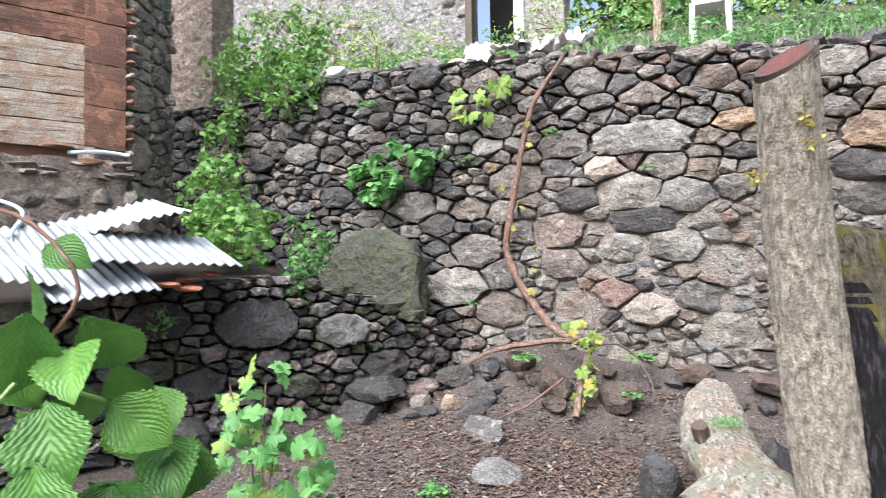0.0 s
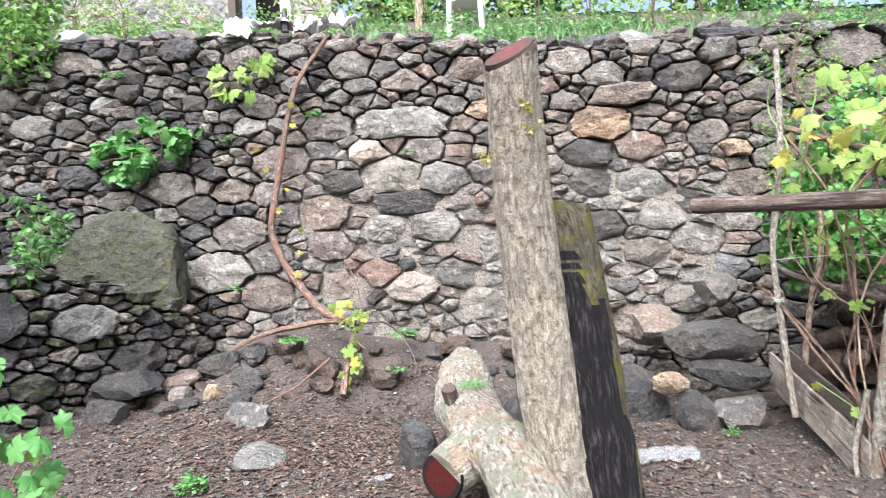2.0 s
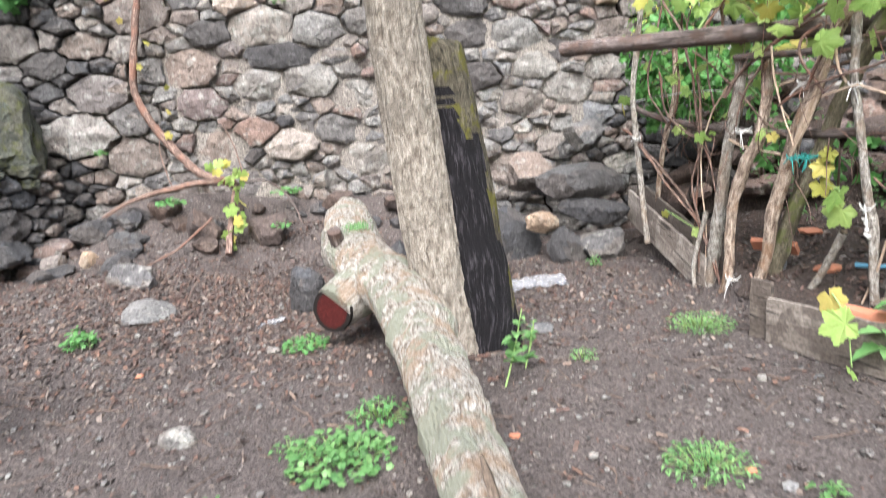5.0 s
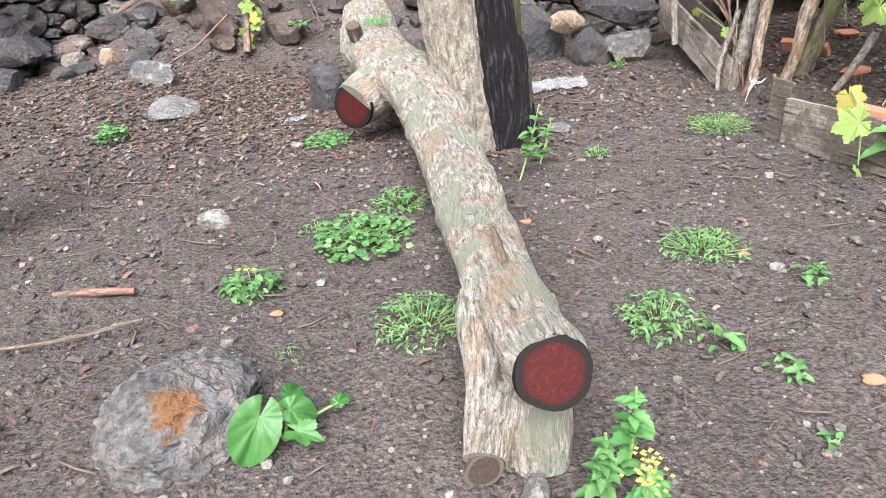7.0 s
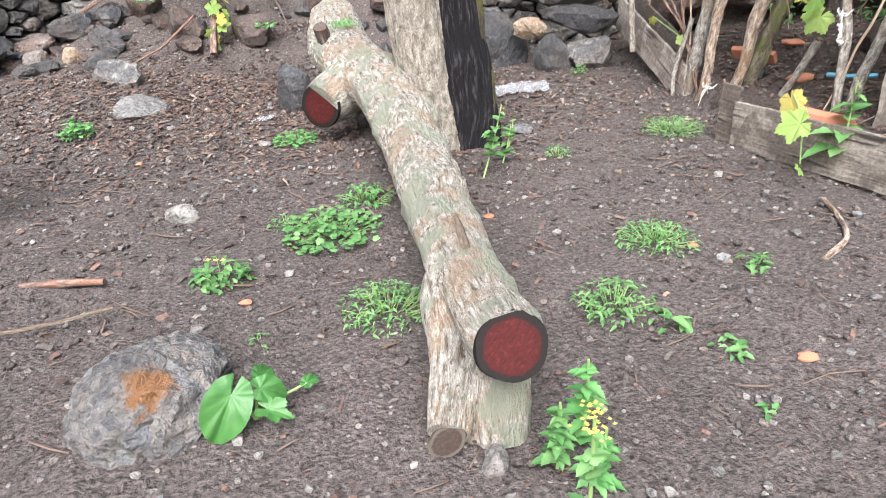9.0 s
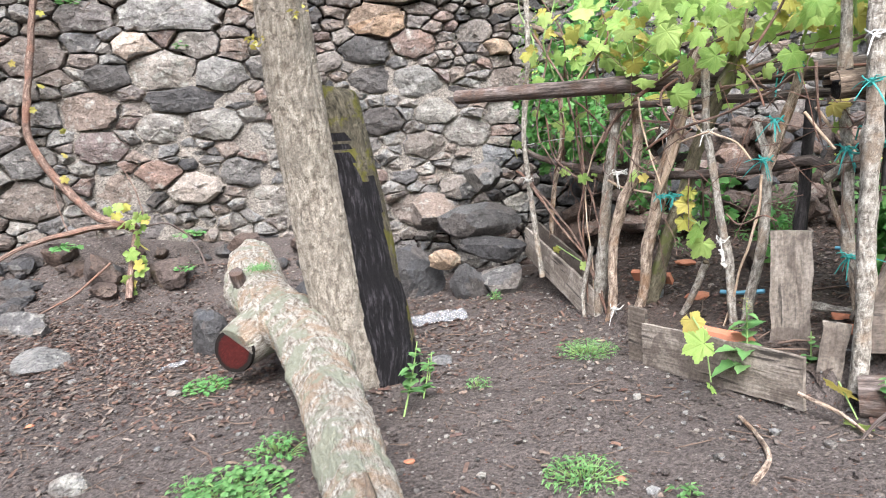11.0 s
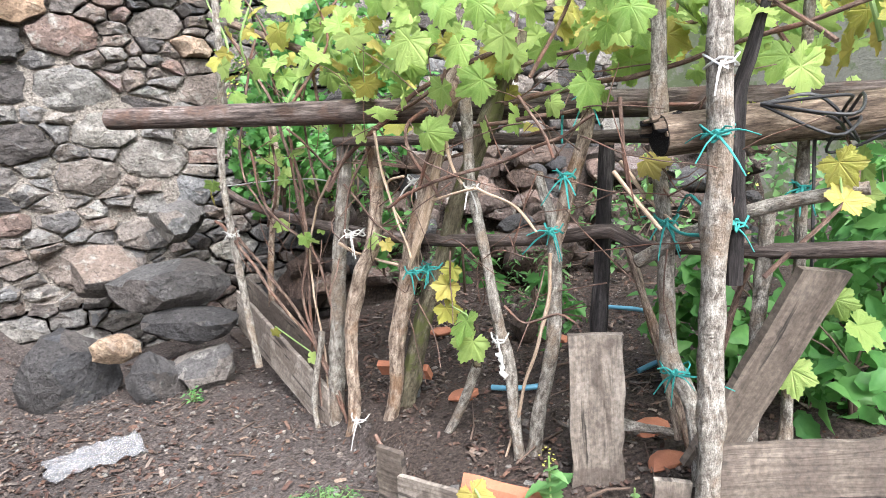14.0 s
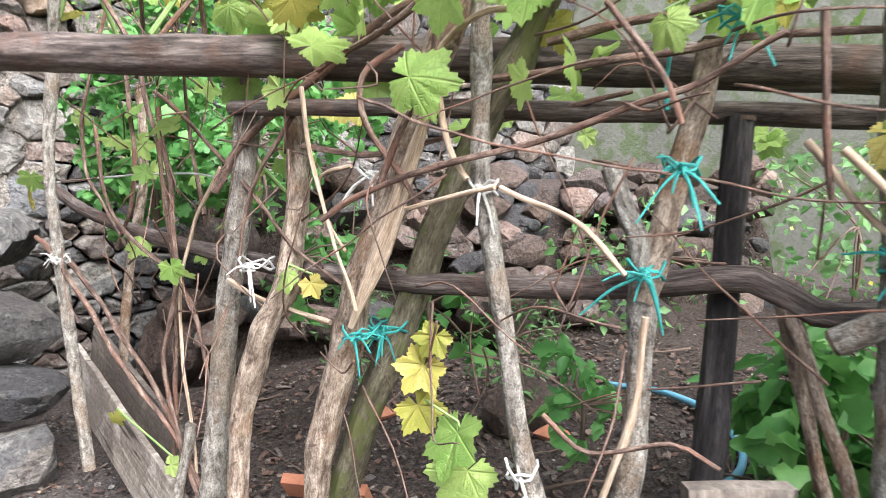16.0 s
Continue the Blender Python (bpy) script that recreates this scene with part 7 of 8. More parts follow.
def tie(at, r, material, lab, seed, ends=2, name="tie"):
    """twine knotted round a pole with loose ends"""
    rnd = random.Random(seed)
    t = thing(name, lab, "tie", at)
    ring = [(math.cos(a) * r, math.sin(a) * r, 0.012 * math.sin(a * 2)) for a in np.linspace(0, 6.6, 10)]
    tube("loop", ring, (0.0035, 0.0035), material, t, sides=6, step=0.02, rough=0.4, seed=seed)
    tube("loop", [(x * 1.05, y * 1.05, z * -1.5 + 0.009) for x, y, z in ring], (0.003, 0.003), material, t, sides=6, step=0.02, rough=0.4, seed=seed + 1)
    knot = Vector((-r * .8, -r * .6, 0))
    tube("knot", [tuple(knot + Vector((rnd.gauss(0, .008), rnd.gauss(0, .008), rnd.gauss(0, .009)))) for _ in range(8)], (0.004, 0.003), material, t, sides=6, step=0.008, rough=0.4, seed=seed + 2)
    for i in range(ends):
        d = Vector((rnd.gauss(-.02, .03), rnd.gauss(0, .05), rnd.uniform(-.11, .03)))
        p = Vector((-r * .8, -r * .6, 0))
        tube("loose_end", [tuple(p), tuple(p + d * .5 + Vector((0, 0, .012))), tuple(p + d)], (0.0038, 0.0018), material, t, sides=6, step=0.015, rough=0.5, seed=seed + i, wobble=0.006)


for i, (p, r) in enumerate((((2.54, 2.2, 1.37), .045), ((2.54, 2.85, 1.06), .036), ((2.56, 2.8, 1.25), .036), ((2.34, 3.5, 0.86), .05), ((2.44, 3.52, 0.86), .055), ((2.62, 2.2, 1.12), .036), ((2.68, 2.48, 1.1), .04), ((2.68, 2.45, 0.62), .05), ((2.95, 2.2, 1.19), .03), ((2.6, 2.72, 1.5), .04))):
    tie(p, r * 0.9, TWINE, "teal plastic twine knotted round a pole", 300 + i, 6)
for i, (p, r) in enumerate((((2.4, 3.14, 1.21), .03), ((2.24, 3.86, 1.0), .045), ((1.94, 4.8, 0.95), .03), ((2.43, 3.05, 0.64), .032), ((2.2, 3.87, 0.12), .045), ((2.36, 3.45, 1.24), .05))):
    tie(p, r, RAG, "white rag strip tied round a pole", 330 + i, 3, "rag_tie")
tie((2.54, 2.19, 1.55), .042, WIRE, "pale wire wound round the thick pole", 350, 1, "wire_tie")
sheet("rag", (2.42, 3.03, 0.55), 0.07, 0.1, RAG, 8, "frayed white rag hanging on the pole", "rag", 0.03, 0.4, 20).rotation_euler = (1.4, 0, 0.5)
stick("teal twine strung between two poles", [(2.54, 2.19, 1.1), (2.6, 2.36, 1.085), (2.68, 2.48, 1.1)], (0.005, 0.005), TWINE, 361, "twine", "twine")
stick("teal twine strung between two poles", [(2.54, 2.19, 1.12), (2.6, 2.33, 1.2), (2.66, 2.42, 1.14)], (0.004, 0.004), TWINE, 362, "twine", "twine")
stick("teal twine hanging from the rail", [(2.6, 2.85, 1.5), (2.6, 2.86, 1.42), (2.59, 2.85, 1.36)], (0.004, 0.004), TWINE, 363, "twine", "twine")
stick("thin pale wire between the poles", [(1.95, 4.85, 1.22), (2.15, 4.3, 1.25), (2.25, 4.0, 1.23)], (0.003, 0.003), WIRE, 364, "wire", "wire")
for i in range(5):
    stick("black cable looped over the beam", [(2.62, 2.13, 1.44), (2.72, 2.03 - .02 * i, 1.45 - .05 * (i % 3)), (2.86, 2.0 + .04 * (i % 2), 1.33 + .03 * i), (2.93, 2.12, 1.42 - .03 * i), (3.02, 1.98, 1.36 + .04 * (i % 2)), (3.2, 1.8, 1.44 + .02 * i), (3.4, 1.7, 1.4)], (0.0045, 0.0045), CABLE, 370 + i, "cable", "cable")
stick("black cable hanging beside the pole", [(2.95, 2.17, 1.4), (2.92, 2.15, 1.1), (2.93, 2.16, 0.9)], (0.005, 0.005), CABLE, 376, "cable", "cable")
stick("pale blue garden hose looped on the bed's soil", [(3.77, 3.80, 0.38), (3.82, 3.60, 0.39), (3.77, 3.35, 0.38), (3.62, 3.17, 0.36), (3.44, 3.08, 0.34), (3.23, 3.09, 0.31)], (0.013, 0.013), HOSE, 380, "hose", "hose")
stick("short end of pale blue garden hose in the bed", [(2.72, 3.52, 0.24), (2.78, 3.41, 0.25), (2.87, 3.31, 0.27)], (0.013, 0.013), HOSE, 381, "hose", "hose")


# shrubs, wall greenery and the tangle behind the fence
def shrub(lab, blobs, leaf, material, seed, stems=(), petals=0, proto=None, category="shrub", name="shrub"):
    rnd = random.Random(seed)
    o = Vector(blobs[0][0])
    t = thing(name, lab, category, tuple(o))
    g = Geo()
    branches = []
    for c, size, n in blobs:
        leaf_blob(g, Vector(c) - o, size, n, leaf, rnd, proto)
        for k in range(5):
            d = Vector((rnd.gauss(0, 1), rnd.gauss(0, 1), rnd.gauss(0.3, .7))).normalized()
            e = Vector(c) - o + Vector((d.x * size[0], d.y * size[1], d.z * size[2])) * 1.1
            g2 = tube_geo([tuple(Vector(c) - o - Vector((0, 0, size[2] * .9))), tuple(Vector(c) - o), tuple(e)], (0.008, 0.003), sides=5, step=0.1)
            branches.append(g2)
            leaf_blob(g, e, (size[0] * .2, size[1] * .2, size[2] * .2), 12, leaf, rnd, proto, hollow=0)
    g.make("foliage", material, t)["kind"] = "stuff"
    s = Geo()
    for q in branches:
        s.add(*q)
    s.make("twig_mesh", TWIG, t)["kind"] = "stuff"
    if petals:
        p = Geo()
        for c, size, n in blobs:
            leaf_blob(p, Vector(c) - o + Vector((0, 0, size[2] * .2)), size, int(n * petals), 0.022, rnd, small_leaf_geo(0.9), up=1, hollow=0.7)
        p.make("blossom", PETAL, t, "small bright yellow flowers")["kind"] = "stuff"
    return t


OVAL = oval_leaf_geo(1, 0.6, 0.18, 0.2, n=3)
shrub("yellow-green weeds before the upper house", [((-4.3, 7.6, 4.3), (0.6, 0.4, 0.5), 420), ((-5.2, 8.0, 4.6), (0.7, 0.4, 0.6), 420), ((-3.5, 7.6, 4.1), (0.4, 0.3, 0.4), 260), ((-6.5, 8.5, 5.0), (0.8, 0.5, 0.8), 420)], 0.07, LEAF_PALE, 11, petals=0.3)
shrub("rank pale green weeds standing along the upper garden", [((-2.4 + 0.75 * k_, 9.2 + 0.5 * (k_ % 2), 4.75 + 0.12 * (k_ % 3)), (0.55, 0.4, 0.55), 330) for k_ in range(13)], 0.085, LEAF_PALE, 63, petals=0.12, proto=OVAL)
shrub("dense green shrub hanging over the wall's top", [((-5.2, 6.5, 4.05), (0.7, 0.4, 0.55), 900), ((-4.75, 6.35, 3.6), (0.55, 0.3, 0.4), 600), ((-5.7, 6.5, 3.8), (0.4, 0.35, 0.4), 400), ((-4.6, 6.5, 4.1), (0.4, 0.3, 0.4), 420), ((-5.6, 6.3, 3.2), (0.25, 0.2, 0.35), 170)], 0.085, LEAF_BUSH, 1, proto=OVAL)
shrub("green climber with lobed leaves in the terrace corner", [((-4.8, 5.3, 2.15), (0.45, 0.35, 0.5), 420), ((-4.35, 4.9, 1.85), (0.5, 0.3, 0.3), 380), ((-4.0, 4.6, 1.7), (0.4, 0.25, 0.25), 280), ((-5.35, 5.9, 2.6), (0.25, 0.25, 0.5), 200)], 0.085, LEAF_BUSH, 2, proto=LOBED)
shrub("leafy green plant trailing over the low wall", [((-3.4, 4.9, 1.62), (0.22, 0.2, 0.28), 260), ((-3.42, 4.72, 1.3), (0.18, 0.12, 0.2), 130)], 0.06, LEAF_WEED, 3, proto=LOBED)
shrub("small leafy plant on the low wall's face", [((-3.86, 3.68, 1.05), (0.14, 0.1, 0.12), 60)], 0.055, LEAF_WEED, 4, proto=OVAL)
shrub("clump of lobed blue-green leaves rooted in the wall", [((-3.5, 6.28, 2.38), (0.42, 0.16, 0.24), 170), ((-3.15, 6.28, 2.55), (0.32, 0.14, 0.2), 120)], 0.13, LEAF_BLUE, 5, proto=LOBED)
shrub("yellow-flowering weeds at the wall's end", [((2.7, 6.0, 2.2), (0.45, 0.3, 0.5), 500), ((2.55, 5.9, 1.6), (0.35, 0.25, 0.45), 420), ((3.2, 6.0, 2.4), (0.5, 0.3, 0.45), 420), ((2.8, 5.7, 1.2), (0.4, 0.25, 0.35), 380), ((2.6, 6.1, 2.9), (0.4, 0.2, 0.35), 260)], 0.055, LEAF_BUSH, 6, petals=0.34, proto=small_leaf_geo(0.4))
shrub("dense dark green weeds growing behind the fence's corner", [((2.5, 5.3, 1.7), (0.3, 0.25, 0.4), 420), ((2.45, 5.4, 1.25), (0.25, 0.25, 0.3), 300), ((2.75, 5.2, 2.1), (0.35, 0.3, 0.4), 420), ((3.3, 5.3, 1.7), (0.4, 0.3, 0.4), 420), ((2.7, 5.1, 1.3), (0.3, 0.2, 0.22), 300), ((2.95, 5.0, 1.45), (0.25, 0.2, 0.25), 240), ((2.25, 5.5, 1.5), (0.15, 0.2, 0.3), 160)], 0.075, LEAF_NETTLE, 61, proto=LOBED)
shrub("bushy green nettles between the poles", [((2.62, 4.35, 0.95), (0.16, 0.2, 0.3), 80), ((2.75, 3.75, 0.85), (0.16, 0.18, 0.22), 60), ((2.95, 3.3, 0.6), (0.12, 0.14, 0.15), 60)], 0.075, LEAF_NETTLE, 62, proto=oval_leaf_geo(1, 0.65, 0.15, 0.3, n=6, tooth=0.15))
shrub("feathery green weeds behind the fence", [((3.0, 4.6, 0.75), (0.3, 0.3, 0.35), 260), ((2.75, 4.9, 1.3), (0.25, 0.3, 0.3), 200), ((3.4, 4.0, 0.6), (0.25, 0.25, 0.25), 240)], 0.055, LEAF_WEED, 7, proto=small_leaf_geo(0.3))
shrub("lush dark green nettles growing in the bed", [((3.3, 2.75, 0.62), (0.28, 0.25, 0.26), 240), ((3.55, 2.7, 0.6), (0.35, 0.35, 0.32), 280), ((3.9, 2.3, 0.75), (0.4, 0.35, 0.4), 320), ((3.4, 2.25, 0.5), (0.25, 0.25, 0.25), 160), ((4.4, 2.6, 0.8), (0.45, 0.4, 0.4), 300)], 0.11, LEAF_NETTLE, 8, proto=oval_leaf_geo(1, 0.65, 0.15, 0.3, n=6, tooth=0.15))
shrub("pale green weeds on the bank behind the fence", [((4.7, 4.2, 0.8), (0.6, 0.5, 0.4), 500), ((5.3, 3.4, 1.0), (0.6, 0.5, 0.5), 500), ((5.4, 5.0, 0.9), (0.5, 0.5, 0.4), 400)], 0.07, LEAF_WEED, 9, petals=0.05)
shrub("overgrown green bushes beyond the vine bed", [((6.0, 2.5, 1.3), (0.8, 0.9, 0.9), 800), ((5.6, 1.2, 1.4), (0.8, 0.9, 0.9), 800), ((5.0, 0.2, 1.2), (0.8, 0.8, 0.9), 600)], 0.12, LEAF_NETTLE, 10, proto=OVAL)


def wall_vine():
    o = Vector((-1.25, 5.6, 0.25))
    t = thing("grapevine", "old grapevine with peeling bark trained up the wall", "vine", tuple(o))
    inv = lambda pts: [tuple(Vector(p) - o) for p in pts]
    tube("trunk", inv([(-1.24, 5.55, 0.2), (-1.24, 5.7, 0.4), (-1.2, 5.9, 0.72)]), (0.03, 0.026, 0.028), CANE, t, sides=12, step=0.03, rough=0.2, seed=1, wobble=0.006)
    tube("arm", inv([(-1.2, 5.9, 0.74), (-1.6, 6.2, 0.86), (-1.88, 6.28, 1.172), (-2.08, 6.3, 1.6), (-2.0, 6.3, 2.1), (-1.93, 6.3, 2.5), (-1.85, 6.3, 2.8), (-1.76, 6.3, 3.05), (-1.5, 6.35, 3.42)]), (0.032, 0.038, 0.033, 0.027, 0.02), CANE, t, sides=14, step=0.04, rough=0.25, seed=2, wobble=0.012)
    tube("arm", inv([(-1.2, 5.9, 0.76), (-1.5, 5.92, 0.78), (-1.72, 5.9, 0.74), (-2.1, 5.88, 0.66), (-2.36, 5.85, 0.52)]), (0.026, 0.024, 0.014), CANE, t, sides=12, step=0.04, rough=0.25, seed=3, wobble=0.01)
    tube("cane", inv([(-1.2, 5.9, 0.74), (-0.95, 5.9, 0.76), (-0.75, 5.85, 0.6), (-0.6, 5.6, 0.35)]), (0.01, 0.006), POLE_DARK, t, sides=8, step=0.04, seed=4, wobble=0.01)
    tube("cane", inv([(-1.35, 5.6, 0.5), (-1.6, 5.5, 0.3), (-1.85, 5.3, 0.18)]), (0.01, 0.007), CANE, t, sides=8, step=0.04, seed=5, wobble=0.01)
    tube("cane", inv([(-1.75, 5.95, 0.74), (-1.9, 6.2, 1.0), (-1.92, 6.3, 1.3)]), (0.006, 0.004), CANE, t, sides=7, step=0.04, seed=6, wobble=0.01)
    tube("cane", inv([(-1.18, 6.1, 0.8), (-1.25, 6.2, 1.05), (-1.35, 6.3, 1.25)]), (0.008, 0.004), CANE, t, sides=7, step=0.04, seed=7, wobble=0.01)
    rnd = random.Random(9)
    for i in range(16):
        vine_leaf(t, Vector((-1.18 + rnd.gauss(0, .09), 5.8 + rnd.gauss(0, .05), 0.82 + rnd.gauss(0, .08))) - o, rnd.uniform(.07, .12), rnd, rnd.choice(("green", "green", "yellow")), (0, -.8, .4))
    for i in range(9):
        vine_leaf(t, Vector((-1.2 + rnd.gauss(0, .05), 5.66 + rnd.gauss(0, .04), 0.66 - 0.05 * i)) - o, rnd.uniform(.09, .15), rnd, "yellow" if i % 3 == 1 else "green", (0, -.8, .4))
    for i in range(9):
        vine_leaf(t, Vector((-1.9 + rnd.gauss(0, .14), 6.25, 1.2 + 0.2 * i)) - o, rnd.uniform(.06, .09), rnd, "yellow", (0, -.8, .4))
    for c, n in (((-2.6, 6.32, 3.1), 6), ((-2.57, 6.32, 2.95), 3), ((-2.36, 6.32, 3.15), 5), ((-2.08, 6.32, 3.2), 6)):
        for i in range(n):
            vine_leaf(t, Vector((c[0] + rnd.gauss(0, .06), c[1], c[2] + rnd.gauss(0, .09))) - o, rnd.uniform(.12, .18), rnd, "green", (0, -.8, .5))


wall_vine()


def sapling():
    o = Vector((-1.75, 2.35, 0.05))
    t = thing("young_vine", "young bushy plant with pale lobed leaves", "plant", tuple(o))
    rnd = random.Random(14)
    tips = [(-0.25, 0.1, 0.86), (0.02, 0.02, 0.9), (0.2, 0.12, 0.7), (0.24, 0.1, 0.5), (-0.06, -0.1, 0.5), (0.05, 0.05, 0.66), (-0.12, 0.06, 0.74), (0.1, 0.0, 0.45)]
    for i, p in enumerate(tips):
        tube("stem", [(0, 0, 0), (p[0] * .4, p[1] * .4, p[2] * .6), p], (0.007, 0.003), CANE, t, sides=7, step=0.05, seed=i)
        for k in range(11):
            q = Vector(p) * rnd.uniform(0.65, 1.05) + Vector((rnd.gauss(0, .05), rnd.gauss(0, .05), rnd.gauss(0, .05)))
            vine_leaf(t, q, rnd.uniform(.075, .12), rnd, rnd.choice(("green", "blue", "blue", "blue")), (0.2, -.7, .7), -.4)


sapling()


def hazel():
    o = Vector((-0.95, 0.55, 0.9))
    t = thing("hazel_branch", "leafy hazel branch with ribbed bright green leaves", "branch", tuple(o))
    rnd = random.Random(17)
    inv = lambda pts: [tuple(Vector(p) - o) for p in pts]
    tube("twig", inv([(-1.35, 0.35, 0.0), (-1.3, 0.38, 0.5), (-1.2, 0.4, 0.85), (-0.95, 0.6, 1.05), (-0.85, 0.78, 1.26), (-0.79, 0.84, 1.38), (-0.84, 0.8, 1.48), (-0.95, 0.75, 1.52)]), (0.008, 0.005, 0.003), CANE, t, sides=8, step=0.03)
    tube("twig", inv([(-0.85, 0.78, 1.26), (-0.78, 0.9, 1.2), (-0.72, 0.97, 1.12)]), (0.004, 0.002), STEM, t, sides=7, step=0.03)
    tube("twig", inv([(-1.0, 0.55, 1.0), (-0.85, 0.66, 1.14), (-0.78, 0.74, 1.26)]), (0.005, 0.003), STEM, t, sides=7, step=0.03)
    spots = [((-0.77, 0.83, 1.35), .13), ((-0.70, 0.73, 1.25), .13), ((-0.80, 0.84, 1.30), .12), ((-0.80, 0.77, 1.36), .13), ((-0.74, 0.96, 1.15), .12), ((-0.79, 0.98, 1.22), .11), ((-0.80, 0.91, 1.27), .10),
             ((-0.84, 0.79, 1.42), .12), ((-0.66, 0.69, 1.19), .13), ((-0.74, 0.74, 1.19), .12), ((-0.69, 0.97, 1.15), .11), ((-0.86, 0.76, 1.33), .13), ((-0.88, 0.72, 1.25), .12), ((-0.76, 0.86, 1.22), .12), ((-0.82, 0.8, 1.2), .13),
             ((-0.82, 0.92, 1.2), .11), ((-0.68, 0.66, 1.14), .12), ((-0.92, 0.72, 1.38), .12), ((-0.78, 0.78, 1.14), .12), ((-0.86, 0.83, 1.45), .08), ((-0.85, 0.7, 1.14), .13), ((-0.74, 0.9, 1.1), .11),
             ((-0.83, 0.66, 1.22), .13), ((-0.78, 0.62, 1.16), .14), ((-0.9, 0.8, 1.3), .12), ((-0.72, 0.8, 1.12), .12), ((-0.86, 0.88, 1.24), .11), ((-0.66, 0.8, 1.13), .1)]
    for i, (p, s) in enumerate(spots):
        v, f, u = hazel_leaf_geo(rnd)
        way = Vector((rnd.gauss(0.35, .5), rnd.gauss(0.1, .4), rnd.gauss(-.75, .35)))
        face = Vector((0.55 + rnd.gauss(0, .4), -0.7 + rnd.gauss(0, .35), 0.55))
        make("leaf", placed(v, turn_to(way, 0, face), Vector(p) - o, s), f, LEAF_HAZEL, t, uvs=u)


hazel()


def upper_weeds():
    rnd = random.Random(51)
    g, p, b = Geo(), Geo(), Geo()
    for i in range(150):
        x, y = rnd.uniform(-6.5, 6.5), 6.9 + 3.2 * rnd.random() ** 1.3
        z = 3.3 - 0.05 * x + 0.4 * (y - 6.7)
        if -2.6 < x < -0.9 and y < 7.4:
            continue
        s = rnd.uniform(0.12, 0.3)
        leaf_blob(g, (x, y, z + s * .6), (s * 1.3, s, s), 70, 0.075, rnd, small_leaf_geo(0.35 + .3 * rnd.random()), up=0.2, hollow=0.1)
        if rnd.random() < 0.3 and x < -2.5:
            leaf_blob(p, (x, y, z + s * 1.3), (s, s, s * .7), 26, 0.028, rnd, small_leaf_geo(.9), up=1)
    for i in range(1600):
        x, y = rnd.uniform(-6.5, 6.5), rnd.uniform(6.85, 9.5)
        z = 3.3 - 0.05 * x + 0.4 * (y - 6.7) - .02
        h = rnd.uniform(.08, .3)
        dx, dy = rnd.gauss(0, .06), rnd.gauss(0, .06)
        b.add([(x - .006, y, z), (x + .006, y, z), (x + dx * .5 + .004, y + dy * .5, z + h * .6), (x + dx * .5 - .004, y + dy * .5, z + h * .6), (x + dx, y + dy, z + h)], [(0, 1, 2, 3), (3, 2, 4)])
    tagged(g.make("upper_weeds", LEAF_WEED), "rank green weeds covering the upper garden", "weeds", kind="stuff")
    tagged(p.make("upper_flowers", PETAL), "yellow flowers among the upper garden's weeds", "flowers", kind="stuff")
    tagged(b.make("upper_grass", LEAF_WEED), "long grass blades on the upper garden", "grass", kind="stuff")


upper_weeds()


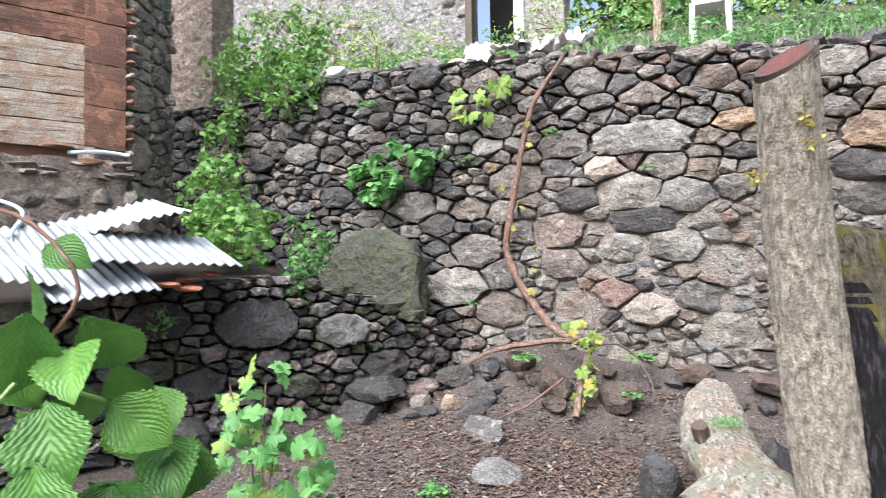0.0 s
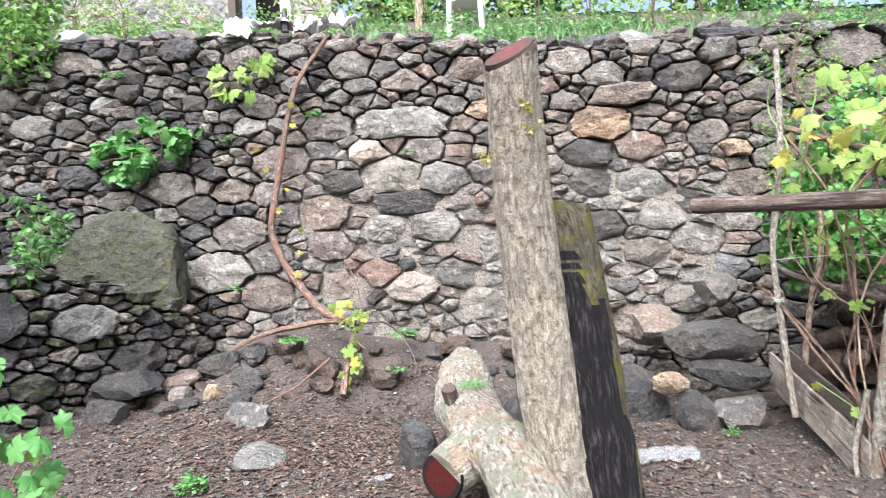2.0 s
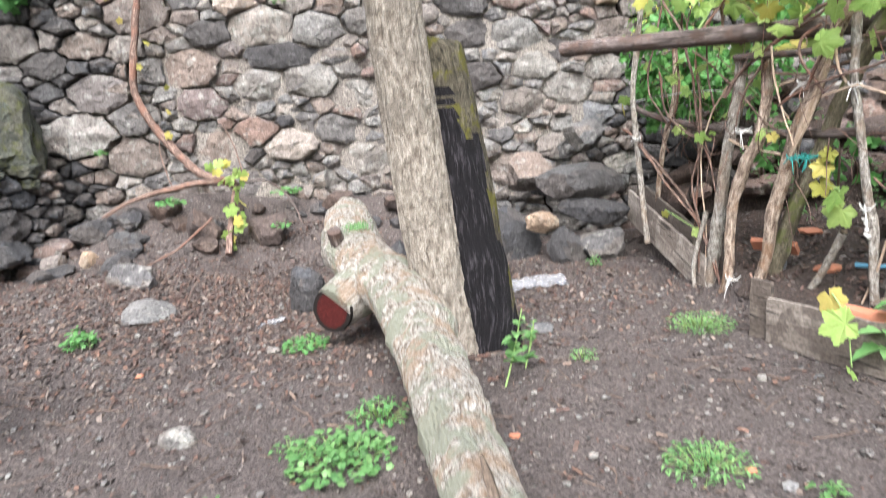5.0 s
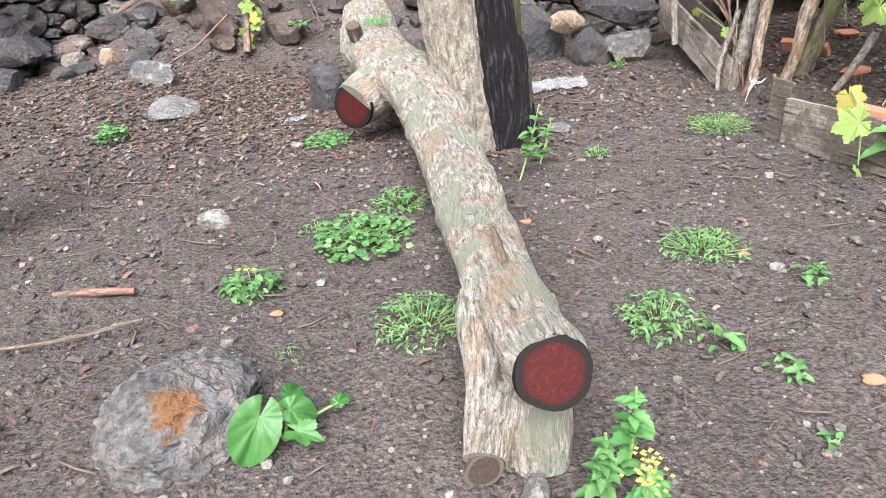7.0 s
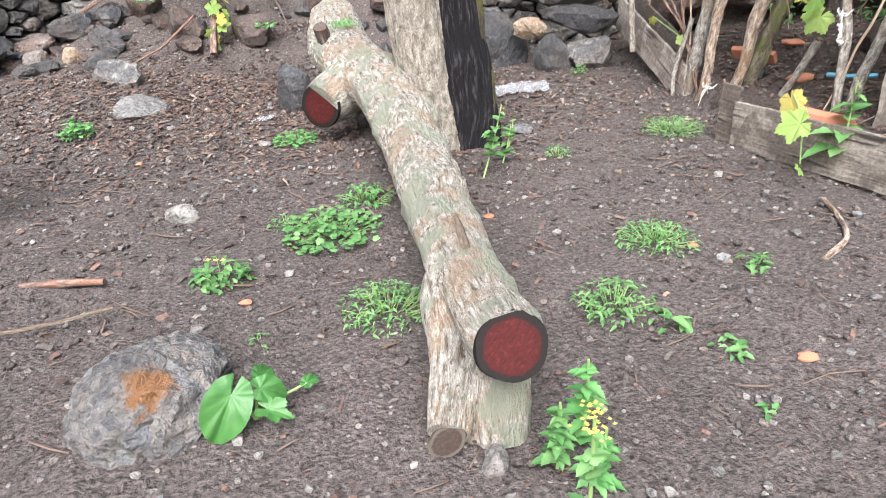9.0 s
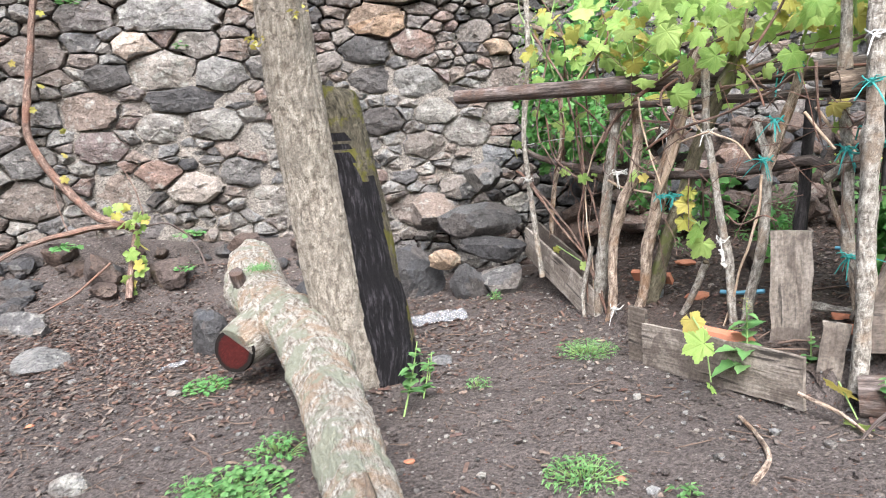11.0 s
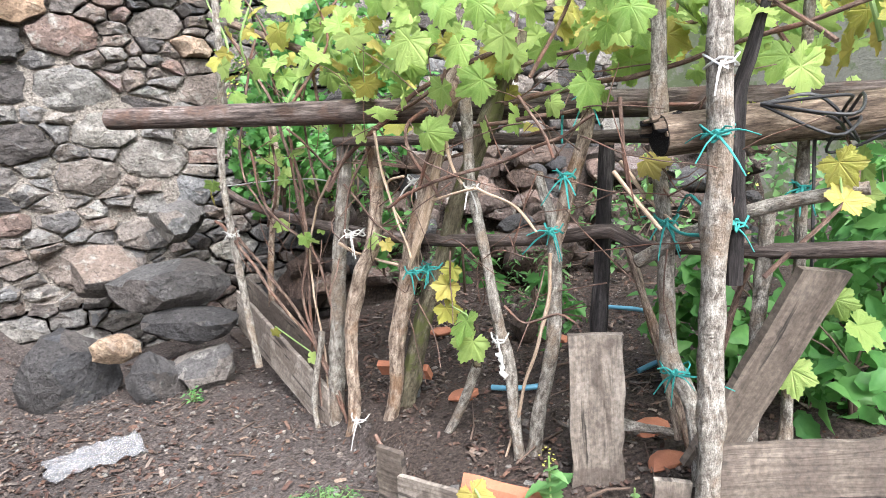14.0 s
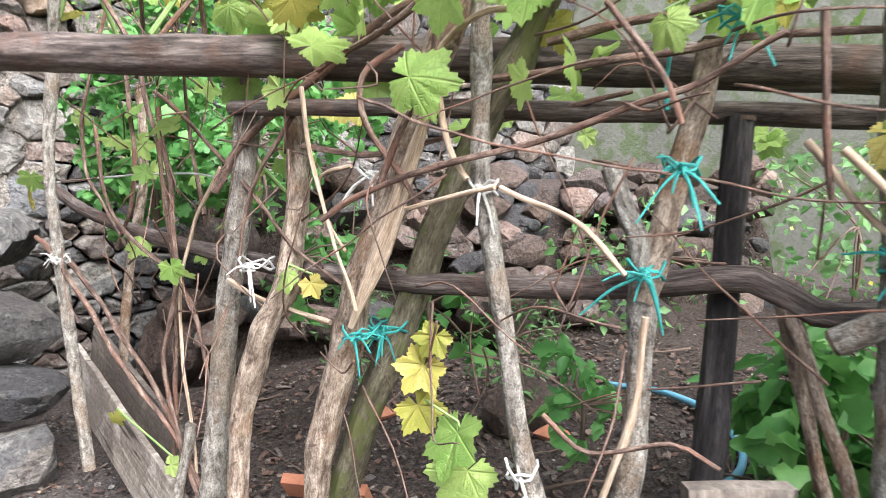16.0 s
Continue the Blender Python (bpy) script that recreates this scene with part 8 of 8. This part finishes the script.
# ---- the old house, tin sheets and things above the wall ----
def build_house():
    t = thing("old_house", "old half-ruined house of boards, timber and rough stone", "house", (-6.2, 5.0, 0))
    o = Vector((-6.2, 5.0, 0))
    u = Vector((0.48, 0.88, 0)).normalized()
    corner = Vector((-6.27, 4.9, 0))
    far = corner - u * 3.2
    R3 = lambda p, z: tuple(Vector((p.x, p.y, z)) - o)
    z0 = 2.72
    for i in range(9):
        h = 0.28
        m = PAINTED if i < 4 else TIMBER
        board("wall_board", R3(far, z0 + i * h), R3(corner, z0 + i * h), (0, 0, h - 0.012), 0.05, m, t, seed=i, wear=0.006, label="flaking limewashed board" if m is PAINTED else "dark red-brown board")
    side = Vector((-6.02, 5.2, 0))
    for i in range(6):
        board("jamb_board", R3(corner + Vector((0.03, -0.03, 0)), 2.75 + i * 0.45), R3(side, 2.72 + i * 0.45), (0, 0, 0.44), 0.05, TIMBER, t, seed=20 + i, wear=0.01, label="red-brown timber cladding")
    rnd = random.Random(4)
    # ragged brick edge and rotten sill
    for i in range(12):
        v, f = rock_geo((0.07, 0.06, 0.04), 60 + i, detail=2)
        ob = make("brick", v, f, RUST if i % 3 else STONE['w'], t, at=R3(side + Vector((0.06, 0.02, 0)), 2.7 + i * 0.14), sharp=35)
        ob.rotation_euler = (0, 0, rnd.uniform(-.3, .3))
    for i in range(34):
        k = rnd.random()
        p = far.lerp(side, k)
        v, f = rock_geo((rnd.uniform(.1, .2), .1, rnd.uniform(.025, .06)), 90 + i, detail=2)
        ob = make("rotten_brick", v, f, rnd.choice((RUST, RUST, STONE['w'], STONE['w'], STONE['p'])), t, at=R3(p + Vector((.05, -.04, 0)), rnd.uniform(2.4, 2.75)), sharp=35)
        ob.rotation_euler = (0, rnd.uniform(-.15, .15), 1.07)
    for i in range(26):
        p = far.lerp(side, (i % 13) / 12.0)
        v, f = rock_geo((.22, .16, rnd.uniform(.12, .17)), 130 + i, detail=2)
        make("stone", v, f, STONE[rnd.choice('gbp')], t, at=R3(p + Vector((.02, .02, 0)), 1.9 + 0.27 * (i // 13) + rnd.uniform(-.04, .04)), sharp=35)
    # the stone pier
    a, b = side + Vector((-0.02, 0.05, 0)), Vector((-6.38, 6.42, 0))
    b = a.lerp(b, 0.68)
    L = (b - a).length
    core = block("pier_core", 0.0, L, 0.05, 0.4, 0, 6.2, MORTAR, t, "crumbling pale mortar")
    core.location = R3(a, 0)
    core.rotation_euler = (0, 0, math.atan2((b - a).y, (b - a).x))
    along = (b - a).normalized()
    m3 = Matrix((along, Vector((-along.y, along.x, 0)), Vector((0, 0, 1)))).transposed()
    flat = lambda x: 0.9
    high = lambda x: 6.15
    sites = fill_sites([], 0, L, flat, high, lambda x, z: 0.15, rnd)
    for poly in cells(sites, 0, L, flat, high):
        got = poly and stone_geo(poly, rnd, 0.008, rnd.uniform(0.04, 0.08), 0.1)
        if got:
            gv, gf, (cx, cz), per = got
            make("pier_stone", [tuple(m3 @ Vector(q)) for q in gv], gf, STONE[rnd.choice('wwwp')], t, at=R3(a + along * cx, cz), sharp=26)
    # walls that close the house
    back = block("house_wall", -9.5, -6.75, 0.9, 1.0, 0.0, 6.2, STONE['b'], t)
    back.location = -o + Vector((0, 0.9, 0))
    board("base_wall", R3(far, 0.6), R3(side, 0.6), (0, 0, 2.0), 0.2, STONE['b'], t, wear=0.02)
    board("inner_wall", R3(far - Vector((0.12, 0, 0)), 0.0), R3(corner - Vector((0.12, 0, 0)), 0.0), (0, 0, 6.2), 0.12, RUST, t, wear=0.0)


build_house()
west = block("wall_west", -4.5, 0, 0, 0.4, -0.3, 6.5, STONE['b'])
west.location = (-6.3, 6.75, 0)
tagged(west, "plain rough stone wall behind the old house", "wall", kind="structure")
stick("pale blue plastic pipe sticking out of the house wall", [(-6.25, 4.7, 2.66), (-5.95, 4.85, 2.66), (-5.72, 5.0, 2.62)], (0.022, 0.022), HOSE_WHITE, 401, "pipe", "pipe")


def tin(lab, a, b, c, seed, waves):
    """a corrugated sheet: from edge a-b (across the ridges) along to c"""
    a, b, c = Vector(a), Vector(b), Vector(c)
    across, along = b - a, c - a
    nrm = across.cross(along).normalized()
    if nrm.z < 0:
        nrm = -nrm
    n, m = waves * 8, 10
    v, f, uv = [], [], []
    for j in range(m + 1):
        for i in range(n + 1):
            p = a + across * (i / n) + along * (j / m)
            v.append(tuple(p + nrm * (0.011 * math.sin(2 * math.pi * i / 8) + 0.03 * noise.noise(p * 1.6 + Vector((seed, 0, 0))))))
    for j in range(m):
        for i in range(n):
            k = j * (n + 1) + i
            f.append((k, k + 1, k + n + 2, k + n + 1))
    o = Vector(v[0])
    ob = make("corrugated_sheet", [tuple(Vector(q) - o) for q in v], f, TIN, at=tuple(o))
    s = ob.modifiers.new("thickness", 'SOLIDIFY')
    s.thickness = 0.002
    tagged(ob, lab, "corrugated sheet", "tin sheets on the terrace")


tin("corrugated grey tin sheet laid over the side terrace", (-5.0, 3.64, 1.82), (-4.66, 4.36, 2.05), (-4.1, 3.22, 1.66), 1, 11)
tin("corrugated grey tin sheet laid over the side terrace", (-4.25, 3.06, 1.74), (-3.95, 4.25, 1.70), (-3.62, 2.82, 1.5), 2, 14)
tin("corrugated tin sheet sagging at the terrace edge", (-3.62, 2.75, 1.24), (-3.42, 3.35, 1.29), (-4.5, 2.9, 1.72), 3, 9)
tin("corrugated tin sheet at the terrace edge", (-3.95, 2.2, 1.42), (-3.66, 2.85, 1.33), (-4.9, 2.5, 1.8), 4, 10)
for i, (x, y, z) in enumerate(((-3.55, 3.5, 1.33), (-3.62, 3.75, 1.36), (-3.58, 3.95, 1.4), (-3.5, 3.65, 1.3))):
    rock("tile_shard", (x, y, z), (0.13, 0.09, 0.03), BRICK, 410 + i, "broken orange roof tile under the tin sheet", "shard", group="tile shards", detail=2)
stick("white bent pipe over the tin sheets", [(-5.2, 3.2, 1.95), (-4.8, 3.1, 1.95), (-4.55, 3.15, 1.85), (-4.3, 2.9, 1.65)], (0.016, 0.014), HOSE_WHITE, 411, "pipe", "pipe")


def build_upper():
    t = thing("stone_house", "stone house with a dark doorway above the garden", "house", (-5, 10.6, 4.5))
    g = lambda n, x0, x1, z0, z1, m, y0=0.0, y1=0.4, lab="": block(n, x0 + 5, x1 + 5, y0, y1, z0 - 4.5, z1 - 4.5, m, t, lab)
    g("wall", -9.5, -4.25, 3.5, 9.0, STONE['p'])
    g("wall", -3.3, -2.6, 3.5, 9.0, STONE['p'])
    g("lintel", -4.25, -3.3, 7.2, 9.0, STONE['g'])
    # panel behind the doorway, coloured dark for the room's shade
    g("back_room", -4.4, -3.1, 4.2, 8.0, DARK_ROOM, 1.4, 1.5)
    g("door_post", -3.42, -3.26, 4.4, 8.0, WHITE_PAINT, -0.08, 0.1, "whitewashed door post")
    g("door_post", -4.3, -4.18, 4.4, 8.0, PLANK_DARK, -0.05, 0.1, "dark timber door post")
    rnd = random.Random(8)
    for i in range(150):
        x, z = rnd.uniform(-9, -4.3), rnd.uniform(4.8, 8.5)
        v, f = rock_geo((.17, .08, .11), 700 + i % 30, detail=1)
        make("stone", v, f, STONE[rnd.choice('pgbw')], t, at=(x + 5, 0, z - 4.5), smooth=False)
    shrub("tall green trees closing the upper garden", [((x_, 12.5 + 0.8 * (k_ % 2), 7.2 + 0.5 * (k_ % 3)), (1.6, 1.0, 2.2), 4200) for k_, x_ in enumerate((-1.5, 0.6, 2.6, 4.6, 6.6, 8.8))], 0.26, LEAF_NETTLE, 40, category="trees", name="tree_row")
    stick("slender brown tree trunk in the upper garden", [(-0.95, 8.8, 4.0), (-0.93, 8.8, 5.2), (-0.9, 8.85, 7.0)], (0.055, 0.045), POLE_BROWN, 420, "young_tree", "tree")
    c = thing("plastic_chair", "white plastic garden chair standing in the weeds", "chair", (-0.3, 8.4, 3.95))
    for x, y in ((-.2, -.2), (.2, -.2), (-.2, .2), (.2, .2)):
        tube("leg", [(x, y, 0), (x * .93, y * .93, 0.45)], (0.028, 0.032), WHITE_PAINT, c, sides=8)
    board("seat", (-0.22, -0.2, 0.45), (0.22, -0.2, 0.45), (0, 0.42, 0.0), 0.03, WHITE_PAINT, c, wear=0)
    for x in (-.2, .2):
        tube("back_post", [(x, .2, .45), (x, .26, .95)], (0.026, 0.02), WHITE_PAINT, c, sides=8)
    board("backrest", (-0.2, 0.25, 0.6), (0.2, 0.25, 0.6), (0, 0.03, 0.32), 0.025, WHITE_PAINT, c, wear=0)
    sheet("cloth", (-2.42, 6.5, 3.62), 0.3, 0.3, CLOTH, 12, "crumpled pale blue cloth on the wall's top", "cloth", 0.12, 0.3, 7).rotation_euler = (0.8, 0, 0.2)
    sheet("cloth", (-2.1, 6.6, 3.66), 0.4, 0.2, RAG, 13, "crumpled white cloth on the wall's top", "cloth", 0.1, 0.1, 7)
    sheet("white_sack", (-1.45, 6.62, 3.62), 0.36, 0.3, WHITE_PAINT, 14, "crumpled white sack on the wall's top", "sack", 0.2, 0.4, 5)
    sheet("white_sack", (-1.8, 6.75, 3.6), 0.3, 0.3, RAG, 15, "crumpled white sack on the wall's top", "sack", 0.2, 0.4, 5)
    b = rock("metal_bowl", (-4.25, 6.6, 3.7), (0.2, 0.18, 0.11), GREY_METAL, 430, "battered grey metal bowl on the wall's top", "bowl", detail=3)
    stick("dark blue bottle standing on the wall's top", [(-1.99, 6.6, 3.6), (-1.99, 6.6, 3.72), (-1.99, 6.6, 3.82)], (0.04, 0.04, 0.02), CABLE, 431, "bottle", "bottle")


build_upper()


# the far ends of the yard
east = block("wall_east", 0, 9.0, 0, 0.4, -0.3, 3.2, CONCRETE)
east.location = (6.6, 7.2, 0)
east.rotation_euler = (0, 0, radians(-80))
tagged(east, "mossy grey rendered garden wall closing the yard", "wall", kind="structure")
tile = board("roof_tile", (2.12, 2.88, 0.2), (2.27, 2.6, 0.19), (0.03, 0.02, 0.05), 0.09, BRICK, wear=0.004)
tagged(tile, "orange clay roof tile lying on the bed's soil", "roof tile")
tile = board("roof_tile", (2.35, 3.95, 0.3), (2.5, 3.72, 0.3), (0.02, 0.02, 0.02), 0.1, BRICK, wear=0.004)
tagged(tile, "orange clay tile lying over a tin in the bed", "roof tile")
rock("paint_tin", (2.45, 3.85, 0.22), (0.09, 0.08, 0.09), GREY_METAL, 440, "dented grey metal tin half buried in the bed", "tin", detail=2)
for i, (x, y) in enumerate(((2.75, 2.55), (2.9, 2.75), (3.0, 4.4), (2.6, 3.6), (3.3, 3.7))):
    rock("tile_shard", (x, y, gz(x, y) + 0.03), (0.1, 0.07, 0.035), BRICK, 450 + i, "broken orange tile lying in the bed", "shard", group="tile shards", detail=2)
